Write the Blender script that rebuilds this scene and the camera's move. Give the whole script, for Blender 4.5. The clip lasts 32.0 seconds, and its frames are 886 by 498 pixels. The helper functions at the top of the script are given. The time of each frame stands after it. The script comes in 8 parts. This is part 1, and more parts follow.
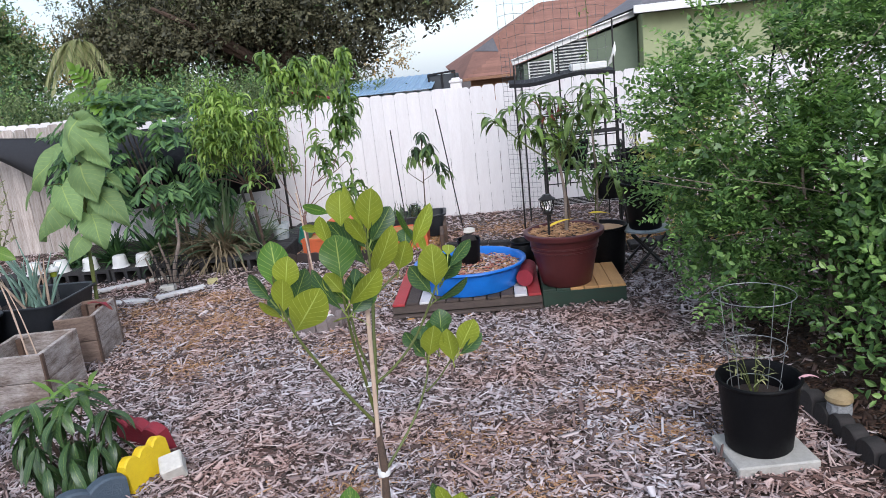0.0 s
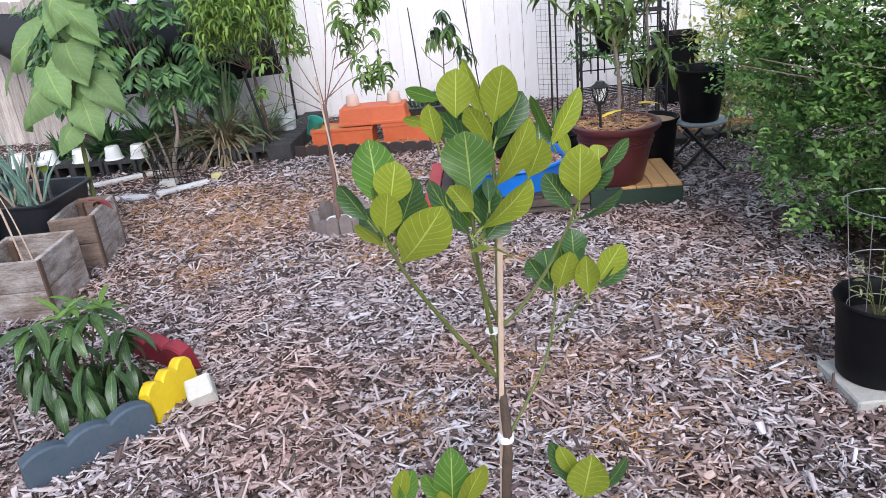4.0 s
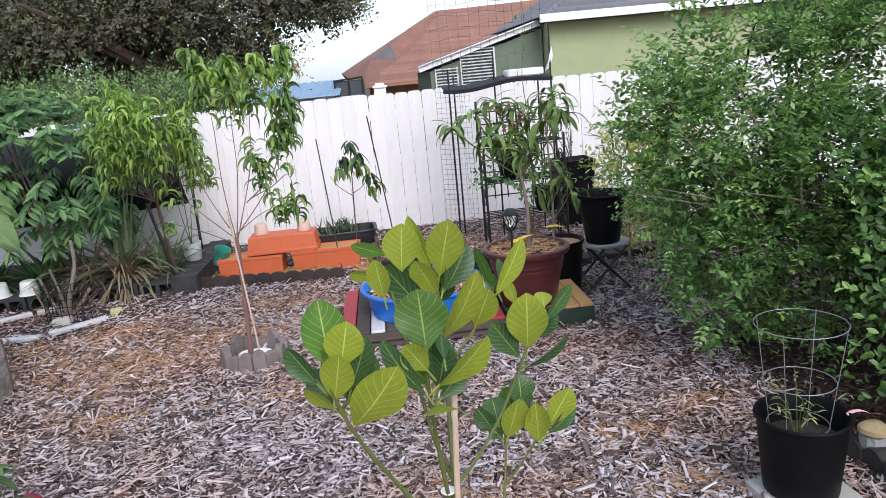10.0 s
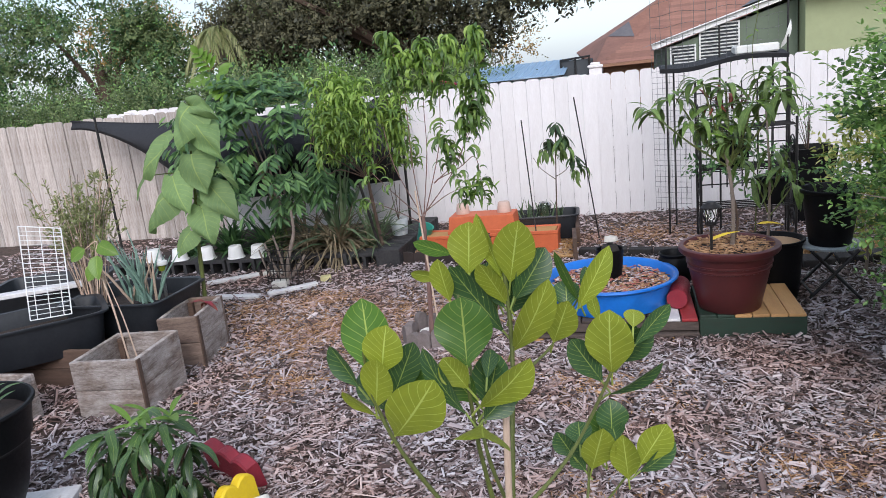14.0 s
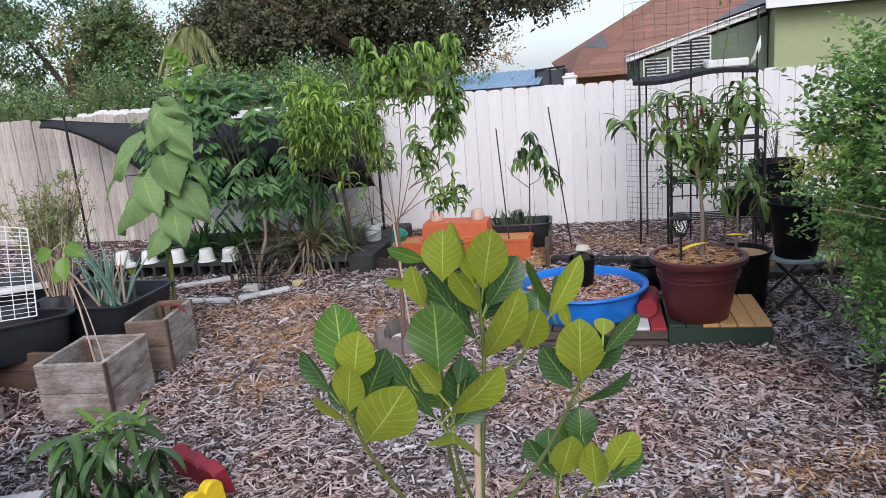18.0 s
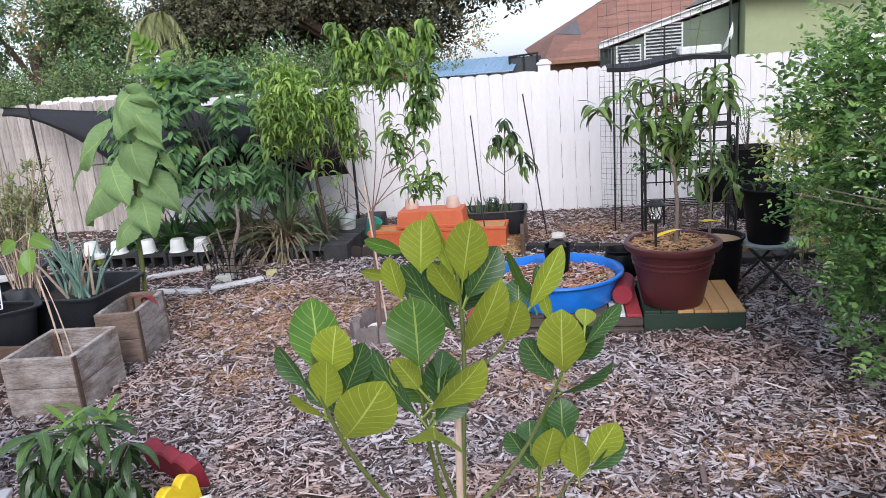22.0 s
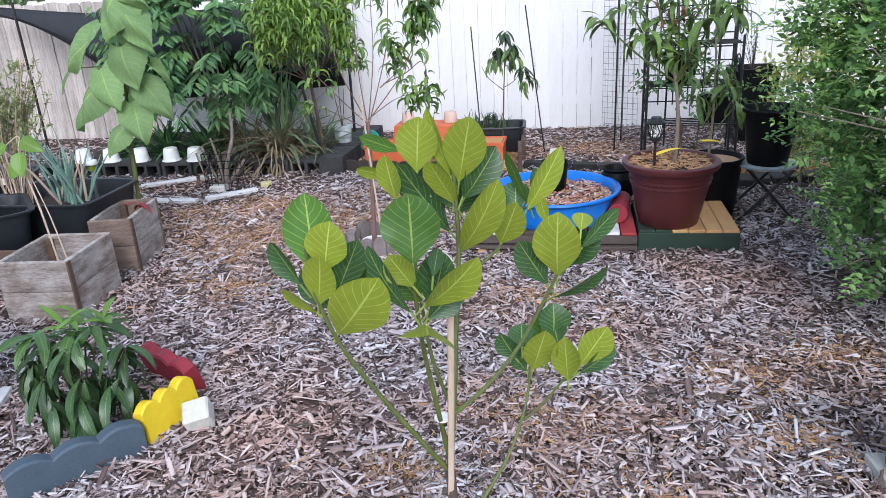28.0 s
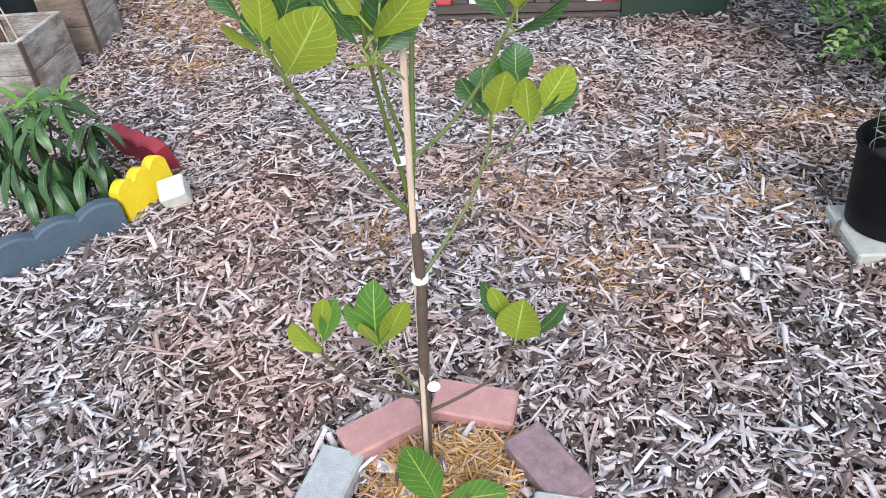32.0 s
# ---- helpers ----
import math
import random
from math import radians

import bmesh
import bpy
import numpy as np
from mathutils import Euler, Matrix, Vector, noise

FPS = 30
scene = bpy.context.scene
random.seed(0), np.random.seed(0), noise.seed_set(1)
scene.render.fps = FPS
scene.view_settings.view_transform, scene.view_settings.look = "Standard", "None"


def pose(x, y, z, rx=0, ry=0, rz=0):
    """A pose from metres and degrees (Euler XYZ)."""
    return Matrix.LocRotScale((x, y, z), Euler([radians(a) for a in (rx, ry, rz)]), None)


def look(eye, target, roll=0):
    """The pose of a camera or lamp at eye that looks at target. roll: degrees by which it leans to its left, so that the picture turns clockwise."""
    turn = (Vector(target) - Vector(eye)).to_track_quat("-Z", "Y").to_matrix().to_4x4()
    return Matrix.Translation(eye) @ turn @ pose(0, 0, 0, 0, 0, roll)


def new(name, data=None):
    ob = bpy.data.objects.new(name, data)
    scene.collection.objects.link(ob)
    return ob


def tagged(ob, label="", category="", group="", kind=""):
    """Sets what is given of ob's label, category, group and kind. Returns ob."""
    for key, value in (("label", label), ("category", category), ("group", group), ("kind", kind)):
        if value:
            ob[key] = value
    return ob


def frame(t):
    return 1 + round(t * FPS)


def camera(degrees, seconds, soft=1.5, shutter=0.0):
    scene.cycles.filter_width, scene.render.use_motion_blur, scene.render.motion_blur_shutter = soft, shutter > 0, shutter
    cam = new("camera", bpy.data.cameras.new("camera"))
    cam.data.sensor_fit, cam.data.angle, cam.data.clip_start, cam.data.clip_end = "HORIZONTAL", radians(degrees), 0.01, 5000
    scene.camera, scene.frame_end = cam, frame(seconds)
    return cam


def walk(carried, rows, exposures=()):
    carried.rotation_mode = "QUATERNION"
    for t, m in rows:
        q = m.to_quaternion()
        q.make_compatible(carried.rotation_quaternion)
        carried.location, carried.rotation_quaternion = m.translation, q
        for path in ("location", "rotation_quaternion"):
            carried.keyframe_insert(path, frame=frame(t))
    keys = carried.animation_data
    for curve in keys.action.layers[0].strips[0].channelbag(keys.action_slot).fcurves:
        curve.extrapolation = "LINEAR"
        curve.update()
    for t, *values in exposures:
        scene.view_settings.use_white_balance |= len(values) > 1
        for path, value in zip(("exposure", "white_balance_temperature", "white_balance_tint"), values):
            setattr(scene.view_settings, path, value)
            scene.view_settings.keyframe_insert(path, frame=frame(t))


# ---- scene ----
cam = camera(62.9, 32.0, 0.5)
ROWS = [
    (0.0, 0.000, 0.000, 1.616, 3.56, -13.63, 6.08),
    (0.5, -0.030, 0.032, 1.612, 4.85, -15.52, 5.52),
    (1.0, -0.101, 0.069, 1.611, 8.38, -15.75, 4.08),
    (1.5, -0.192, 0.118, 1.605, 10.79, -16.09, 3.23),
    (2.0, -0.239, 0.154, 1.591, 9.55, -18.00, 3.01),
    (2.5, -0.271, 0.218, 1.581, 10.08, -19.10, 2.86),
    (4.5, -0.366, 0.479, 1.553, 0.06, -22.82, 5.92),
    (5.0, -0.415, 0.498, 1.575, -1.49, -21.65, 5.58),
    (5.5, -0.475, 0.536, 1.593, -3.79, -19.62, 4.95),
    (6.0, -0.485, 0.528, 1.590, -6.81, -19.10, 3.89),
    (6.5, -0.470, 0.512, 1.605, -8.37, -17.97, 4.04),
    (7.0, -0.455, 0.504, 1.611, -10.35, -16.30, 4.20),
    (7.5, -0.445, 0.497, 1.609, -11.81, -15.83, 4.30),
    (8.0, -0.442, 0.495, 1.611, -12.50, -14.83, 3.79),
    (8.5, -0.439, 0.485, 1.618, -11.85, -14.48, 3.89),
    (9.0, -0.445, 0.478, 1.617, -9.44, -12.82, 3.62),
    (9.5, -0.438, 0.482, 1.617, -7.66, -13.51, 3.16),
    (10.0, -0.409, 0.485, 1.619, -5.14, -13.84, 5.32),
    (10.5, -0.357, 0.490, 1.612, -3.10, -14.88, 4.88),
    (11.0, -0.307, 0.487, 1.604, -1.75, -15.86, 5.95),
    (11.5, -0.292, 0.527, 1.573, -2.30, -17.62, 5.77),
    (12.0, -0.272, 0.613, 1.565, -2.30, -17.55, 3.10),
    (12.5, -0.246, 0.690, 1.565, 5.26, -15.66, 1.76),
    (13.0, -0.210, 0.704, 1.583, 7.72, -15.13, 3.48),
    (13.5, -0.164, 0.659, 1.589, 12.14, -14.35, 4.55),
    (14.0, -0.147, 0.628, 1.598, 13.30, -13.57, 5.97),
    (14.5, -0.144, 0.608, 1.607, 12.90, -13.40, 6.27),
    (16.5, -0.144, 0.610, 1.610, 12.06, -12.45, 6.18),
    (17.0, -0.149, 0.613, 1.606, 12.52, -12.26, 5.77),
    (17.5, -0.147, 0.617, 1.606, 12.29, -12.87, 5.03),
    (18.0, -0.146, 0.620, 1.601, 11.43, -13.23, 4.63),
    (18.5, -0.150, 0.624, 1.602, 10.31, -13.32, 4.98),
    (19.0, -0.156, 0.626, 1.604, 10.74, -12.98, 4.56),
    (19.5, -0.158, 0.630, 1.602, 10.61, -13.28, 4.07),
    (20.0, -0.163, 0.641, 1.597, 10.42, -14.32, 3.22),
    (20.5, -0.160, 0.643, 1.599, 9.81, -14.53, 3.33),
    (21.0, -0.160, 0.638, 1.601, 9.68, -13.87, 3.81),
    (21.5, -0.158, 0.636, 1.602, 10.05, -14.22, 4.08),
    (22.0, -0.158, 0.647, 1.600, 9.36, -14.39, 4.60),
    (22.5, -0.157, 0.659, 1.594, 6.83, -16.29, 3.18),
    (23.0, -0.155, 0.648, 1.590, 6.68, -17.58, 3.13),
    (23.5, -0.151, 0.635, 1.590, 9.20, -18.66, 2.80),
    (24.0, -0.153, 0.640, 1.595, 9.79, -18.02, 3.87),
    (24.5, -0.162, 0.646, 1.593, 10.47, -16.95, 3.90),
    (25.0, -0.172, 0.668, 1.573, 10.01, -19.24, 2.92),
    (25.5, -0.170, 0.658, 1.571, 9.94, -19.36, 3.25),
    (27.5, -0.174, 0.654, 1.553, 10.78, -20.51, 3.59),
    (28.0, -0.162, 0.653, 1.566, 9.41, -20.75, 3.22),
    (28.5, -0.163, 0.636, 1.558, 11.01, -19.20, 4.23),
    (29.0, -0.161, 0.633, 1.549, 11.45, -21.64, 4.14),
    (29.5, -0.157, 0.630, 1.555, 11.92, -22.19, 3.68),
    (30.0, -0.142, 0.638, 1.546, 10.39, -23.16, 4.39),
    (30.5, -0.128, 0.647, 1.526, 7.97, -27.45, 4.89),
    (31.0, -0.128, 0.650, 1.518, 7.76, -29.37, 5.02),
    (31.5, -0.129, 0.656, 1.493, 7.40, -33.31, 5.14),
    (32.0, -0.120, 0.643, 1.483, 7.61, -37.27, 4.11),
]
walk(cam, [(t, pose(x, y, z, 90 + pitch, roll, yaw)) for t, x, y, z, yaw, pitch, roll in ROWS],
     exposures=[(0.0, 0.5, 5980, 10), (2.0, 0.65, 5980, 10), (5.0, 0.74, 6000, 10), (6.0, 0.68, 6050, 10), (11.0, 0.60, 6080, 10), (12.0, 0.76, 5980, 10), (14.0, 0.44, 6080, 10), (17.0, 0.34, 6120, 10), (21.0, 0.50, 6100, 10), (23.0, 0.64, 5950, 10), (25.5, 0.66, 5950, 9), (28.0, 0.72, 5700, 7), (30.0, 0.76, 5650, 7), (31.0, 0.84, 5700, 5), (32.0, 1.03, 5950, 2)])

# ---- world and light ----
world = bpy.data.worlds.new("evening_sky")
scene.world = world
world.use_nodes = True
wn = world.node_tree
wn.nodes.clear()
sky = wn.nodes.new("ShaderNodeTexSky")
sky.sky_type = "NISHITA"
sky.sun_disc = False
sky.sun_elevation, sky.sun_rotation = radians(37), radians(166)
sky.air_density, sky.dust_density, sky.ozone_density = 1.0, 2.0, 0.6
back = wn.nodes.new("ShaderNodeBackground")
back.inputs["Strength"].default_value = 0.15
wout = wn.nodes.new("ShaderNodeOutputWorld")
haze = wn.nodes.new("ShaderNodeMix")
haze.data_type = "RGBA"
haze.inputs[0].default_value = 0.5
haze.inputs[7].default_value = (5.5, 5.85, 6.3, 1)
wn.links.new(sky.outputs[0], haze.inputs[6])
wn.links.new(haze.outputs[2], back.inputs["Color"])
wn.links.new(back.outputs[0], wout.inputs["Surface"])
sun = new("sun", bpy.data.lights.new("sun", "SUN"))
sun.data.energy, sun.data.angle, sun.data.color = 1.6, radians(34), (1.0, 0.96, 0.95)
sun.matrix_world = look((1.6, -6.6, 5.2), (0, 0, 0))


# ---- materials ----
def material(name, base, var=None, rough=0.6, scale=6.0, bump=0.0, bscale=60.0, metal=0.0, rand=0.0,
             island=None, spec=0.5, through_light=0.0, grain=None, veins=0.0, coat=0.0, drift=None):
    """A procedural surface: two scales of noise between base and var, bump, and a spread from piece to piece."""
    m = bpy.data.materials.new(name)
    m.use_nodes = True
    t = m.node_tree
    t.nodes.clear()

    def node(kind, **inputs):
        n = t.nodes.new(kind)
        for key, value in inputs.items():
            n.inputs[key.replace("_", " ")].default_value = value
        return n

    out = node("ShaderNodeOutputMaterial")
    p = node("ShaderNodeBsdfPrincipled", Roughness=rough, Metallic=metal)
    p.inputs["Specular IOR Level"].default_value = spec
    p.inputs["Coat Weight"].default_value = coat
    co = node("ShaderNodeTexCoord")
    mapping = node("ShaderNodeMapping")
    if grain:
        mapping.inputs["Scale"].default_value = grain
    t.links.new(co.outputs["Object"], mapping.inputs["Vector"])
    n1 = node("ShaderNodeTexNoise", Scale=scale, Detail=5.0, Roughness=0.65)
    n2 = node("ShaderNodeTexNoise", Scale=scale * 7.3, Detail=4.0, Roughness=0.7)
    for n in (n1, n2):
        t.links.new(mapping.outputs["Vector"], n.inputs["Vector"])
    mix_n = node("ShaderNodeMix")
    mix_n.inputs[0].default_value = 0.42
    t.links.new(n1.outputs["Fac"], mix_n.inputs[2])
    t.links.new(n2.outputs["Fac"], mix_n.inputs[3])
    ramp = node("ShaderNodeValToRGB")
    ramp.color_ramp.elements[0].position, ramp.color_ramp.elements[1].position = 0.36, 0.66
    ramp.color_ramp.elements[0].color = (*(var or [c * 0.7 for c in base]), 1)
    ramp.color_ramp.elements[1].color = (*base, 1)
    t.links.new(mix_n.outputs[0], ramp.inputs["Fac"])
    colour = ramp.outputs["Color"]
    if island:
        geo = node("ShaderNodeNewGeometry")
        r2 = node("ShaderNodeValToRGB")
        els = r2.color_ramp.elements
        els[0].color, els[1].color = (*island[0], 1), (*island[-1], 1)
        for i in range(1, len(island) - 1):
            els.new(i / (len(island) - 1)).color = (*island[i], 1)
        t.links.new(geo.outputs["Random Per Island"], r2.inputs["Fac"])
        mx = node("ShaderNodeMix")
        mx.data_type = "RGBA"
        mx.blend_type = "MIX"
        mx.inputs[0].default_value = 0.85
        t.links.new(colour, mx.inputs[6])
        t.links.new(r2.outputs["Color"], mx.inputs[7])
        colour = mx.outputs[2]
    if drift:
        tint, drift_scale, most = drift
        dn = node("ShaderNodeTexNoise", Scale=drift_scale, Detail=3.0, Roughness=0.6)
        t.links.new(co.outputs["Object"], dn.inputs["Vector"])
        dr = node("ShaderNodeMapRange")
        dr.inputs["From Min"].default_value, dr.inputs["From Max"].default_value = 0.43, 0.62
        dr.inputs["To Max"].default_value = most
        t.links.new(dn.outputs["Fac"], dr.inputs["Value"])
        dm = node("ShaderNodeMix")
        dm.data_type = "RGBA"
        dm.blend_type = "MULTIPLY"
        t.links.new(dr.outputs[0], dm.inputs[0])
        t.links.new(colour, dm.inputs[6])
        dm.inputs[7].default_value = (*tint, 1)
        colour = dm.outputs[2]
    if veins:
        uvn = node("ShaderNodeTexCoord")
        sep = node("ShaderNodeSeparateXYZ")
        t.links.new(uvn.outputs["UV"], sep.inputs[0])

        def calc(op, a, b=None, c=None):
            k = t.nodes.new("ShaderNodeMath")
            k.operation = op
            for i, v in enumerate((a, b, c)):
                if v is None:
                    continue
                if isinstance(v, float):
                    k.inputs[i].default_value = v
                else:
                    t.links.new(v, k.inputs[i])
            return k.outputs[0]
        side = calc("ABSOLUTE", calc("SUBTRACT", sep.outputs["X"], 0.5))
        mid = calc("LESS_THAN", side, 0.018)
        curved = calc("SUBTRACT", sep.outputs["Y"], calc("MULTIPLY", side, 0.55))
        saw = calc("PINGPONG", calc("MULTIPLY", curved, 8.5), 0.5)
        lat = calc("MULTIPLY", calc("LESS_THAN", saw, 0.04), 0.7)
        v = calc("MULTIPLY", calc("MAXIMUM", mid, lat), veins)
        mv = node("ShaderNodeMix")
        mv.data_type = "RGBA"
        t.links.new(v, mv.inputs[0])
        t.links.new(colour, mv.inputs[6])
        mv.inputs[7].default_value = (0.46, 0.54, 0.13, 1)
        colour = mv.outputs[2]
    if rand:
        info = node("ShaderNodeObjectInfo")
        hsv = node("ShaderNodeHueSaturation")
        mr = node("ShaderNodeMapRange")
        mr.inputs["To Min"].default_value, mr.inputs["To Max"].default_value = 1 - rand, 1 + rand
        t.links.new(info.outputs["Random"], mr.inputs["Value"])
        t.links.new(mr.outputs[0], hsv.inputs["Value"])
        t.links.new(colour, hsv.inputs["Color"])
        colour = hsv.outputs["Color"]
    t.links.new(colour, p.inputs["Base Color"])
    rr = node("ShaderNodeMapRange")
    rr.inputs["To Min"].default_value, rr.inputs["To Max"].default_value = max(0.02, rough - 0.13), min(1, rough + 0.13)
    t.links.new(n2.outputs["Fac"], rr.inputs["Value"])
    t.links.new(rr.outputs[0], p.inputs["Roughness"])
    if bump:
        nb = node("ShaderNodeTexNoise", Scale=bscale, Detail=6.0, Roughness=0.7)
        t.links.new(mapping.outputs["Vector"], nb.inputs["Vector"])
        b = node("ShaderNodeBump", Strength=bump, Distance=0.01)
        t.links.new(nb.outputs["Fac"], b.inputs["Height"])
        t.links.new(b.outputs[0], p.inputs["Normal"])
    surface = p.outputs[0]
    if through_light:
        tl = node("ShaderNodeBsdfTranslucent")
        t.links.new(colour, tl.inputs["Color"])
        ms = node("ShaderNodeMixShader")
        ms.inputs[0].default_value = through_light
        t.links.new(surface, ms.inputs[1])
        t.links.new(tl.outputs[0], ms.inputs[2])
        surface = ms.outputs[0]
    t.links.new(surface, out.inputs["Surface"])
    return m


SOIL = material("mulch_soil", (0.060, 0.039, 0.031), (0.020, 0.013, 0.010), 0.95, 3.0, 0.9, 90)
MULCHED = material("trodden_mulch", (0.13, 0.085, 0.066), (0.018, 0.011, 0.008), 0.95, 9.0, 0.9, 70)
CHIPS = material("weathered_wood_chips", (0.46, 0.36, 0.33), (0.24, 0.165, 0.14), 0.9, 1.6, 0.3, 160,
                 island=[(0.010, 0.007, 0.007), (0.080, 0.050, 0.050), (0.35, 0.272, 0.265), (0.48, 0.41, 0.425), (0.57, 0.515, 0.54), (0.67, 0.635, 0.67)], drift=((1.0, 0.78, 0.66), 1.3, 0.9))
STRAW = material("fresh_orange_mulch", (0.52, 0.29, 0.11), (0.36, 0.17, 0.06), 0.9, 8.0, 0.3, 120,
                 island=[(0.32, 0.15, 0.055), (0.50, 0.27, 0.10), (0.60, 0.38, 0.17), (0.45, 0.30, 0.20)])
BROWN_MULCH = material("shredded_brown_mulch", (0.40, 0.21, 0.09), (0.24, 0.12, 0.05), 0.9, 8.0, 0.3, 120,
                       island=[(0.20, 0.105, 0.06), (0.42, 0.235, 0.12), (0.56, 0.345, 0.185)])
WHITE_BOARD = material("white_painted_board", (0.80, 0.765, 0.77), (0.70, 0.66, 0.66), 0.55, 3.0, 0.12, 40, rand=0.035, grain=(6, 6, 1))
RAW_BOARD = material("weathered_raw_board", (0.60, 0.545, 0.515), (0.28, 0.22, 0.185), 0.85, 5.0, 0.35, 30, rand=0.2, grain=(8, 8, 0.7))
BROWN_BOX_BOARD = material("brown_box_plank", (0.30, 0.215, 0.17), (0.10, 0.065, 0.05), 0.85, 5.0, 0.5, 40, rand=0.15, grain=(1.0, 1.0, 5))
BOX_BOARD = material("grey_bleached_plank", (0.60, 0.54, 0.51), (0.14, 0.10, 0.08), 0.9, 5.0, 0.7, 40, rand=0.12, grain=(1.0, 1.0, 5), drift=((0.66, 0.58, 0.52), 6.0, 0.9))
DARK_BOARD = material("damp_brown_plank", (0.14, 0.085, 0.06), (0.06, 0.036, 0.026), 0.85, 5.0, 0.4, 40, rand=0.15, grain=(1.5, 1.5, 8))
BLACK_PLASTIC = material("black_plastic", (0.0035, 0.0035, 0.0045), (0.007, 0.007, 0.008), 0.5, 9.0, 0.05, 200, spec=0.14)
TUB_PLASTIC = material("dull_black_tub_plastic", (0.010, 0.012, 0.016), (0.022, 0.024, 0.029), 0.45, 7.0, 0.05, 150)
BLACK_METAL = material("black_painted_iron", (0.012, 0.012, 0.014), (0.03, 0.026, 0.024), 0.45, 12.0, 0.1, 200, metal=0.3)
BLACK_STONE = material("dark_painted_paver", (0.013, 0.013, 0.016), (0.04, 0.037, 0.037), 0.75, 9.0, 0.5, 120, rand=0.25)
SHADE_CLOTH = material("black_shade_cloth", (0.012, 0.012, 0.015), (0.022, 0.022, 0.026), 0.85, 30.0, 0.25, 500)
TERRACOTTA = material("brown_red_plastic_pot", (0.090, 0.019, 0.019), (0.066, 0.015, 0.015), 0.42, 5.0, 0.06, 120)
ORANGE_PLASTIC = material("orange_terracotta_plastic", (0.60, 0.135, 0.048), (0.48, 0.10, 0.035), 0.55, 5.0, 0.08, 90)
POOL_BLUE = material("blue_pool_plastic", (0.016, 0.17, 0.62), (0.012, 0.13, 0.50), 0.35, 4.0, 0.03, 60)
GREEN_PAINT = material("dark_green_paint", (0.012, 0.045, 0.028), (0.022, 0.03, 0.02), 0.55, 8.0, 0.2, 60, grain=(1, 1, 6))
PINE = material("new_yellow_pine", (0.60, 0.34, 0.14), (0.46, 0.24, 0.09), 0.6, 4.0, 0.15, 60, rand=0.08, grain=(7, 1, 7))
RED_PAINT = material("worn_red_paint", (0.40, 0.026, 0.035), (0.26, 0.03, 0.03), 0.55, 7.0, 0.2, 60, rand=0.1)
PALE_PAINT = material("chalky_white_paint", (0.72, 0.70, 0.70), (0.52, 0.49, 0.49), 0.7, 7.0, 0.2, 60)
GREY_WOOD = material("dark_pallet_wood", (0.10, 0.075, 0.065), (0.05, 0.036, 0.03), 0.85, 5.0, 0.4, 40, rand=0.3, grain=(1.5, 8, 8))
WHITE_PLASTIC = material("white_plastic", (0.78, 0.77, 0.76), (0.70, 0.69, 0.66), 0.4, 6.0, 0.03, 90, rand=0.05)
TEAL_PLASTIC = material("teal_plastic", (0.05, 0.30, 0.24), (0.04, 0.24, 0.19), 0.35, 6.0)
STONE_WHITE = material("off_white_concrete", (0.66, 0.63, 0.58), (0.50, 0.47, 0.42), 0.8, 9.0, 0.4, 160)
# off-white concrete greyed to hold the hedge's shade on the slab
SHADED_SLAB = material("shaded_white_concrete", (0.50, 0.48, 0.45), (0.34, 0.32, 0.29), 0.85, 9.0, 0.4, 160)
SLATE_PAINT = material("slate_blue_painted_concrete", (0.048, 0.074, 0.105), (0.075, 0.10, 0.13), 0.7, 9.0, 0.45, 160)
YELLOW_PAINT = material("yellow_painted_concrete", (0.80, 0.58, 0.012), (0.68, 0.46, 0.01), 0.6, 9.0, 0.35, 160)
CRIMSON_PAINT = material("crimson_painted_concrete", (0.30, 0.018, 0.036), (0.20, 0.014, 0.026), 0.65, 9.0, 0.4, 160)
BORDER_BROWN = material("dark_brown_border_plastic", (0.045, 0.030, 0.027), (0.025, 0.018, 0.017), 0.6, 9.0, 0.2, 120, rand=0.2)
FADED_YELLOW = material("faded_yellow_block", (0.58, 0.52, 0.26), (0.45, 0.40, 0.20), 0.8, 9.0, 0.4, 120)
PINK_BRICK = material("pink_paver", (0.52, 0.26, 0.24), (0.36, 0.19, 0.18), 0.85, 26.0, 0.5, 220, rand=0.12)
PLUM_BRICK = material("plum_grey_paver", (0.32, 0.20, 0.21), (0.15, 0.10, 0.11), 0.85, 30.0, 0.5, 220)
GREY_BRICK = material("pale_grey_paver", (0.46, 0.46, 0.46), (0.32, 0.31, 0.31), 0.85, 24.0, 0.5, 220)
RING_STONE = material("grey_brown_edging_stone", (0.046, 0.039, 0.038), (0.020, 0.017, 0.016), 0.9, 12.0, 0.5, 120, rand=0.25)
RING_LIGHT = material("pale_grey_edging_stone", (0.25, 0.21, 0.20), (0.14, 0.11, 0.105), 0.9, 12.0, 0.5, 120, rand=0.2)
BAMBOO = material("bleached_stake", (0.60, 0.46, 0.36), (0.45, 0.32, 0.24), 0.7, 9.0, 0.2, 80, grain=(8, 8, 1))
BARK = material("brown_bark", (0.13, 0.085, 0.060), (0.065, 0.042, 0.032), 0.9, 25.0, 0.5, 180)
GREY_BARK = material("grey_bark", (0.30, 0.24, 0.20), (0.17, 0.13, 0.105), 0.9, 22.0, 0.5, 150)
PINK_BARK = material("reddish_peach_bark", (0.22, 0.125, 0.105), (0.14, 0.08, 0.068), 0.8, 22.0, 0.3, 150)
GREEN_STEM = material("green_stem", (0.12, 0.15, 0.03), (0.075, 0.085, 0.024), 0.55, 20.0, 0.15, 150)
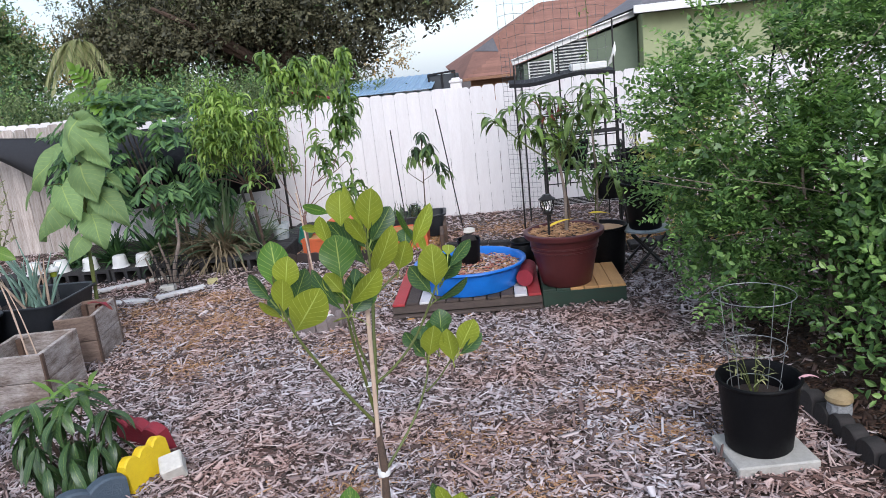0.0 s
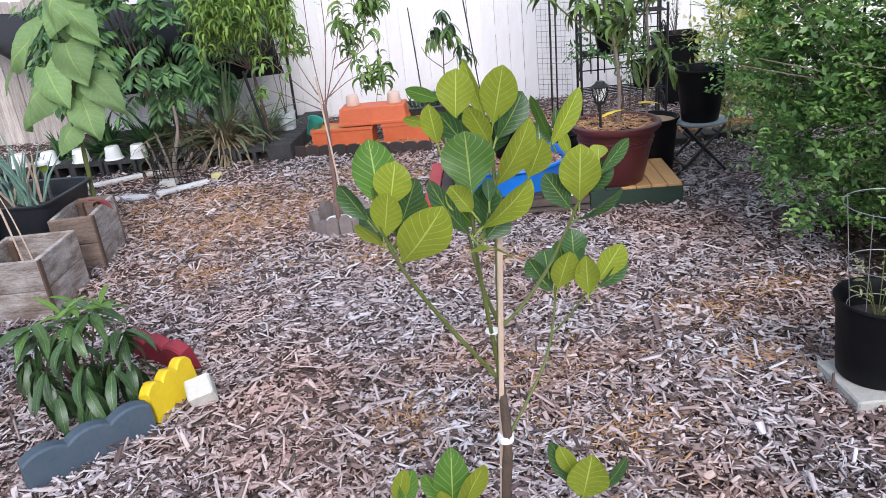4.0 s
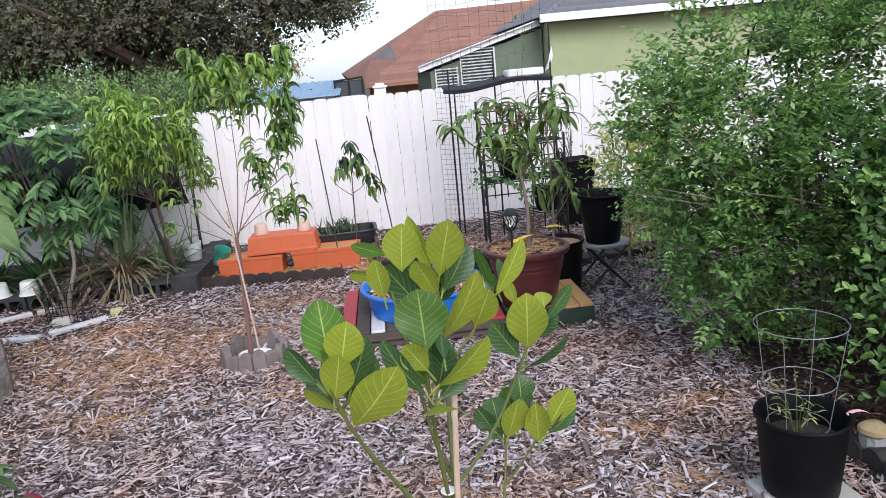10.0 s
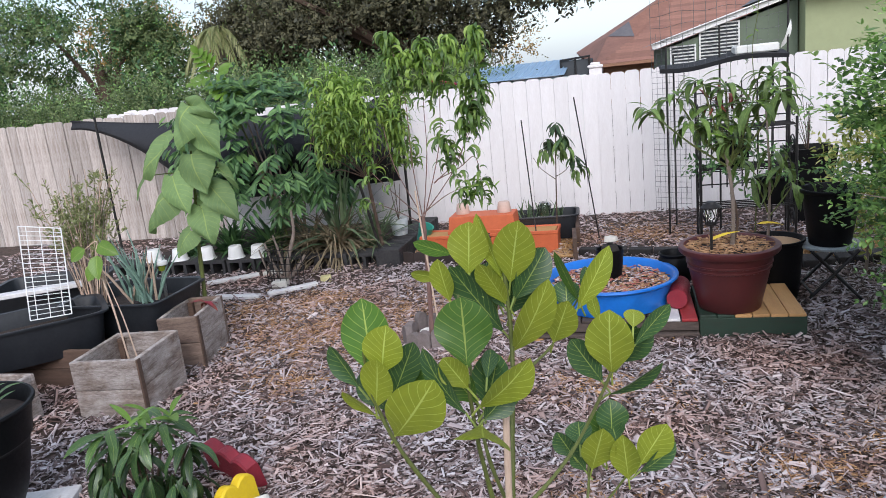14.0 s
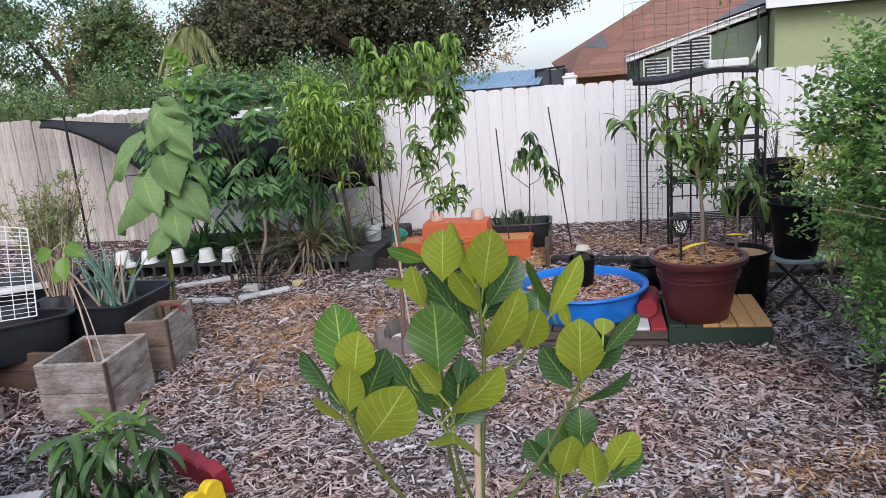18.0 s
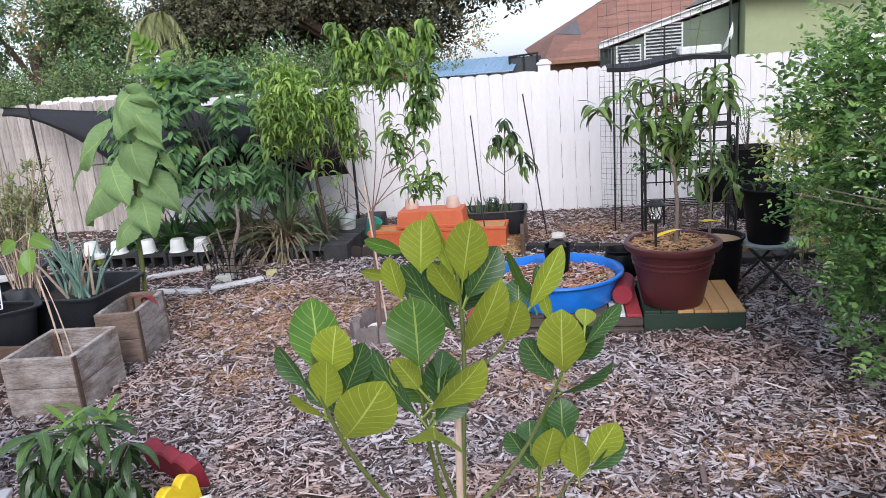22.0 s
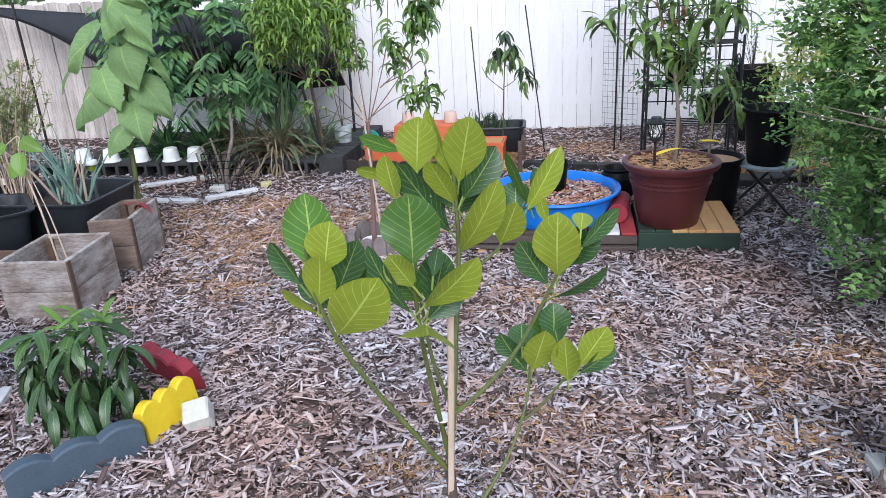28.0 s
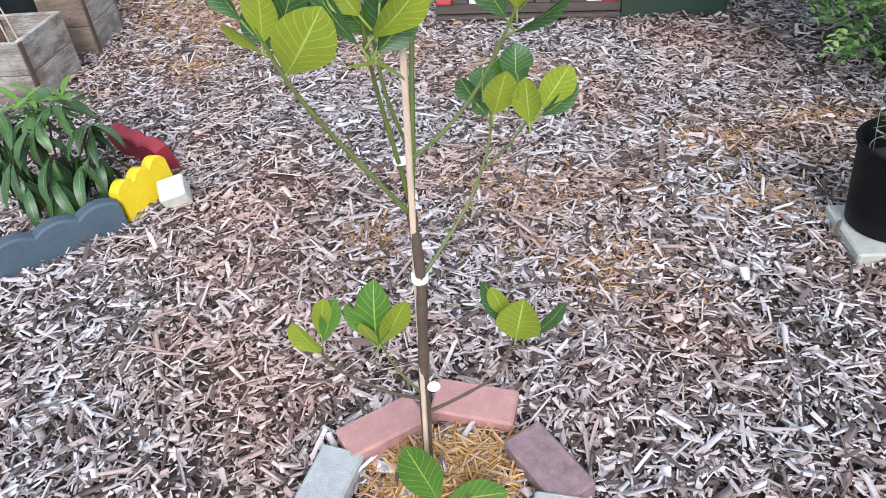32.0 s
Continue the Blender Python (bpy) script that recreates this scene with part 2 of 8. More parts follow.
LEAF_LIME = material("lime_leaf", (0.30, 0.345, 0.034), (0.215, 0.265, 0.028), 0.40, 7.0, 0.08, 70, rand=0.14, through_light=0.3, veins=0.9, spec=0.35)
LEAF_DEEP = material("deep_green_leaf", (0.095, 0.195, 0.034), (0.068, 0.145, 0.027), 0.34, 7.0, 0.12, 70, rand=0.22, through_light=0.25, veins=0.55, spec=0.3)
LEAF_BLUE = material("blue_green_leaf", (0.055, 0.118, 0.040), (0.034, 0.076, 0.028), 0.34, 7.0, 0.12, 70, rand=0.2, through_light=0.22, veins=0.5, spec=0.32)
SUNFLOWER_LEAF = material("sunflower_leaf", (0.215, 0.325, 0.125), (0.155, 0.25, 0.09), 0.7, 9.0, 0.15, 70, rand=0.22, through_light=0.3, veins=0.38)
MANGO_LEAF = material("mango_leaf", (0.165, 0.25, 0.07), (0.085, 0.14, 0.04), 0.36, 8.0, 0.05, 60, rand=0.4, through_light=0.22, veins=0.35, spec=0.3)
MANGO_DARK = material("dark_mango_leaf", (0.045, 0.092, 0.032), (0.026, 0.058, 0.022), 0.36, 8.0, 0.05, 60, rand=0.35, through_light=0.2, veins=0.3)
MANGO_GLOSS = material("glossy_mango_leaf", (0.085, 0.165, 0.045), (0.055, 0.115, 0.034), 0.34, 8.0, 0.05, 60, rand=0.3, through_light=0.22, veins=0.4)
MANGO_YOUNG = material("young_mango_leaf", (0.17, 0.30, 0.04), (0.13, 0.24, 0.03), 0.4, 8.0, 0.05, 60, rand=0.2, through_light=0.3, veins=0.35)
PEACH_LEAF = material("peach_foliage", (0.15, 0.25, 0.045), (0.085, 0.16, 0.035), 0.5, 4.0, through_light=0.3,
                      island=[(0.09, 0.165, 0.036), (0.175, 0.275, 0.052), (0.29, 0.40, 0.065)])
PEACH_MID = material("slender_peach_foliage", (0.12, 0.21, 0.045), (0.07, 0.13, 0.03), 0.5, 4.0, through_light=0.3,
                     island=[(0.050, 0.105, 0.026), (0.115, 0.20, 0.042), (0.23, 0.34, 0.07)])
PEACH_TOP = material("pale_peach_foliage", (0.24, 0.36, 0.05), (0.16, 0.27, 0.04), 0.5, 4.0, through_light=0.35,
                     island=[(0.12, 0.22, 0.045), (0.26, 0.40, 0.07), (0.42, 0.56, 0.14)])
BUSH_LEAF = material("dark_bush_foliage", (0.040, 0.105, 0.036), (0.022, 0.06, 0.024), 0.62, 3.0, through_light=0.2,
                     island=[(0.024, 0.064, 0.027), (0.080, 0.170, 0.058), (0.18, 0.32, 0.10)])
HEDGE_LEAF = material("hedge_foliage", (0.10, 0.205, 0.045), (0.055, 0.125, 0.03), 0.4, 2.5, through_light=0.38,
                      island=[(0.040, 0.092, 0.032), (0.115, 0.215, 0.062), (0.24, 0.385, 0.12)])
HEDGE_TIP = material("hedge_lit_new_foliage", (0.20, 0.34, 0.06), (0.13, 0.25, 0.045), 0.42, 2.5, through_light=0.35,
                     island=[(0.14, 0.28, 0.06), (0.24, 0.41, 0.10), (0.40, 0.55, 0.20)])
TWIG_LEAF = material("pale_twig_foliage", (0.26, 0.30, 0.12), (0.16, 0.19, 0.08), 0.6, 4.0, through_light=0.3,
                     island=[(0.15, 0.18, 0.07), (0.28, 0.31, 0.12), (0.38, 0.36, 0.18)])
# brown litter, its tones taken darker to carry the hedge's shade
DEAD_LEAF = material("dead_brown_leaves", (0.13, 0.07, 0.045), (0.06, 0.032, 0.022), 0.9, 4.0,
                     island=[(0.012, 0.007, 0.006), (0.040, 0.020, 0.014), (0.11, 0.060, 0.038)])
DRY_LEAF = material("dry_strap_leaf", (0.26, 0.20, 0.12), (0.14, 0.10, 0.06), 0.75, 4.0, through_light=0.15,
                    island=[(0.12, 0.085, 0.052), (0.24, 0.19, 0.115), (0.34, 0.27, 0.17)])
STRAP_LEAF = material("grey_green_strap_leaf", (0.14, 0.20, 0.105), (0.09, 0.14, 0.07), 0.5, 4.0, through_light=0.2,
                      island=[(0.055, 0.095, 0.045), (0.12, 0.175, 0.085), (0.20, 0.25, 0.13)])
ONION_LEAF = material("blue_green_onion_leaf", (0.22, 0.33, 0.27), (0.14, 0.23, 0.18), 0.45, 5.0, rand=0.1)
OAK_LEAF = material("far_oak_foliage", (0.13, 0.13, 0.075), (0.06, 0.062, 0.038), 0.75, 0.5, through_light=0.25,
                    island=[(0.080, 0.080, 0.045), (0.13, 0.125, 0.068), (0.20, 0.185, 0.10)])
# oak leaves painted dark as the shade inside the crown
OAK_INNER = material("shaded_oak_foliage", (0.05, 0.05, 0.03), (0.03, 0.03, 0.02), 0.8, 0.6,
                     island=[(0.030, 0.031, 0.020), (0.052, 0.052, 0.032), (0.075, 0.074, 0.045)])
FAR_LEAF = material("far_green_foliage", (0.11, 0.165, 0.06), (0.05, 0.085, 0.032), 0.75, 0.5, through_light=0.3,
                    island=[(0.070, 0.108, 0.042), (0.145, 0.20, 0.072), (0.25, 0.30, 0.12)])
# low sunlight on far foliage is put into these orange tones
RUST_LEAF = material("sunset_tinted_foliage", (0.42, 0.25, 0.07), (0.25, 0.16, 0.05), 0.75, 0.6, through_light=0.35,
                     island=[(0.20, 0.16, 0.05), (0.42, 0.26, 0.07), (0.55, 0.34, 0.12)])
RED_FLOWER = material("dark_red_bromeliad", (0.26, 0.045, 0.026), (0.13, 0.032, 0.02), 0.5, 12.0, rand=0.2)
GOLD_LEAF = material("croton_yellow_foliage", (0.45, 0.42, 0.07), (0.22, 0.27, 0.05), 0.5, 5.0, through_light=0.3,
                     island=[(0.17, 0.27, 0.06), (0.46, 0.47, 0.11), (0.70, 0.66, 0.30)])
SHINGLE_GREY = material("grey_roof_shingle", (0.17, 0.165, 0.18), (0.12, 0.115, 0.125), 0.9, 1.5, 0.5, 20, rand=0.2)
SHINGLE_BROWN = material("brown_roof_shingle", (0.31, 0.155, 0.115), (0.21, 0.105, 0.08), 0.9, 1.5, 0.5, 20, rand=0.2)
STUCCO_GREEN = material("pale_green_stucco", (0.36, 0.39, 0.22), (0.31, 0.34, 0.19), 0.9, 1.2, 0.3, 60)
# the house's green stucco again, darkened for its shaded side wall
STUCCO_SHADE = material("shaded_green_stucco", (0.155, 0.19, 0.135), (0.125, 0.155, 0.11), 0.9, 1.2, 0.3, 60)
TRIM_WHITE = material("white_trim", (0.80, 0.79, 0.78), (0.72, 0.71, 0.70), 0.5, 3.0)
BRICK_TAN = material("tan_house_wall", (0.40, 0.22, 0.14), (0.30, 0.16, 0.10), 0.9, 3.0, 0.3, 40)
METAL_BLUE = material("pale_blue_metal_roof", (0.36, 0.50, 0.66), (0.28, 0.42, 0.58), 0.4, 2.0, metal=0.2)
SCREEN_DARK = material("dark_screen_mesh", (0.045, 0.05, 0.055), (0.03, 0.034, 0.04), 0.7, 3.0)
WIRE = material("galvanised_wire", (0.20, 0.20, 0.20), (0.10, 0.10, 0.10), 0.4, 20.0, metal=0.5)
WHITE_WIRE = material("white_coated_wire", (0.80, 0.80, 0.80), (0.70, 0.70, 0.70), 0.4, 20.0)
WIRE_BRIGHT = material("bright_galvanised_wire", (0.27, 0.28, 0.28), (0.18, 0.19, 0.19), 0.4, 20.0, metal=0.3)
STEEL = material("brushed_steel", (0.55, 0.55, 0.55), (0.42, 0.42, 0.42), 0.3, 20.0, metal=0.9)
GREY_SEAT = material("pale_blue_grey_table_top", (0.34, 0.38, 0.40), (0.24, 0.27, 0.29), 0.3, 6.0, 0.05, 80)
PINK_TAPE = material("pink_tape", (0.75, 0.42, 0.44), (0.65, 0.34, 0.36), 0.5, 20.0)
YELLOW_TAPE = material("yellow_tape", (0.75, 0.55, 0.05), (0.65, 0.46, 0.04), 0.5, 20.0)
NET_WHITE = material("grey_netting", (0.40, 0.41, 0.42), (0.18, 0.18, 0.19), 0.7, 40.0, 0.5, 150)
SPONGE = material("tan_gourd", (0.42, 0.32, 0.18), (0.28, 0.20, 0.10), 0.7, 12.0, 0.3, 60)
PRINT = material("printed_bucket_label", (0.82, 0.81, 0.79), (0.48, 0.54, 0.58), 0.4, 26.0)
RED_MULCH = material("red_dyed_mulch", (0.36, 0.10, 0.07), (0.22, 0.06, 0.045), 0.9, 9.0, 0.4, 120,
                     island=[(0.20, 0.06, 0.045), (0.36, 0.12, 0.085), (0.48, 0.26, 0.20), (0.40, 0.08, 0.07)])
glass = bpy.data.materials.new("clear_glass")
glass.use_nodes = True
glass.node_tree.nodes["Principled BSDF"].inputs["Transmission Weight"].default_value = 1.0
glass.node_tree.nodes["Principled BSDF"].inputs["Roughness"].default_value = 0.05


# ---- geometry helpers ----
class Geo:
    """Vertices, faces and (for leaves) texture places that become one mesh."""

    def __init__(self):
        self.v, self.f, self.uv = [], [], []

    def add(self, verts, faces, uv=None):
        k = len(self.v)
        self.v += [tuple(p) for p in verts]
        self.f += [tuple(i + k for i in q) for q in faces]
        self.uv += list(uv) if uv else [(0.5, 0.5)] * len(verts)
        return self

    def box(self, centre, size, bevel=0.004, turn=None):
        hx, hy, hz = (s / 2 for s in size)
        b = min(bevel, hx * 0.9, hy * 0.9, hz * 0.9)
        vs, idx = [], {}
        for sx in (-1, 1):
            for sy in (-1, 1):
                for sz in (-1, 1):
                    for a in range(3):
                        p = [sx * (hx - (b if a != 0 else 0)), sy * (hy - (b if a != 1 else 0)), sz * (hz - (b if a != 2 else 0))]
                        idx[sx, sy, sz, a] = len(vs)
                        vs.append(Vector(p))
        fs = []
        for a in range(3):
            o1, o2 = [i for i in range(3) if i != a]
            for s in (-1, 1):
                ring = []
                for s1, s2 in ((-1, -1), (1, -1), (1, 1), (-1, 1)):
                    key = [0, 0, 0]
                    key[a], key[o1], key[o2] = s, s1, s2
                    ring.append(idx[key[0], key[1], key[2], a])
                flip = (s > 0) == (a == 1)
                fs.append(ring[::-1] if flip else ring)
            for s1 in (-1, 1):
                for s2 in (-1, 1):
                    ka, kb = [0, 0, 0], [0, 0, 0]
                    ka[a], kb[a] = -1, 1
                    ka[o1] = kb[o1] = s1
                    ka[o2] = kb[o2] = s2
                    q = [idx[(*ka, o1)], idx[(*kb, o1)], idx[(*kb, o2)], idx[(*ka, o2)]]
                    fs.append(q if (s1 * s2 > 0) == (a != 1) else q[::-1])
        for sx in (-1, 1):
            for sy in (-1, 1):
                for sz in (-1, 1):
                    q = [idx[sx, sy, sz, 0], idx[sx, sy, sz, 1], idx[sx, sy, sz, 2]]
                    fs.append(q if sx * sy * sz > 0 else q[::-1])
        m = Matrix.Translation(centre) @ (turn if turn else Matrix())
        return self.add([m @ p for p in vs], fs)

    def tube(self, pts, radii, n=6, cap=True):
        pts = [Vector(p) for p in pts]
        if not isinstance(radii, (list, tuple)):
            radii = [radii] * len(pts)
        k0, side = len(self.v), None
        vs, fs = [], []
        for i, p in enumerate(pts):
            d = (pts[min(i + 1, len(pts) - 1)] - pts[max(i - 1, 0)]).normalized()
            if side is None:
                side = d.orthogonal().normalized()
            side = (side - d * side.dot(d)).normalized()
            up = d.cross(side)
            for j in range(n):
                a = 2 * math.pi * j / n
                vs.append(p + (side * math.cos(a) + up * math.sin(a)) * radii[i])
        for i in range(len(pts) - 1):
            for j in range(n):
                a, b = i * n + j, i * n + (j + 1) % n
                fs.append((a, b, b + n, a + n))
        if cap:
            fs.append(tuple(range(n))[::-1])
            fs.append(tuple(range((len(pts) - 1) * n, len(pts) * n)))
        return self.add(vs, fs)

    def lathe(self, profile, centre=(0, 0, 0), n=28, wave=None):
        vs, fs = [], []
        for i, (r, z) in enumerate(profile):
            for j in range(n):
                a = 2 * math.pi * j / n
                k = wave(a, i) if wave else 0
                vs.append((centre[0] + (r + k) * math.cos(a), centre[1] + (r + k) * math.sin(a), centre[2] + z))
        for i in range(len(profile) - 1):
            for j in range(n):
                a, b = i * n + j, i * n + (j + 1) % n
                fs.append((a, b, b + n, a + n))
        if profile[0][0] > 0.001:
            fs.append(tuple(range(n))[::-1])
        if profile[-1][0] > 0.001:
            fs.append(tuple(range((len(profile) - 1) * n, len(profile) * n)))
        return self.add(vs, fs)

    def blade(self, base, tip, facing, width, bend=0.1, fold=0.12, seg=6, shape=0.9, cols=1, wavy=0.0, blunt=0.74, wedge=None):
        """A leaf from base to tip; facing: which way its upper side looks; bend: how far it arches, in lengths."""
        base, tip = Vector(base), Vector(tip)
        d = tip - base
        length = d.length
        d = d / length
        nrm = Vector(facing)
        nrm = nrm - d * nrm.dot(d)
        nrm = nrm.normalized() if nrm.length > 1e-5 else d.orthogonal().normalized()
        s = d.cross(nrm)
        vs, uv, fs = [], [], []
        w = 2 * cols + 1
        for i in range(seg + 1):
            u = i / seg
            power = wedge if wedge and u ** shape < 0.5 else blunt
            half = width / 2 * max(0.02, math.sin(math.pi * u ** shape) ** power) if 0 < i < seg else width * 0.012
            arch = nrm * (length * bend * 4 * u * (1 - u))
            for j in range(-cols, cols + 1):
                x = j / cols
                lift = fold * half * x * x + wavy * half * math.sin(9 * u + 2 * x) * abs(x)
                vs.append(base + d * (length * u) + arch + s * (half * x) + nrm * lift)
                uv.append((0.5 + 0.5 * x, u))
        for i in range(seg):
            for j in range(w - 1):
                a = i * w + j
                fs.append((a, a + 1, a + 1 + w, a + w))
        return self.add(vs, fs, uv)

    def strap(self, base, direction, length, width, droop=1.0, seg=4, twist=0.0, taper=0.8):
        """A long narrow leaf that leaves along direction and bends down by its weight."""
        p, d = Vector(base), Vector(direction).normalized()
        vs, fs, uv = [], [], []
        step = length / seg
        s = d.cross(Vector((0, 0, 1)))
        s = s.normalized() if s.length > 1e-4 else Vector((1, 0, 0))
        if twist:
            s = (s * math.cos(twist) + d.cross(s) * math.sin(twist)).normalized()
        for i in range(seg + 1):
            u = i / seg
            w = width / 2 * max(0.06, math.sin(math.pi * (0.12 + 0.88 * u) ** taper) ** 0.8) if i < seg else width * 0.02
            vs += [p - s * w, p + s * w]
            uv += [(0, u), (1, u)]
            d = (d + Vector((0, 0, -droop / seg))).normalized()
            p = p + d * step
        for i in range(seg):
            fs.append((2 * i, 2 * i + 1, 2 * i + 3, 2 * i + 2))
        return self.add(vs, fs, uv)


def mesh_of(name, g, mat, smooth=True, angle=40):
    me = bpy.data.meshes.new(name)
    me.from_pydata(g.v, [], g.f)
    if any(u != (0.5, 0.5) for u in g.uv[:4]):
        layer = me.uv_layers.new(name="UVMap")
        li = np.zeros(len(me.loops), dtype=np.int32)
        me.loops.foreach_get("vertex_index", li)
        layer.data.foreach_set("uv", np.array(g.uv, dtype=np.float32)[li].ravel())
    me.materials.append(mat)
    if smooth:
        me.shade_smooth()
        me.set_sharp_from_angle(angle=radians(angle))
    me.update()
    return me


def thing(name, at, label, category, group="", kind="", turn=0):
    ob = new(name)
    ob.empty_display_size = 0.05
    ob.matrix_basis = pose(*at, 0, 0, turn)
    return tagged(ob, label, category, group, kind)


def part(name, g, mat, parent=None, label="", smooth=True, angle=40):
    ob = new(name, g if isinstance(g, bpy.types.Mesh) else mesh_of(name, g, mat, smooth, angle))
    if parent:
        ob.parent = parent
    if label:
        ob["label"] = label
    return ob


def solo(name, g, mat, label, category, at=(0, 0, 0), group="", kind="", turn=0, smooth=True, angle=40):
    ob = part(name, g, mat, None, "", smooth, angle)
    ob.matrix_basis = pose(*at, 0, 0, turn)
    return tagged(ob, label, category, group, kind)


def array_mesh(name, verts, quads, mat):
    """A mesh from arrays, for loose stuff in great numbers."""
    me = bpy.data.meshes.new(name)
    me.vertices.add(len(verts))
    me.vertices.foreach_set("co", verts.astype(np.float32).ravel())
    n = len(quads)
    me.loops.add(4 * n)
    me.loops.foreach_set("vertex_index", quads.astype(np.int32).ravel())
    me.polygons.add(n)
    me.polygons.foreach_set("loop_start", np.arange(0, 4 * n, 4, dtype=np.int32))
    me.update(calc_edges=True)
    me.validate()
    me.materials.append(mat)
    return me


def strew(name, mat, label, centre, spread, ln, wd, th, h, seed, category):
    """Loose chips at given places: arrays of places, and of half lengths, widths and thicknesses."""
    r = np.random.default_rng(seed)
    n = len(ln)
    cube = np.array([(x, y, z) for z in (-1, 1) for y in (-1, 1) for x in (-1, 1)], float)
    faces = np.array([(4, 5, 7, 6), (0, 1, 5, 4), (3, 2, 6, 7)])
    half = np.stack([ln, wd, th], 1)[:, None, :]
    local = cube[None] * half * (1 + r.uniform(-0.6, 0.12, (n, 8, 3)) * np.array([0.55, 1, 0.6]))
    yaw, pit, rol = r.uniform(0, 2 * np.pi, n), r.normal(0, 0.24, n), r.normal(0, 0.5, n)
    cp, sp, cr, sr, cy, sy = np.cos(pit), np.sin(pit), np.cos(rol), np.sin(rol), np.cos(yaw), np.sin(yaw)
    x, y, z = local[..., 0], local[..., 1], local[..., 2]
    y, z = y * cr[:, None] - z * sr[:, None], y * sr[:, None] + z * cr[:, None]
    x, z = x * cp[:, None] - z * sp[:, None], x * sp[:, None] + z * cp[:, None]
    x, y = x * cy[:, None] - y * sy[:, None], x * sy[:, None] + y * cy[:, None]
    lift = h + np.abs(r.normal(0, spread, n)) + 0.5 * np.abs(np.sin(pit)) * ln
    v = np.stack([x + centre[:, :1], y + centre[:, 1:2], z + lift[:, None]], 2).reshape(-1, 3)
    q = (faces[None] + (8 * np.arange(n))[:, None, None]).reshape(-1, 4)
    return tagged(new(name, array_mesh(name, v, q, mat)), label, category, kind="stuff")


def chips(name, mat, label, areas, size=(0.030, 0.0080, 0.0034), seed=1, category="wood chips", round_heap=False):
    """Chips strewn over areas of (x0, x1, y0, y1, number, height), evenly or in heaps that thin out towards the rim."""
    r = np.random.default_rng(seed + 100)
    places = []
    for x0, x1, y0, y1, n, h in areas:
        if round_heap:
            places.append(np.stack([r.normal((x0 + x1) / 2, (x1 - x0) / 4, n), r.normal((y0 + y1) / 2, (y1 - y0) / 4, n)], 1))
        else:
            places.append(np.stack([r.uniform(x0, x1, n), r.uniform(y0, y1, n)], 1))
    c = np.concatenate(places)
    n = len(c)
    return strew(name, mat, label, c, 0.009, np.clip(r.lognormal(np.log(size[0]), 0.5, n), 0.012, 0.15) / 2, np.clip(r.lognormal(np.log(size[1]), 0.45, n), 0.003, 0.03) / 2,
                 np.clip(r.lognormal(np.log(size[2]), 0.4, n), 0.0012, 0.012) / 2, areas[0][5], seed, category)


def litter_edge(y):
    """Where the row of edging blocks runs, beyond which leaf litter takes the place of chips."""
    return 1.20 + 0.11 * (3.21 - y)


def mulch_field(name, mat, label, densest, thinnest, reach, size, seed, category, h=0.004):
    """Chips over the whole yard, densest round the young tree and thinning smoothly away from it."""
    r = np.random.default_rng(seed)
    cells = []
    step = 0.25
    for i in range(52):
        for j in range(50):
            x, y = -7.4 + step * i, -4.0 + step * j
            d = math.hypot(x + 0.35, 0.9 * (y - 2.1))
            k = (thinnest if y > -0.5 else thinnest * 0.5) + densest * math.exp(-(d / reach) ** 2)
            if litter_edge(y) < x < 3.6 and 1.0 < y < 4.4:
                k *= 0.08
            if y > 8.0:
                k = 0
            m = r.poisson(k * step * step)
            if m:
                cells.append(np.stack([x + r.uniform(0, step, m), y + r.uniform(0, step, m), np.full(m, 1 + 0.05 * d)], 1))
    c = np.concatenate(cells)
    n, k = len(c), c[:, 2]
    return strew(name, mat, label, c[:, :2], 0.011, k * np.clip(r.lognormal(np.log(size[0]), 0.5, n), 0.010, 0.15) / 2, k * np.clip(r.lognormal(np.log(size[1]), 0.45, n), 0.003, 0.03) / 2,
                 np.clip(r.lognormal(np.log(size[2]), 0.4, n), 0.0012, 0.012) / 2, h, seed + 1, category)


rng = random.Random(7)


def uni(a, b):
    return rng.uniform(a, b)


def unit(az, el):
    """The direction at a compass angle and a height, both in degrees."""
    a, e = radians(az), radians(el)
    return Vector((math.cos(a) * math.cos(e), math.sin(a) * math.cos(e), math.sin(e)))


# ---- ground ----
FENCE_Y, FENCE_TOP = 8.28, 1.445
xs = np.concatenate([[-400, -120, -40, -16, -10], np.arange(-7, 6.01, 0.16), [9, 16, 40, 120, 400]])
ys = np.concatenate([[-400, -120, -40, -12, -4], np.arange(-1, 8.6, 0.16), [12, 20, 40, 120, 700]])
g = Geo()
for y in ys:
    for x in xs:
        inside = -7 < x < 6 and -1 < y < 8.4
        g.v.append((x, y, -0.004 + (0.008 * noise.noise((x * 2.3, y * 2.3, 0.4)) if inside else 0)))
        g.uv.append((0.5, 0.5))
nx = len(xs)
for j in range(len(ys) - 1):
    for i in range(nx - 1):
        a = j * nx + i
        g.f.append((a, a + 1, a + 1 + nx, a + nx))
solo("ground", g, MULCHED, "brown mulched soil of the garden floor", "ground", kind="structure")
mulch_field("wood_chips", CHIPS, "weathered grey and brown wood chip mulch strewn over the garden floor", 4700, 430, 3.4, (0.032, 0.0082, 0.0032), 1, "wood chips")
mulch_field("shredded_mulch", CHIPS, "fine shredded bits of mulch between the larger chips", 2600, 0, 1.7, (0.015, 0.004, 0.002), 17, "mulch")
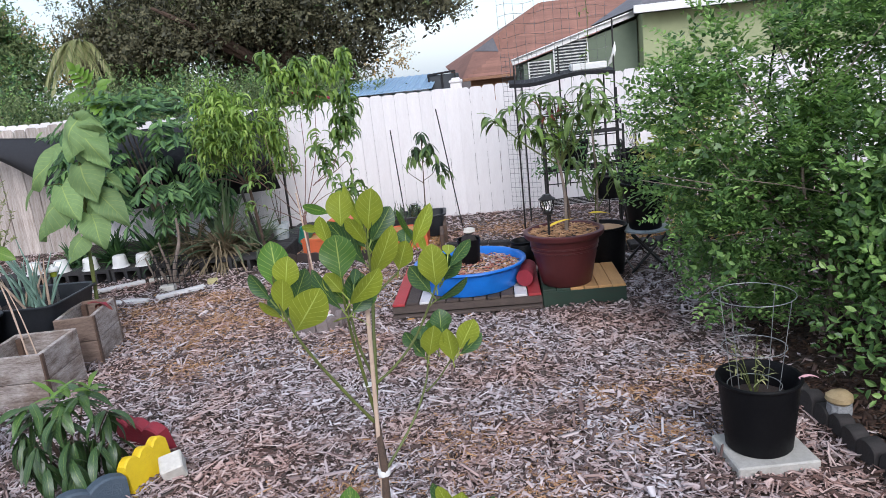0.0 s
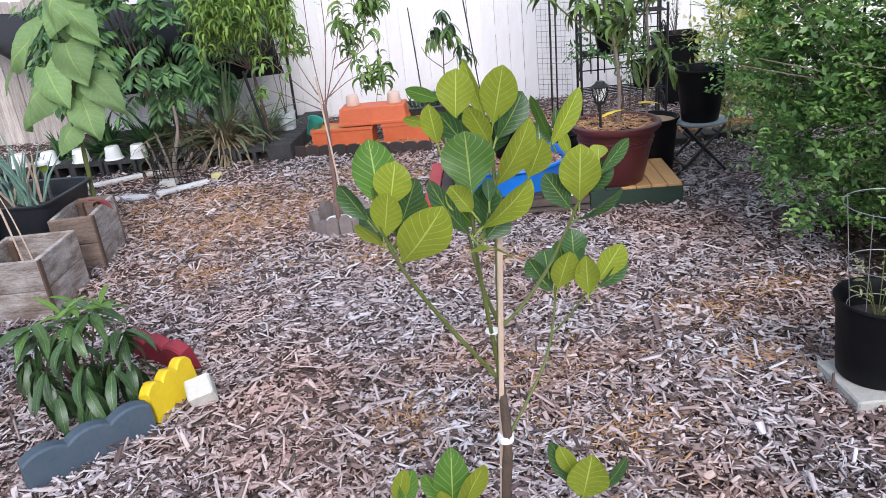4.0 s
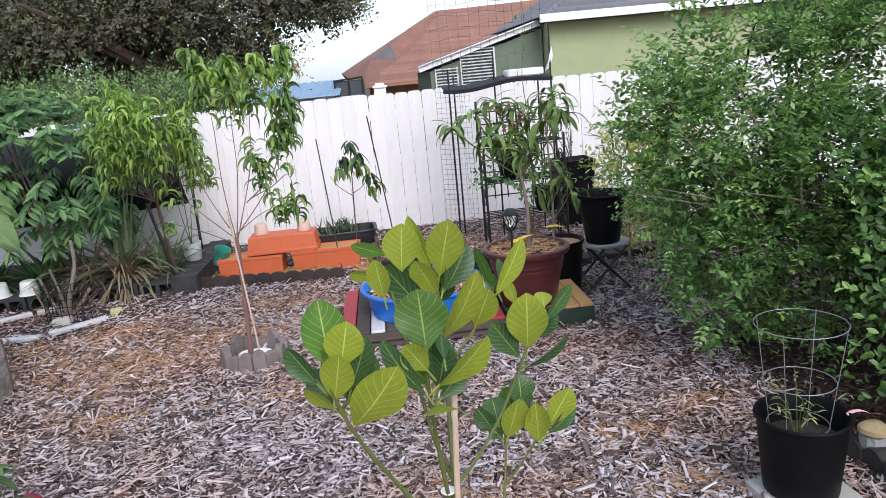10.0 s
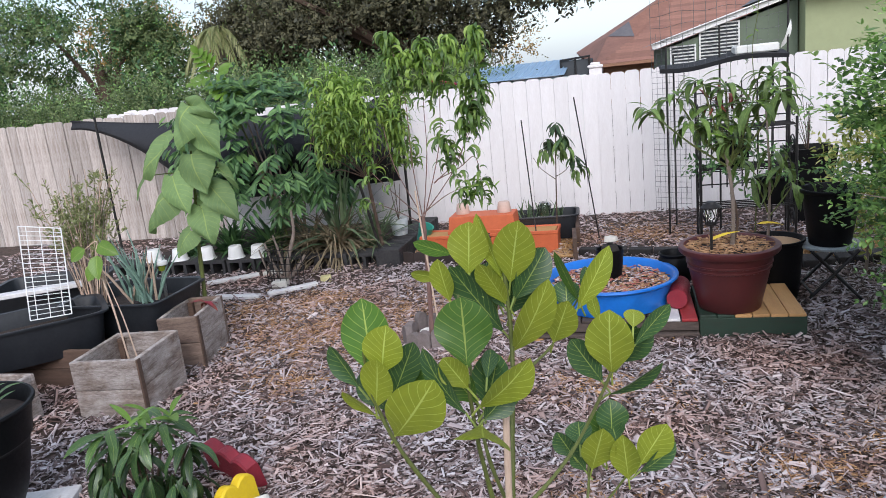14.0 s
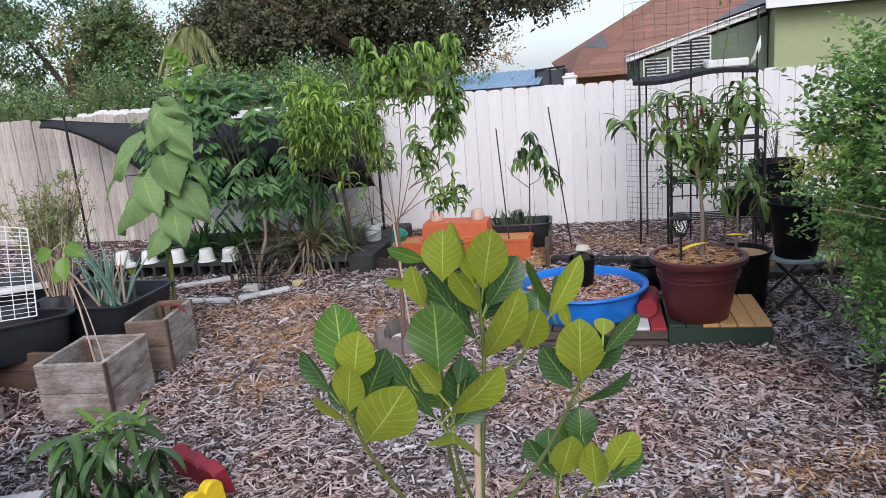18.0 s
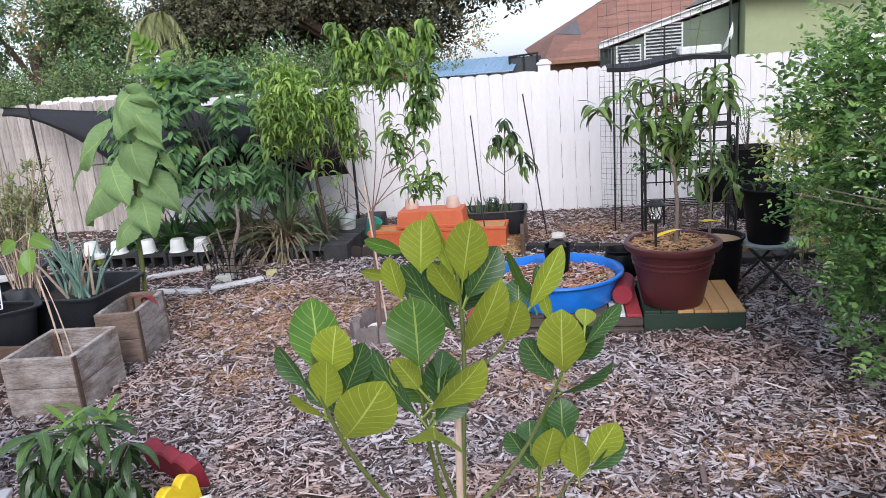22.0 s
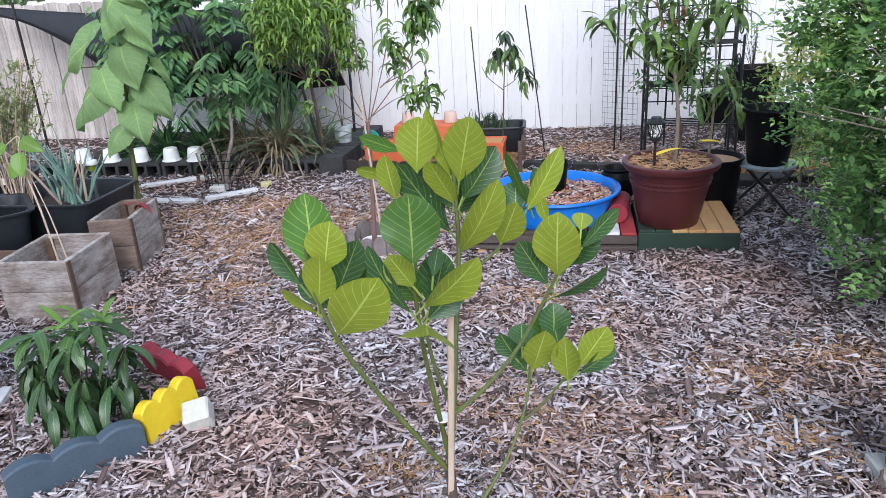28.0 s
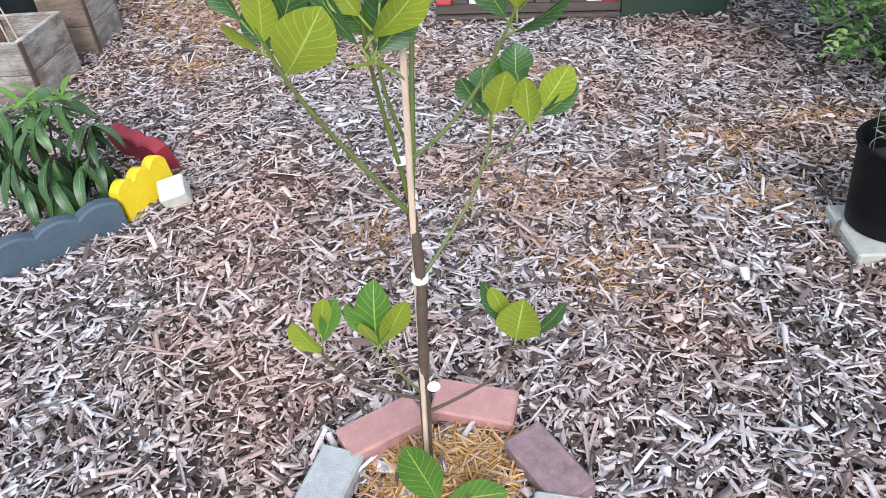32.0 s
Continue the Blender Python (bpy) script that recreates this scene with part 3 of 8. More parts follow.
chips("dark_bark_chips", GREY_WOOD, "dark brown bark pieces among the grey mulch",
      [(-2.4, 1.7, 1.1, 4.0, 3200, 0.006), (-3.2, 2.0, 4.0, 6.6, 2200, 0.006)], (0.035, 0.010, 0.004), 5, "bark chips")
patches = [(-2.3, 4.6, 0.45), (-1.7, 5.3, 0.5), (-0.9, 5.7, 0.4), (-2.6, 5.1, 0.45), (-2.0, 4.1, 0.35), (0.7, 6.9, 0.6), (0.0, 7.3, 0.6), (-1.9, 4.9, 0.5), (-0.3, 4.0, 0.3), (-1.1, 4.2, 0.28), (0.05, 2.5, 0.32), (0.5, 3.3, 0.3), (-2.4, 5.6, 0.4), (-1.4, 5.9, 0.35), (-0.25, 2.95, 0.35), (0.6, 2.9, 0.25), (-2.2, 5.0, 0.5), (-0.7, 2.6, 0.2), (-1.2, 5.2, 0.5), (0.9, 3.5, 0.25), (-2.9, 5.4, 0.3)]
areas = []
for px, py, pr in patches:
    for k in range(3):
        q = pr * (1.0, 0.65, 0.35)[k]
        areas.append((px - 1.5 * q, px + 1.5 * q, py - q, py + q, int(1100 * q), 0.008))
chips("orange_mulch_patches", BROWN_MULCH, "patches of fresher orange shredded mulch on the grey chips", areas, (0.026, 0.004, 0.0025), 9, "mulch", True)
chips("large_wood_chips", CHIPS, "larger silvery wood splinters lying on the mulch", [(-2.3, 1.4, 1.0, 2.8, 2600, 0.008), (-2.9, 1.3, 2.8, 5.6, 2600, 0.008)], (0.062, 0.011, 0.004), 13, "wood chips")

# ---- white back fence and raw wooden fence ----
def picket(width, height, thick=0.018):
    g = Geo()
    c, w = 0.028, width / 2
    outline = [(-w, 0), (w, 0), (w, height - c), (w - c * 0.35, height - c * 0.35), (w - c, height), (-w + c, height), (-w + c * 0.35, height - c * 0.35), (-w, height - c)]
    n = len(outline)
    front = [(x, -thick / 2, z) for x, z in outline]
    rear = [(x, thick / 2, z) for x, z in outline]
    g.add(front + rear, [tuple(range(n)), tuple(range(n, 2 * n))[::-1]] + [(i, i + n, (i + 1) % n + n, (i + 1) % n) for i in range(n)])
    return g


white_fence = thing("fence_back", (0, FENCE_Y, 0), "tall white painted dog-eared picket fence closing the garden", "fence", kind="structure")
boards = [mesh_of("board", picket(0.1385, FENCE_TOP + dz), WHITE_BOARD, False) for dz in (0.0, 0.007, -0.006)]
x = -4.70
while x < 7.5:
    b = part("board", boards[rng.randrange(3)], None, white_fence)
    b.matrix_basis = pose(x, uni(-0.002, 0.002), 0.0, uni(-0.12, 0.12), uni(-0.16, 0.16), 0)
    x += 0.1415
post_mesh = mesh_of("post", Geo().box((0, -0.005, 0.75), (0.125, 0.115, 1.5), 0.006).box((0, -0.005, 1.515), (0.15, 0.14, 0.03), 0.008).box((0, -0.005, 1.54), (0.10, 0.09, 0.03), 0.012), WHITE_BOARD)
for x in (-5.87, -3.13, -0.387, 2.70, 5.45):
    part("post", post_mesh, None, white_fence).matrix_basis = pose(x, 0.075, 0)
g = Geo()
for z in (0.28, 0.75, 1.22):
    g.box((1.4, 0.035, z), (12.3, 0.04, 0.09), 0.004)
part("rail", g, WHITE_BOARD, white_fence)

for k in range(10):
    part("board", boards[k % 3], None, white_fence).matrix_basis = pose(-4.84 - 0.1415 * k, 0.075, 0.105 + uni(-0.01, 0.01))
raw_fence = thing("fence_side", (0, FENCE_Y, 0), "weathered unpainted wooden picket fence joining the white one", "fence", kind="structure")
boards = [mesh_of("board", picket(0.138, 1.51 + dz), RAW_BOARD, False) for dz in (0.0, 0.012, -0.01)]
x = -4.845
while x > -12.5:
    b = part("board", boards[rng.randrange(3)], None, raw_fence)
    b.matrix_basis = pose(x, uni(-0.004, 0.004), 0, uni(-0.3, 0.3), uni(-0.25, 0.25), 0)
    x -= 0.1425
g = Geo()
for z in (0.3, 0.8, 1.3):
    g.box((-8.6, 0.035, z), (7.4, 0.04, 0.09), 0.004)
part("rail", g, RAW_BOARD, raw_fence)

# plain fences that close the yard at its sides, out of view
for name, x in (("fence_left", -12.6), ("fence_right", 7.6)):
    solo(name, Geo().box((0, 0, 0.72), (0.03, 18.0, 1.44), 0.003), WHITE_BOARD if x > 0 else RAW_BOARD, "plain board fence along the side of the yard", "fence", (x, -0.75, 0), kind="structure")

# ---- the young tree in the middle ----
sapling = thing("young_fruit_tree", (-0.40, 1.69, 0), "slender young fruit tree with oval leaves inside a brick ring", "tree")
INV = Matrix.Translation((0.40, -1.69, 0))


def local(points, m=INV):
    return [m @ Vector(p) for p in points]


def branch(points, r0, r1, mat, parent, name="branch", n=7, m=INV):
    """A smooth tapering branch through a few places."""
    pts = local(points, m)
    fine = []
    for i in range(len(pts) - 1):
        p0, p1, p2, p3 = pts[max(i - 1, 0)], pts[i], pts[i + 1], pts[min(i + 2, len(pts) - 1)]
        for k in range(4):
            u = k / 4
            fine.append(0.5 * ((2 * p1) + (p2 - p0) * u + (2 * p0 - 5 * p1 + 4 * p2 - p3) * u * u + (3 * p1 - p0 - 3 * p2 + p3) * u ** 3))
    fine.append(pts[-1])
    if mat is GREEN_STEM and parent is sapling:
        r0, r1 = r0 * 0.78, r1 * 0.8
    c = len(fine) - 1
    return part(name, Geo().tube(fine, [(r0 + (r1 - r0) * i / c) * (1 + 0.10 * math.sin(i * 2.1)) for i in range(c + 1)], n), mat, parent)


branch([(-0.403, 1.69, -0.01), (-0.382, 1.66, 0.28), (-0.362, 1.63, 0.511), (-0.350, 1.62, 0.674), (-0.358, 1.64, 0.79)], 0.0125, 0.0085, BARK, sapling, "trunk", 9)
branch([(-0.358, 1.64, 0.79), (-0.350, 1.67, 0.90), (-0.346, 1.70, 1.005), (-0.340, 1.74, 1.149), (-0.344, 1.75, 1.275)], 0.0075, 0.004, GREEN_STEM, sapling)
branch([(-0.358, 1.64, 0.785), (-0.438, 1.62, 0.911), (-0.504, 1.60, 1.033), (-0.540, 1.60, 1.13), (-0.545, 1.60, 1.20)], 0.006, 0.003, GREEN_STEM, sapling)
branch([(-0.358, 1.64, 0.82), (-0.372, 1.61, 0.973), (-0.379, 1.59, 1.071), (-0.382, 1.575, 1.20)], 0.006, 0.003, GREEN_STEM, sapling)
branch([(-0.352, 1.66, 0.90), (-0.378, 1.66, 0.984), (-0.395, 1.68, 1.08), (-0.425, 1.75, 1.24)], 0.005, 0.0028, GREEN_STEM, sapling)
branch([(-0.350, 1.66, 0.885), (-0.300, 1.70, 0.915), (-0.244, 1.74, 0.976), (-0.183, 1.76, 1.095), (-0.170, 1.76, 1.14)], 0.005, 0.003, GREEN_STEM, sapling)
branch([(-0.342, 1.72, 1.087), (-0.308, 1.75, 1.115), (-0.277, 1.78, 1.139), (-0.229, 1.78, 1.22)], 0.004, 0.0022, GREEN_STEM, sapling)
branch([(-0.346, 1.625, 0.666), (-0.297, 1.68, 0.724), (-0.26, 1.72, 0.782), (-0.237, 1.79, 0.839), (-0.232, 1.80, 0.90)], 0.0048, 0.0026, GREEN_STEM, sapling)
branch([(-0.242, 1.78, 0.80), (-0.205, 1.80, 0.828), (-0.160, 1.80, 0.892)], 0.0035, 0.0024, GREEN_STEM, sapling)
branch([(-0.380, 1.66, 0.293), (-0.467, 1.69, 0.271), (-0.582, 1.71, 0.313), (-0.622, 1.72, 0.375)], 0.0045, 0.0025, BARK, sapling)
branch([(-0.380, 1.66, 0.297), (-0.451, 1.71, 0.332), (-0.484, 1.72, 0.415)], 0.004, 0.0025, GREEN_STEM, sapling)
branch([(-0.379, 1.66, 0.247), (-0.292, 1.70, 0.273), (-0.232, 1.74, 0.297), (-0.192, 1.76, 0.40)], 0.0045, 0.0025, BARK, sapling)
branch([(-0.398, 1.685, 0.03), (-0.375, 1.62, 0.02), (-0.353, 1.58, 0.035)], 0.004, 0.003, GREEN_STEM, sapling)


def sapling_leaves(rows):
    """Oval leaves from base to tip; tone: lime, mid green, blue-green, or lime turned to the ground; turn: how far it is twisted round its rib."""
    for bx, by, bz, tx, ty, tz, w, tone, turn in rows:
        b, t = INV @ Vector((bx, by, bz)), INV @ Vector((tx, ty, tz))
        axis = (t - b).normalized()
        facing = Vector((uni(-0.12, 0.12), -1.0, -0.45 if tone == 3 else 0.40))
        facing = (facing - axis * facing.dot(axis)).normalized()
        facing = Matrix.Rotation(turn, 3, axis) @ facing
        g = Geo().blade(b, t, facing, 1.13 * w / max(0.42, math.cos(turn)), uni(-0.02, 0.09), uni(0.05, 0.45), 14, 1.22, 3, uni(0, 0.08), 0.60, 0.92)
        g.tube([b - axis * 0.020 + Vector((0, 0.006, -0.004)), b, b + (t - b) * 0.05], 0.0018, 5)
        part("leaf", g, (LEAF_LIME, LEAF_DEEP, LEAF_BLUE, LEAF_LIME)[tone], sapling, "", True, 80)


sapling_leaves([  # shoot on the long low branch
    (-0.535, 1.600, 1.161, -0.544, 1.620, 1.280, 0.066, 1, 0.1), (-0.519, 1.600, 1.165, -0.499, 1.590, 1.247, 0.058, 0, 0.0),
    (-0.537, 1.600, 1.107, -0.517, 1.580, 1.196, 0.052, 0, -0.1), (-0.509, 1.600, 1.121, -0.473, 1.630, 1.204, 0.037, 2, 0.6),
    (-0.512, 1.600, 1.060, -0.426, 1.560, 1.173, 0.079, 3, 0.0), (-0.559, 1.600, 1.140, -0.604, 1.610, 1.207, 0.032, 2, -0.6),
    (-0.538, 1.600, 1.094, -0.576, 1.570, 1.149, 0.028, 3, -0.3), (-0.504, 1.600, 1.115, -0.490, 1.640, 1.139, 0.021, 2, 0.4)])
sapling_leaves([  # shoot on the middle branch
    (-0.378, 1.570, 1.186, -0.382, 1.590, 1.287, 0.078, 1, 0.0), (-0.385, 1.570, 1.113, -0.448, 1.590, 1.210, 0.032, 2, -0.5),
    (-0.379, 1.570, 1.154, -0.413, 1.570, 1.203, 0.040, 0, -0.3), (-0.367, 1.570, 1.125, -0.282, 1.540, 1.214, 0.051, 3, 0.2),
    (-0.363, 1.570, 1.104, -0.323, 1.600, 1.142, 0.038, 2, 0.4), (-0.365, 1.570, 1.097, -0.344, 1.485, 1.124, 0.073, 3, 0.0),
    (-0.351, 1.570, 1.169, -0.351, 1.620, 1.195, 0.020, 2, 0.3)])
sapling_leaves([  # leader
    (-0.403, 1.750, 1.273, -0.394, 1.750, 1.363, 0.062, 0, 0.0), (-0.347, 1.750, 1.263, -0.381, 1.750, 1.376, 0.022, 0, -0.9),
    (-0.336, 1.750, 1.257, -0.311, 1.730, 1.365, 0.060, 0, 0.1), (-0.331, 1.750, 1.228, -0.278, 1.780, 1.307, 0.045, 2, 0.5),
    (-0.343, 1.750, 1.137, -0.270, 1.720, 1.271, 0.054, 3, 0.2), (-0.343, 1.750, 1.219, -0.378, 1.720, 1.300, 0.044, 3, -0.2),
    (-0.351, 1.750, 1.170, -0.435, 1.750, 1.290, 0.047, 2, -0.4), (-0.439, 1.750, 1.227, -0.448, 1.730, 1.308, 0.036, 0, -0.4),
    (-0.424, 1.750, 1.309, -0.486, 1.730, 1.338, 0.021, 1, -0.7), (-0.452, 1.750, 1.269, -0.496, 1.730, 1.286, 0.017, 0, -0.6),
    (-0.347, 1.750, 1.214, -0.383, 1.780, 1.255, 0.023, 2, -0.3), (-0.332, 1.750, 1.231, -0.310, 1.800, 1.279, 0.034, 2, 0.3),
    (-0.374, 1.750, 1.254, -0.354, 1.780, 1.291, 0.027, 3, 0.0)])
sapling_leaves([  # side shoot of the leader
    (-0.276, 1.780, 1.141, -0.245, 1.760, 1.221, 0.049, 0, 0.1), (-0.249, 1.780, 1.197, -0.251, 1.810, 1.241, 0.042, 2, 0.0),
    (-0.228, 1.780, 1.208, -0.264, 1.780, 1.299, 0.013, 1, -1.0), (-0.234, 1.780, 1.197, -0.176, 1.770, 1.308, 0.033, 0, 0.4),
    (-0.225, 1.780, 1.224, -0.217, 1.810, 1.264, 0.015, 2, 0.5)])
sapling_leaves([  # shoot on the right branch
    (-0.182, 1.760, 1.093, -0.180, 1.740, 1.211, 0.069, 0, 0.0), (-0.197, 1.760, 1.077, -0.246, 1.770, 1.151, 0.044, 2, -0.3),
    (-0.195, 1.760, 1.181, -0.210, 1.780, 1.230, 0.022, 3, -0.5), (-0.145, 1.760, 1.172, -0.142, 1.790, 1.193, 0.030, 0, 0.1),
    (-0.145, 1.760, 1.141, -0.086, 1.780, 1.204, 0.026, 2, 0.7), (-0.191, 1.760, 1.055, -0.101, 1.760, 1.113, 0.017, 2, 1.0)])
sapling_leaves([  # low right twigs
    (-0.255, 1.800, 0.913, -0.284, 1.800, 0.964, 0.034, 2, -0.3), (-0.245, 1.800, 0.937, -0.248, 1.840, 0.964, 0.043, 2, 0.0),
    (-0.227, 1.800, 0.891, -0.202, 1.780, 0.983, 0.054, 3, 0.1), (-0.238, 1.800, 0.888, -0.259, 1.800, 0.921, 0.026, 2, -0.3),
    (-0.181, 1.800, 0.947, -0.189, 1.840, 0.960, 0.038, 2, 0.0), (-0.164, 1.800, 0.873, -0.170, 1.780, 0.972, 0.045, 0, -0.1),
    (-0.144, 1.800, 0.903, -0.097, 1.790, 0.988, 0.051, 0, 0.3), (-0.146, 1.800, 0.889, -0.082, 1.820, 0.938, 0.028, 2, 0.6)])
sapling_leaves([  # shoots near the ground
    (-0.614, 1.720, 0.349, -0.658, 1.700, 0.461, 0.056, 0, -0.2), (-0.607, 1.720, 0.388, -0.568, 1.740, 0.500, 0.034, 1, 0.6),
    (-0.612, 1.720, 0.405, -0.584, 1.720, 0.517, 0.033, 0, 0.5), (-0.487, 1.720, 0.382, -0.477, 1.740, 0.556, 0.073, 1, 0.0),
    (-0.479, 1.720, 0.386, -0.405, 1.700, 0.536, 0.047, 0, 0.4), (-0.499, 1.720, 0.401, -0.546, 1.740, 0.485, 0.038, 1, -0.4),
    (-0.485, 1.720, 0.392, -0.504, 1.690, 0.479, 0.031, 0, -0.2)])
sapling_leaves([  # shoots beside the foot
    (-0.192, 1.760, 0.380, -0.172, 1.730, 0.525, 0.082, 0, 0.0), (-0.211, 1.760, 0.409, -0.257, 1.780, 0.526, 0.038, 2, -0.5),
    (-0.204, 1.760, 0.439, -0.241, 1.760, 0.527, 0.037, 0, -0.3), (-0.166, 1.760, 0.390, -0.090, 1.780, 0.475, 0.031, 2, 0.6)])
sapling_leaves([  # shoots at the foot
    (-0.356, 1.580, 0.028, -0.419, 1.580, 0.230, 0.079, 1, 0.2), (-0.349, 1.580, 0.037, -0.201, 1.580, 0.091, 0.071, 1, -0.2)])
for x, y, z, n in ((-0.53, 1.64, 1.10, 4), (-0.37, 1.61, 1.11, 4), (-0.36, 1.79, 1.20, 6), (-0.18, 1.79, 1.10, 3), (-0.20, 1.83, 0.91, 3)):
    for k in range(n):
        d = Vector((uni(-0.8, 0.8), uni(-0.1, 0.7), uni(0.5, 1.0))).normalized() * uni(0.065, 0.09)
        b = (x + d.x * 0.3 + uni(-0.012, 0.012), y, z + uni(-0.02, 0.03))
        sapling_leaves([(*b, *(Vector(b) + d), uni(0.040, 0.052), 2 if k % 3 else 1, uni(-0.6, 0.6))])
stake = thing("wooden_stake", (-0.396, 1.655, 0), "thin bleached wooden stake tied beside the young tree", "stake")
part("rod", Geo().box((0.030, -0.020, 0.565), (0.010, 0.010, 1.17), 0.002, pose(0, 0, 0, 1.6, 3.1, 0)), BAMBOO, stake)
ties = thing("plant_tie", (-0.365, 1.63, 0.66), "white tape tie round the trunk and its stake", "tie")
part("loop", Geo().lathe([(0.0155, -0.008), (0.0165, 0), (0.0155, 0.008)], (0.012, -0.004, 0), 14), WHITE_PLASTIC, ties)
for z in (-0.075, -0.30, 0.235):
    part("string", Geo().lathe([(0.0135, -0.0015), (0.014, 0), (0.0135, 0.0015)], (0.006 - z * 0.02, 0.005, z), 12), WHITE_PLASTIC, ties)

# brick ring round the young tree and the straw in it
for x, y, rz, mat, tilt, lab in ((-0.305, 1.86, -6, PINK_BRICK, 4, "rough pink paver brick in the ring round the young tree"),
                                 (-0.525, 1.765, 37, PINK_BRICK, -3, "pale dusty pink paver brick in the ring round the young tree"),
                                 (-0.115, 1.69, -50, PLUM_BRICK, 3, "speckled plum-grey paver brick in the ring round the young tree"),
                                 (-0.625, 1.585, 80, GREY_BRICK, 2, "pale grey paver brick in the ring round the young tree"),
                                 (-0.10, 1.50, -95, GREY_BRICK, 1, "pale grey paver brick with one end in straw"),
                                 (-0.56, 1.40, 115, PINK_BRICK, 2, "pink paver brick closing the ring round the young tree")):
    b = solo("paver_brick", Geo().box((0, 0, 0), (0.212, 0.108, 0.062), 0.006), mat, lab, "brick", group="bricks round the young tree")
    b.matrix_basis = pose(x, y, 0.036, tilt, tilt * 0.6, rz)
chips("straw_mulch", STRAW, "fresh tan straw mulch heaped inside the brick ring", [(-0.55, -0.17, 1.46, 1.80, 900, 0.012), (-0.48, -0.22, 1.52, 1.76, 700, 0.022)], (0.06, 0.005, 0.003), 21, "straw")


# ---- leaves and shrubs ----
def leaf_meshes(name, mat, ratio, bends, shape=0.9, fold=0.25):
    return [mesh_of(name, Geo().blade((0, 0, 0), (0, 1, 0), (0, 0, 1), ratio * uni(0.9, 1.1), b, fold, 7, shape, 1), mat, True, 80) for b in bends]


MANGO_SET = leaf_meshes("leaf", MANGO_LEAF, 0.21, (0.30, 0.20, 0.36, 0.14), 0.95)
MANGO_LOW = leaf_meshes("leaf", MANGO_DARK, 0.22, (0.12, 0.06, 0.17, 0.03), 0.95)
MANGO_MIDDLE = leaf_meshes("leaf", MANGO_GLOSS, 0.22, (0.14, 0.08, 0.20), 0.95)
MANGO_NEW = leaf_meshes("leaf", MANGO_YOUNG, 0.24, (0.10, 0.05), 0.95)


def place_leaf(mesh, base, direction, facing, length, parent, name="leaf"):
    d = Vector(direction).normalized()
    n = Vector(facing)
    n = n - d * n.dot(d)
    n = n.normalized() if n.length > 1e-4 else d.orthogonal().normalized()
    s = d.cross(n)
    m = Matrix((s, d, n)).transposed().to_4x4()
    ob = part(name, mesh, None, parent)
    ob.matrix_basis = Matrix.Translation(base) @ m @ Matrix.Scale(length, 4)
    return ob


def whorl(parent, centre, count, length, lift, meshes, spread=25, lean=None):
    """A tuft of long mango leaves that hang from the end of a shoot."""
    a0 = uni(0, 360)
    for k in range(count):
        az = a0 + k * 360 / count * 2.4 + uni(-spread, spread)
        d = unit(az, lift + uni(-28, 22))
        if lean:
            d = d + Vector(lean)
        c = Vector(centre) + Vector((uni(-1, 1), uni(-1, 1), uni(-1.6, 1))) * 0.018
        place_leaf(meshes[rng.randrange(len(meshes))], c, d, Vector((0, 0, 1)) + Vector((uni(-0.3, 0.3), uni(-0.3, 0.3), 0)), length * uni(0.7, 1.12), parent)


small_mango = thing("young_mango_bush", (-2.0, 2.78, 0), "low bushy young mango with drooping dark leaves and lime new tips", "shrub")
ident = Matrix()
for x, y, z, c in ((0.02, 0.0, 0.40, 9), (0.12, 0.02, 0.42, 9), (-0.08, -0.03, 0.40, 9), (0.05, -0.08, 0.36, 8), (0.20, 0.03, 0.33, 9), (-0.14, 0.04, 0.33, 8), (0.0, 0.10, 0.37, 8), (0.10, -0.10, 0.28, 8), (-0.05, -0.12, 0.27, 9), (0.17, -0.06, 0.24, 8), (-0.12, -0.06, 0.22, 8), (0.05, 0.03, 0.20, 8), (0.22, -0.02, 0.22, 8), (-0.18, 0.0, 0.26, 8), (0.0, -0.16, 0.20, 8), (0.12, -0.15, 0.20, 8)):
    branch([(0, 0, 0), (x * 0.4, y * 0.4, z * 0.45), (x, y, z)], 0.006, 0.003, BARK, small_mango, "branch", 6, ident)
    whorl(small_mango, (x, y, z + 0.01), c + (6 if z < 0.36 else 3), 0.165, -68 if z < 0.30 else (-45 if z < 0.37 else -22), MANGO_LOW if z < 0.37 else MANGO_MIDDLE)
for x, y, z in ((0.10, -0.02, 0.47), (0.16, 0.02, 0.45), (0.06, -0.05, 0.46)):
    whorl(small_mango, (x, y, z), 4, 0.13, 12, MANGO_NEW)


def scallop_edging(name, a, b, mat, label, height=0.15, thick=0.06, lobes=3, lean=0):
    """A cast garden edging piece with a scalloped top, standing from a to b."""
    a, b = Vector(a), Vector(b)
    length = (b - a).length
    g = Geo()
    n = 9 * lobes
    top = [(i / n * length, height - 0.026 + 0.026 * abs(math.sin(math.pi * lobes * i / n)) ** 0.8) for i in range(n + 1)]
    ring = []
    for x, z in top:
        ring.append([(x, -thick / 2, 0), (x, -thick / 2, z - 0.008), (x, -thick / 2 + 0.008, z), (x, thick / 2 - 0.008, z), (x, thick / 2, z - 0.008), (x, thick / 2, 0)])
    vs = [p for r in ring for p in r]
    fs = []
    for i in range(n):
        for j in range(5):
            k = i * 6 + j
            fs.append((k, k + 6, k + 7, k + 1))
    fs.append(tuple(range(6)))
    fs.append(tuple(range(n * 6, n * 6 + 6))[::-1])
    g.add(vs, fs)
    ob = solo(name, g, mat, label, "edging", angle=28)
    ob.matrix_basis = pose(a.x, a.y, -0.01, lean, 0, math.degrees(math.atan2(b.y - a.y, b.x - a.x)))
    return ob


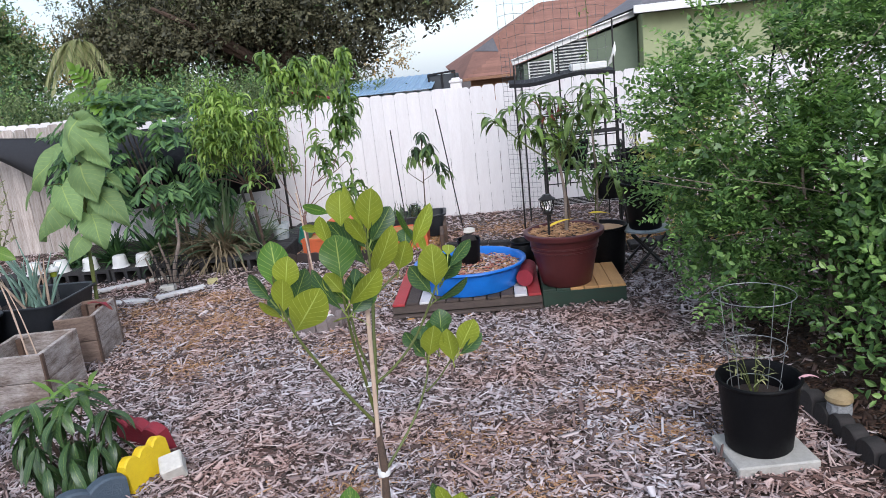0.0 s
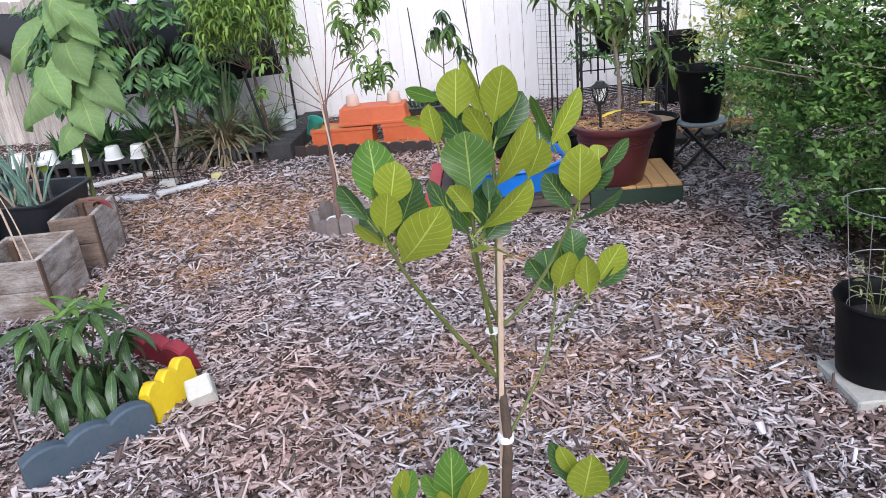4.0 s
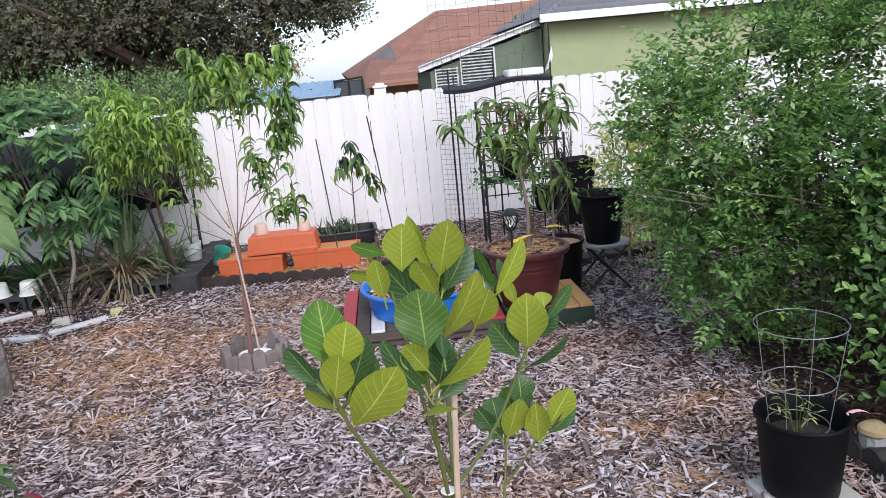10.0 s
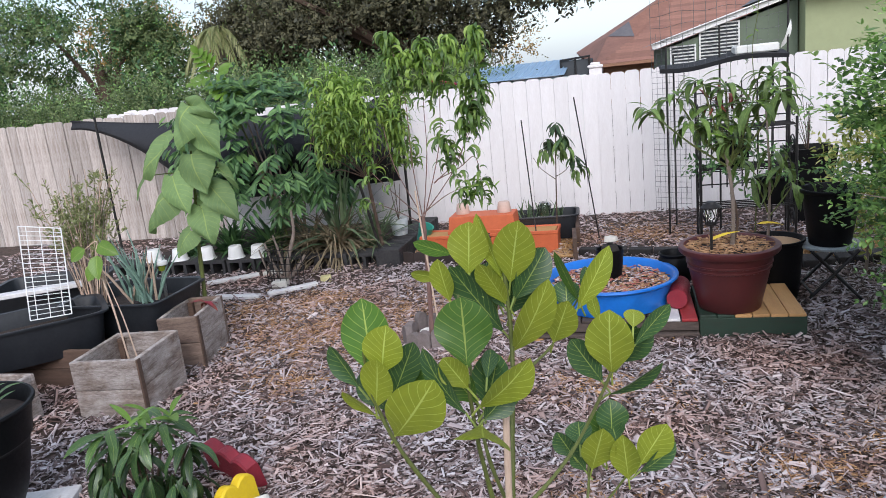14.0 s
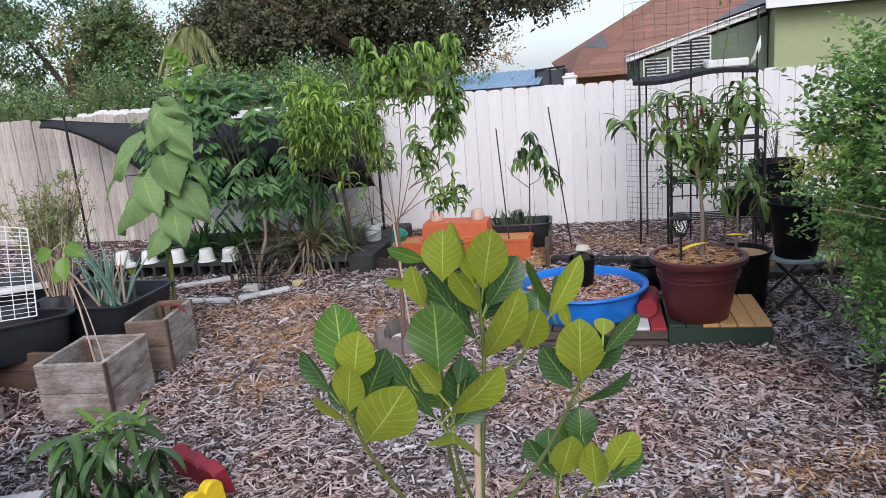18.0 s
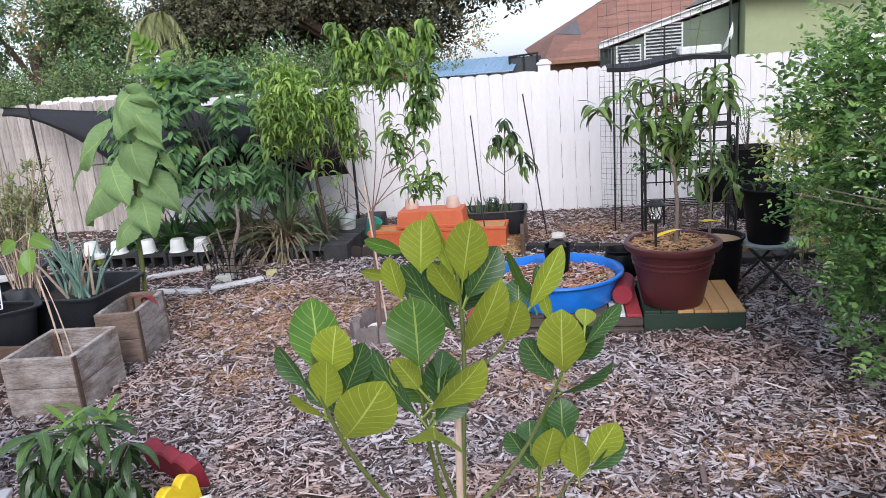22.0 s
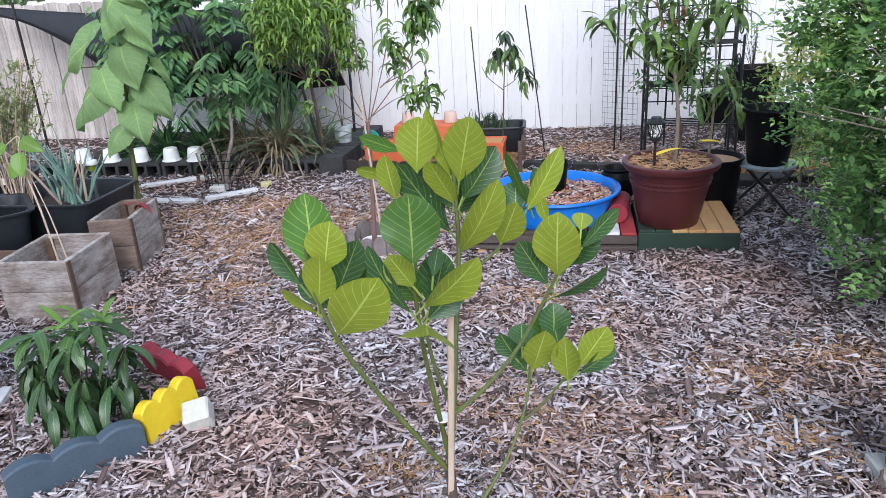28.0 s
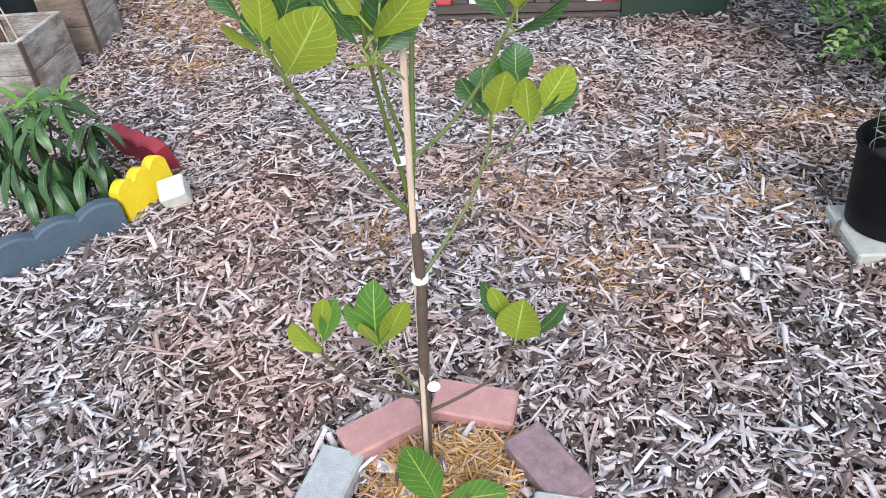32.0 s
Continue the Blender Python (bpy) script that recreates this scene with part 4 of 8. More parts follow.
solo("fallen_stick", Geo().tube([(0, 0, 0), (0.03, 0.06, 0.012), (0.035, 0.13, 0.006), (0.075, 0.21, 0.010)], [0.009, 0.010, 0.008, 0.004], 8), BARK, "short dark stick lying under the young mango", "stick", (-1.90, 2.72, 0.012))
for x, y, az in ((-1.965, 2.70, 20), (-1.86, 2.63, 130)):
    solo("dry_leaf", Geo().blade((0, 0, 0), Vector(unit(az, 4)) * 0.11, (0, 0, 1), 0.045, 0.12, 0.2, 6, 0.9, 1), DRY_LEAF, "curled dry brown leaf lying under the young mango", "leaf", (x, y, 0.016), "dry leaves under the mango")
scallop_edging("scalloped_edging", (-1.99, 2.33), (-1.69, 2.66), SLATE_PAINT, "slate-blue painted scalloped concrete edging beside the young mango")
scallop_edging("scalloped_edging", (-1.685, 2.67), (-1.625, 2.93), YELLOW_PAINT, "yellow painted scalloped concrete edging beside the young mango", height=0.175, thick=0.05, lobes=3, lean=-9)
scallop_edging("scalloped_edging", (-1.66, 3.04), (-1.98, 3.22), CRIMSON_PAINT, "crimson painted scalloped concrete edging beside the young mango", height=0.17, lean=-14)
b = solo("concrete_block", Geo().box((0, 0, 0), (0.10, 0.10, 0.085), 0.007), STONE_WHITE, "small chipped white concrete block leaning on the yellow edging", "block")
b.matrix_basis = pose(-1.545, 2.80, 0.06, 24, -10, 22)


def round_pot(name, at, r_top, r_base, height, mat, label, rim=0.018, fill=0.05, fill_mat=None, ribs=(), cat="pot"):
    """A plant pot with a lip, an inside and its filling."""
    ob = thing(name, at, label, cat)
    prof = [(r_base * 0.96, 0), (r_base, 0.006)]
    for z in (0.3, 0.6, 0.82):
        prof.append((r_base + (r_top - r_base) * z, height * z))
    prof += [(r_top - 0.004, height - rim * 1.9), (r_top + rim * 0.5, height - rim * 1.8), (r_top + rim, height - rim * 1.2), (r_top + rim, height - 0.006), (r_top + rim * 0.6, height), (r_top - 0.004, height - 0.002), (r_top - 0.014, height - 0.03), (r_top - 0.02, height - fill)]
    part("body", Geo().lathe(prof, n=40), mat, ob)
    for z in ribs:
        r = r_base + (r_top - r_base) * z
        part("band", Geo().lathe([(r - 0.001, height * z - 0.007), (r + 0.005, height * z - 0.004), (r + 0.005, height * z + 0.004), (r - 0.001, height * z + 0.007)], n=40), mat, ob)
    if fill_mat:
        g = Geo().lathe([(r_top - 0.016, height - fill + 0.001), (r_top * 0.6, height - fill + 0.008), (0.0005, height - fill + 0.013)], n=24)
        part("soil", g, fill_mat, ob)
    return ob


# black pot with a seedling beside the low left beds
bowl = thing("planter_pot", (-2.69, 2.64, 0.045), "large black plastic pot with a shoulder on a white slab", "pot")
part("body", Geo().lathe([(0.10, 0.0), (0.13, 0.008), (0.165, 0.05), (0.20, 0.13), (0.228, 0.24), (0.245, 0.33), (0.252, 0.345), (0.258, 0.35), (0.272, 0.43), (0.281, 0.478), (0.292, 0.482), (0.296, 0.49), (0.292, 0.498), (0.282, 0.499), (0.27, 0.47), (0.262, 0.43)], n=48), BLACK_PLASTIC, bowl)
part("soil", Geo().lathe([(0.264, 0.43), (0.16, 0.437), (0.0005, 0.442)], n=24), SOIL, bowl)
solo("concrete_slab", Geo().box((0, 0, 0.022), (0.45, 0.38, 0.044), 0.004), PALE_PAINT, "thin white square slab under a black pot", "slab", (-2.63, 2.71, 0), turn=20)
leafy = thing("leafy_seedling", (-2.69, 2.64, 0.45), "young leafy green seedling growing in a black pot", "seedling")
for k in range(34):
    az, r = uni(0, 360), uni(0, 0.16)
    place_leaf(MANGO_NEW[k % 2] if k % 3 == 0 else MANGO_MIDDLE[k % 3], (r * math.cos(radians(az)), r * math.sin(radians(az)), uni(0.03, 0.14)), unit(az + uni(-40, 40), uni(-15, 45)), (0, 0, 1), uni(0.09, 0.15), leafy)

# ---- pot with a tomato cage on a slab, and the log edging ----
solo("concrete_slab", Geo().box((0, 0, 0.026), (0.315, 0.275, 0.052), 0.006), SHADED_SLAB, "off-white square concrete slab under a black nursery pot", "slab", (0.948, 2.668, 0), turn=5)
round_pot("nursery_pot", (0.938, 2.695, 0.053), 0.153, 0.126, 0.295, BLACK_PLASTIC, "black plastic nursery pot with a sparse tomato plant on a slab", 0.008, 0.10, SOIL)
cage = thing("tomato_cage", (0.922, 2.695, 0.26), "conical galvanised wire tomato cage standing in a black pot", "plant cage")
for z, r in ((0.42, 0.148), (0.21, 0.118), (0.05, 0.100)):
    pts = [(r * math.cos(a), r * math.sin(a), z) for a in [2 * math.pi * i / 28 for i in range(29)]]
    part("ring", Geo().tube(pts, 0.0017, 5, False), WIRE_BRIGHT, cage)
for k in range(4):
    a = radians(40 + 90 * k)
    part("leg", Geo().tube([(0.149 * math.cos(a), 0.149 * math.sin(a), 0.425), (0.095 * math.cos(a), 0.095 * math.sin(a), 0.0), (0.085 * math.cos(a), 0.085 * math.sin(a), -0.06)], 0.0015, 5), WIRE_BRIGHT, cage)
tomato = thing("tomato_plant", (0.922, 2.695, 0.30), "thin straggly tomato seedling inside a wire cage", "seedling")
for k in range(7):
    az = uni(0, 360)
    e = unit(az, uni(35, 75)) * uni(0.10, 0.22)
    branch([(0, 0, -0.06), e * 0.5 + Vector((0, 0, 0.04)), e], 0.0019, 0.0011, GREEN_STEM, tomato, "stem", 5, ident)
    g = Geo()
    for j in range(6):
        g.strap(e * uni(0.5, 1), unit(uni(0, 360), uni(-10, 40)), uni(0.022, 0.038), 0.008, 0.8, 3)
    part("leaves", g, TWIG_LEAF, tomato)
tag = thing("pink_tape", (1.095, 2.655, 0.31), "strip of pale pink tape over the rim of a black pot", "tape")
part("strip", Geo().strap((-0.02, 0, 0.03), (0.8, -0.2, 0.9), 0.085, 0.016, 1.6, 7, 0.3, 0.5), PINK_TAPE, tag)
outline = [(-0.053, -0.03), (0.053, -0.03), (0.053, 0.075)] + [(0.053 * math.cos(a), 0.075 + 0.035 * math.sin(a)) for a in [math.pi * i / 8 for i in range(1, 8)]] + [(-0.053, 0.075)]
block_n = q = len(outline)
block_outline = list(outline)
edge_block = mesh_of("edging_block", Geo().add([(a * 0.93, -0.030, b - 0.003) for a, b in outline] + [(a, -0.024, b) for a, b in outline] + [(a, 0.03, b) for a, b in outline],
                     [tuple(range(q)), tuple(range(2 * q, 3 * q))[::-1]] + [(i + o, i + o + q, (i + 1) % q + o + q, (i + 1) % q + o) for o in (0, q) for i in range(q)]), RING_STONE, True, 30)
for k in range(14):
    ob = part("edging_block", edge_block, None)
    tagged(ob, "upright grey-brown edging block with a rounded top by the hedge", "edging block", "edging blocks by the hedge")
    ob.matrix_basis = pose(1.245 + 0.0118 * k + uni(-0.006, 0.006), 3.21 - 0.107 * k, uni(-0.012, 0.006), uni(-5, 5), uni(-4, 4), -84 + uni(-5, 5))
ball = thing("netted_gourd", (1.315, 2.845, 0.085), "tan gourd wrapped in white net on the edging blocks", "gourd")
ball.scale = (0.66, 0.66, 0.70)
part("gourd", Geo().lathe([(0.0005, 0.055), (0.055, 0.06), (0.082, 0.085), (0.078, 0.11), (0.05, 0.132), (0.0005, 0.138)], n=20, wave=lambda a, i: 0.004 * math.sin(3 * a)), SPONGE, ball)
part("net", Geo().lathe([(0.070, -0.004), (0.074, 0.03), (0.070, 0.064), (0.066, 0.066)], n=24, wave=lambda a, i: 0.003 * math.sin(14 * a)), NET_WHITE, ball)


# ---- the tall hedge ----
def sprig_mass(g_dark, g_tip, lobes, count, leaf=0.036, tip_share=0.35, bottom=0.05, inner=0.55, keep=None, flat=False):
    """Sprigs of small leaves over a union of lobes (x, y, z, rx, ry, rz), denser near the outside."""
    total = sum(l[3] * l[5] for l in lobes)
    for lobe in lobes:
        cx, cy, cz, rx, ry, rz = lobe
        for _ in range(int(count * rx * rz / total)):
            d = unit(uni(0, 360), math.degrees(math.asin(uni(-0.9, 1))))
            lump = 0.84 + 0.46 * noise.noise((d.x * 2.3 + cx, d.y * 2.3 + cy, d.z * 2.3 + cz))
            k = (inner + (1 - inner) * rng.random() ** 0.55) * lump
            p = Vector((cx + d.x * rx * k, cy + d.y * ry * k, cz + d.z * rz * k))
            if p.z < bottom or (keep and not keep(p)):
                continue
            out = (Vector((d.x / rx, d.y / ry, d.z / rz)).normalized() + Vector((uni(-0.6, 0.6), uni(-0.6, 0.6), uni(-0.2, 0.9)))).normalized()
            fresh = k > 0.80 * lump and rng.random() < tip_share + 0.35 * max(0, d.z)
            g = g_tip if fresh else g_dark
            n = rng.randrange(6, 10)
            ln = uni(0.10, 0.17) * (leaf / 0.036)
            s = out.orthogonal().normalized()
            u = out.cross(s)
            for i in range(n):
                a = i * 2.4 + uni(-0.4, 0.4)
                side = s * math.cos(a) + u * math.sin(a)
                b = p + out * (ln * i / n)
                t = b + (side * 0.85 + out * 0.5).normalized() * leaf * uni(0.7, 1.25)
                quick_leaf(g, b, t, out + Vector((0, 0, 0.6)), leaf * uni(0.42, 0.56), flat)


def quick_leaf(g, b, t, facing, w, flat=False):
    """A cheap folded leaf of two faces, or of one where it stays far off."""
    d = t - b
    n = facing - d * (facing.dot(d) / d.length_squared)
    n = n.normalized() if n.length > 1e-5 else d.orthogonal().normalized()
    s = d.normalized().cross(n) * (w / 2)
    m = b + d * 0.52
    k = len(g.v)
    if flat:
        g.v += [tuple(b), tuple(m + s), tuple(t), tuple(m - s)]
        g.f.append((k, k + 1, k + 2, k + 3))
        g.uv += [(0.5, 0.5)] * 4
        return
    p1, p2 = b + d * 0.30, b + d * 0.66
    up, dn = n * (w * 0.14), n * (w * 0.08)
    g.v += [tuple(b), tuple(p1 + s * 0.86 + up), tuple(p2 + s * 0.84 + up), tuple(t - dn), tuple(p2 - s * 0.84 + up), tuple(p1 - s * 0.86 + up)]
    g.f += [(k, k + 1, k + 2, k + 3), (k, k + 3, k + 4, k + 5)]
    g.uv += [(0.5, 0.5)] * 6


def shoot_mass(g_dark, g_tip, lobes, count, leaf, tip_share, bottom, length=0.2, inner=0.35, upward=0.5, holes=-1.0):
    """Leafy shoots that leave a union of lobes outwards and upwards, with leaves in pairs along each."""
    total = sum(l[3] * l[5] for l in lobes)
    for cx, cy, cz, rx, ry, rz in lobes:
        for _ in range(int(count * rx * rz / total)):
            d = unit(uni(0, 360), math.degrees(math.asin(uni(-0.9, 1))))
            lump = 0.82 + 0.60 * noise.noise((d.x * 2.6 + cx * 3, d.y * 2.6 + cy, d.z * 2.6 + cz * 2))
            k = (inner + (1 - inner) * rng.random() ** 0.6) * lump
            p = Vector((cx + d.x * rx * k, cy + d.y * ry * k, cz + d.z * rz * k))
            if p.z < bottom or noise.noise(p * 3.1) < holes:
                continue
            out = (Vector((d.x / rx, d.y / ry, d.z / rz)).normalized() * 0.8 + Vector((uni(-0.6, 0.6), uni(-0.6, 0.6), uni(-0.3, 0.6) + upward))).normalized()
            ln = length * uni(0.5, 1.35)
            # lime share grows with height, colouring in light from above
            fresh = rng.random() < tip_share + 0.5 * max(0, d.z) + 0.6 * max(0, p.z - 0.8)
            s = out.orthogonal().normalized()
            u = out.cross(s)
            n = int(ln / (leaf * 0.42))
            for i in range(n):
                v = i / n
                a = i * 2.4 + uni(-0.5, 0.5)
                side = s * math.cos(a) + u * math.sin(a)
                b = p + out * (ln * v) + Vector((0, 0, -0.10 * ln * v * v))
                t = b + (side * (0.95 - 0.5 * v) + out * (0.45 + 0.4 * v)).normalized() * leaf * uni(0.75, 1.25) * (1 - 0.35 * v)
                quick_leaf(g_tip if fresh and v > 0.35 else g_dark, b, t, out + Vector((0, 0, 0.6)), leaf * uni(0.50, 0.66) * (1 - 0.25 * v))


def spray_mass(g_dark, g_tip, lobes, count, leaf, bottom, length, holes, top_light, inner=0.35):
    """Flat leafy sprays that leave a union of lobes sideways, leaves in opposite pairs with their upper sides to the sky."""
    total = sum(l[3] * l[5] for l in lobes)
    for cx, cy, cz, rx, ry, rz in lobes:
        for _ in range(int(count * rx * rz / total)):
            d = unit(uni(0, 360), math.degrees(math.asin(uni(-0.9, 1))))
            lump = 0.80 + 0.62 * noise.noise((d.x * 2.6 + cx * 3, d.y * 2.6 + cy, d.z * 2.6 + cz * 2))
            k = (inner + (1 - inner) * rng.random() ** 0.6) * lump
            p = Vector((cx + d.x * rx * k, cy + d.y * ry * k, cz + d.z * rz * k))
            if p.z < bottom or noise.noise(p * 3.1) < holes:
                continue
            out = (Vector((d.x / rx, d.y / ry, 0.35 * d.z / rz)).normalized() + Vector((uni(-0.6, 0.6), uni(-0.6, 0.6), uni(-0.25, 0.45)))).normalized()
            side = out.cross(Vector((uni(-0.4, 0.4), uni(-0.4, 0.4), 1))).normalized()
            up = side.cross(out)
            ln = length * uni(0.5, 1.3)
            # higher sprays turn lime more often: sky light put into leaf colour
            fresh = rng.random() < 0.10 + top_light * max(0, p.z - 0.55) + 0.25 * max(0, d.z)
            n = max(3, int(ln / (leaf * 0.70)))
            for i in range(n):
                v = (i + 0.5) / n
                b = p + out * (ln * v) + up * (0.10 * ln * math.sin(2.2 * v))
                size = leaf * uni(0.75, 1.2) * (1.05 - 0.45 * v)
                for sg in (-1, 1):
                    t = b + (side * sg * uni(0.8, 1.0) + out * (0.35 + 0.6 * v) + up * uni(-0.6, 0.8)).normalized() * size
                    quick_leaf(g_tip if fresh and v > 0.3 else g_dark, b, t, up + Vector((uni(-0.4, 0.4), uni(-0.4, 0.4), 0.5)), size * uni(0.52, 0.66))


hedge = thing("tall_hedge_shrub", (1.9, 4.1, 0), "dense tall green hedge shrub with many small bright leaves", "shrub")
gd, gt = Geo(), Geo()
hedge_lobes = [(-0.56, 0.05, 0.98, 0.48, 0.50, 0.54), (-0.22, -0.25, 0.85, 0.56, 0.60, 0.66), (0.10, 0.0, 1.0, 0.70, 0.70, 0.60), (0.65, -0.25, 1.05, 0.75, 0.70, 0.66),
               (1.35, -0.2, 1.12, 0.85, 0.80, 0.78), (-0.48, 0.10, 0.42, 0.32, 0.40, 0.34), (0.45, -0.62, 0.75, 0.50, 0.42, 0.50), (-0.38, 0.05, 1.32, 0.36, 0.40, 0.26),
               (-0.84, -0.2, 1.24, 0.26, 0.36, 0.24), (-0.86, -0.32, 0.94, 0.28, 0.34, 0.36), (-0.80, -0.32, 0.58, 0.26, 0.34, 0.30), (-0.72, -0.28, 0.30, 0.28, 0.32, 0.20), (-0.30, -0.40, 0.45, 0.36, 0.36, 0.36),
               (0.10, -0.42, 0.30, 0.45, 0.36, 0.28), (0.70, -0.55, 0.30, 0.50, 0.36, 0.28), (-1.00, -0.25, 1.34, 0.22, 0.32, 0.22), (-1.04, -0.40, 1.02, 0.18, 0.26, 0.30), (-0.74, -0.05, 1.50, 0.30, 0.36, 0.22),
               (-0.42, 0.0, 1.58, 0.34, 0.40, 0.24), (-0.05, 0.0, 1.62, 0.40, 0.40, 0.24), (0.35, 0.0, 1.70, 0.50, 0.45, 0.28), (0.85, 0.0, 1.82, 0.50, 0.50, 0.30)]
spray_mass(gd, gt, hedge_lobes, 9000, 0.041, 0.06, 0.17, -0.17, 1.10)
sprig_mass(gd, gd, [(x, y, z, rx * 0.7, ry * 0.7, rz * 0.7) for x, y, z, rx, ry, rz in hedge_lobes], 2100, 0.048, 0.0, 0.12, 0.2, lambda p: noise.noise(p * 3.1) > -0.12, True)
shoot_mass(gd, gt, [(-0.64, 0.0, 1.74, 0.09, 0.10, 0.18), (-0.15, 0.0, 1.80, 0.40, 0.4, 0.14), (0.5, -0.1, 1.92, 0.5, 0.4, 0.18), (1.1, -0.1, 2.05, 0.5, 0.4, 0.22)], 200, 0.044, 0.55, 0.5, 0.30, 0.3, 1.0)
# unseen extra lobes, added to block light from the right
sprig_mass(gd, gd, [(0.95, -1.55, 0.9, 0.75, 0.8, 0.95), (1.0, -2.7, 0.9, 0.75, 0.9, 0.95), (1.0, -3.8, 0.9, 0.75, 0.9, 0.95)], 1500, 0.055, 0.0, 0.1, 0.4, None, True)
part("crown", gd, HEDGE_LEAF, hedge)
# real lime tips, with top light coloured in by their height
part("new_growth", gt, HEDGE_TIP, hedge, "lime new shoots, more of them higher up as painted top light")
for k in range(9):
    a = uni(0, 360)
    r = uni(0.05, 0.4)
    x, y = -0.1 + r * math.cos(a) * 1.6, -0.1 + r * math.sin(a)
    branch([(x * 0.6, y * 0.6, -0.02), (x * 0.8 + uni(-0.1, 0.1), y * 0.8, 0.4), (x, y + uni(-0.1, 0.1), 0.8), (x * 1.1, y * 1.1, uni(1.0, 1.2))], 0.016, 0.005, GREY_BARK, hedge, "stem", 6, ident)
    for j in range(4):
        lobe = hedge_lobes[(5 * k + 3 * j) % len(hedge_lobes)]
        e = Vector(lobe[:3]) + unit(uni(150, 330), uni(-10, 60)) * lobe[3] * 0.9
        branch([(x * 0.7, y * 0.7, uni(0.1, 0.5)), Vector((x, y, 0.4)).lerp(e, 0.5) + Vector((0, 0, 0.08)), e], 0.007, 0.002, GREY_BARK, hedge, "stem", 5, ident)
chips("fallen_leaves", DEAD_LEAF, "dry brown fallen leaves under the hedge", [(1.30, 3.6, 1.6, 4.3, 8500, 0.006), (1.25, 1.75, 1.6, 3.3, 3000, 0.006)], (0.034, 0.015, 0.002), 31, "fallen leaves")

near_shrub = thing("broad_leaved_shrub", (1.80, 3.12, 0), "loose shrub with broader bright green leaves before the hedge", "shrub")
gd, gt = Geo(), Geo()
shoot_mass(gd, gt, [(0.25, 0.0, 1.62, 0.42, 0.32, 0.30), (0.05, 0.0, 1.05, 0.36, 0.32, 0.32), (0.35, -0.15, 1.1, 0.45, 0.35, 0.40), (0.0, -0.05, 0.58, 0.40, 0.35, 0.36), (0.45, -0.25, 0.55, 0.45, 0.35, 0.45), (0.10, -0.45, 0.32, 0.32, 0.26, 0.26), (-0.12, -0.28, 0.34, 0.26, 0.22, 0.24), (0.55, -0.35, 1.45, 0.45, 0.35, 0.40)], 950, 0.058, 0.30, 0.12, 0.24, 0.2, 0.4, -0.15)
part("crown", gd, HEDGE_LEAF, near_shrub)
part("new_growth", gt, HEDGE_TIP, near_shrub, "lime new shoots, more of them higher up as painted top light")
for k in range(6):
    e = Vector((uni(-0.05, 0.4), uni(-0.15, 0.1), uni(0.7, 1.4)))
    branch([(0.1, 0, -0.02), e * 0.45 + Vector((0.05, 0, 0)), e], 0.009, 0.004, GREY_BARK, near_shrub, "stem", 6, ident)
hoop = thing("black_hose_hoops", (1.95, 4.5, 0), "thin black plastic hoops arching over the hedge", "hoop")
for x, h, w in ((0.0, 2.02, 0.32), (0.28, 2.06, 0.34)):
    pts = [(x - w * math.cos(math.pi * i / 20), 0, 1.2 + (h - 1.2) * math.sin(math.pi * i / 20)) for i in range(21)]
    part("hoop", Geo().tube([(x - w, 0, -0.02)] + pts + [(x + w, 0, -0.02)], 0.007, 6), BLACK_PLASTIC, hoop)

# ---- pallet, pool, platform and the potted trees ----
pallet = thing("wooden_pallet", (-0.80, 4.67, 0), "old wooden pallet with red, white and bare slats under a pool", "pallet")
colours = [RED_PAINT, GREY_WOOD, PALE_PAINT, GREY_WOOD, GREY_WOOD, GREY_WOOD, GREY_WOOD, GREY_WOOD, GREY_WOOD, PALE_PAINT, RED_PAINT]
for i, m in enumerate(colours):
    part("slat", Geo().box((0.046 + i * 0.0925, 0.47 + uni(-0.01, 0.01), 0.118), (0.085, 0.94, 0.018), 0.003), m, pallet)
for y, m in ((0.0, RED_PAINT), (0.90, GREY_WOOD)):
    part("lead_board", Geo().box((0.51, y + 0.012, 0.082), (1.02, 0.022, 0.052), 0.003), GREY_WOOD, pallet)
for y in (0.02, 0.47, 0.92):
    part("bottom_board", Geo().box((0.51, y, 0.038), (1.02, 0.09, 0.018), 0.003), GREY_WOOD, pallet)
    for x in (0.12, 0.51, 0.90):
        part("block", Geo().box((x, y, 0.012), (0.05, 0.075, 0.034), 0.003), PINE, pallet)
        part("spacer", Geo().box((x, y + 0.03, 0.078), (0.09, 0.05, 0.062), 0.003), GREY_WOOD, pallet)

platform = thing("low_platform", (0.225, 4.685, 0), "low dark green wooden platform with yellow pine slats", "platform")
part("skirt", Geo().box((0.277, 0.012, 0.06), (0.555, 0.024, 0.12), 0.003), GREEN_PAINT, platform)
part("skirt", Geo().box((0.012, 0.28, 0.06), (0.024, 0.51, 0.12), 0.003), GREEN_PAINT, platform)
part("skirt", Geo().box((0.543, 0.28, 0.06), (0.024, 0.51, 0.12), 0.003), GREEN_PAINT, platform)
part("skirt", Geo().box((0.277, 0.545, 0.06), (0.555, 0.024, 0.12), 0.003), GREEN_PAINT, platform)
for i in range(6):
    part("slat", Geo().box((0.0465 + 0.092 * i, 0.28, 0.129), (0.088, 0.56, 0.018), 0.003), GREEN_PAINT if i < 2 else PINE, platform)

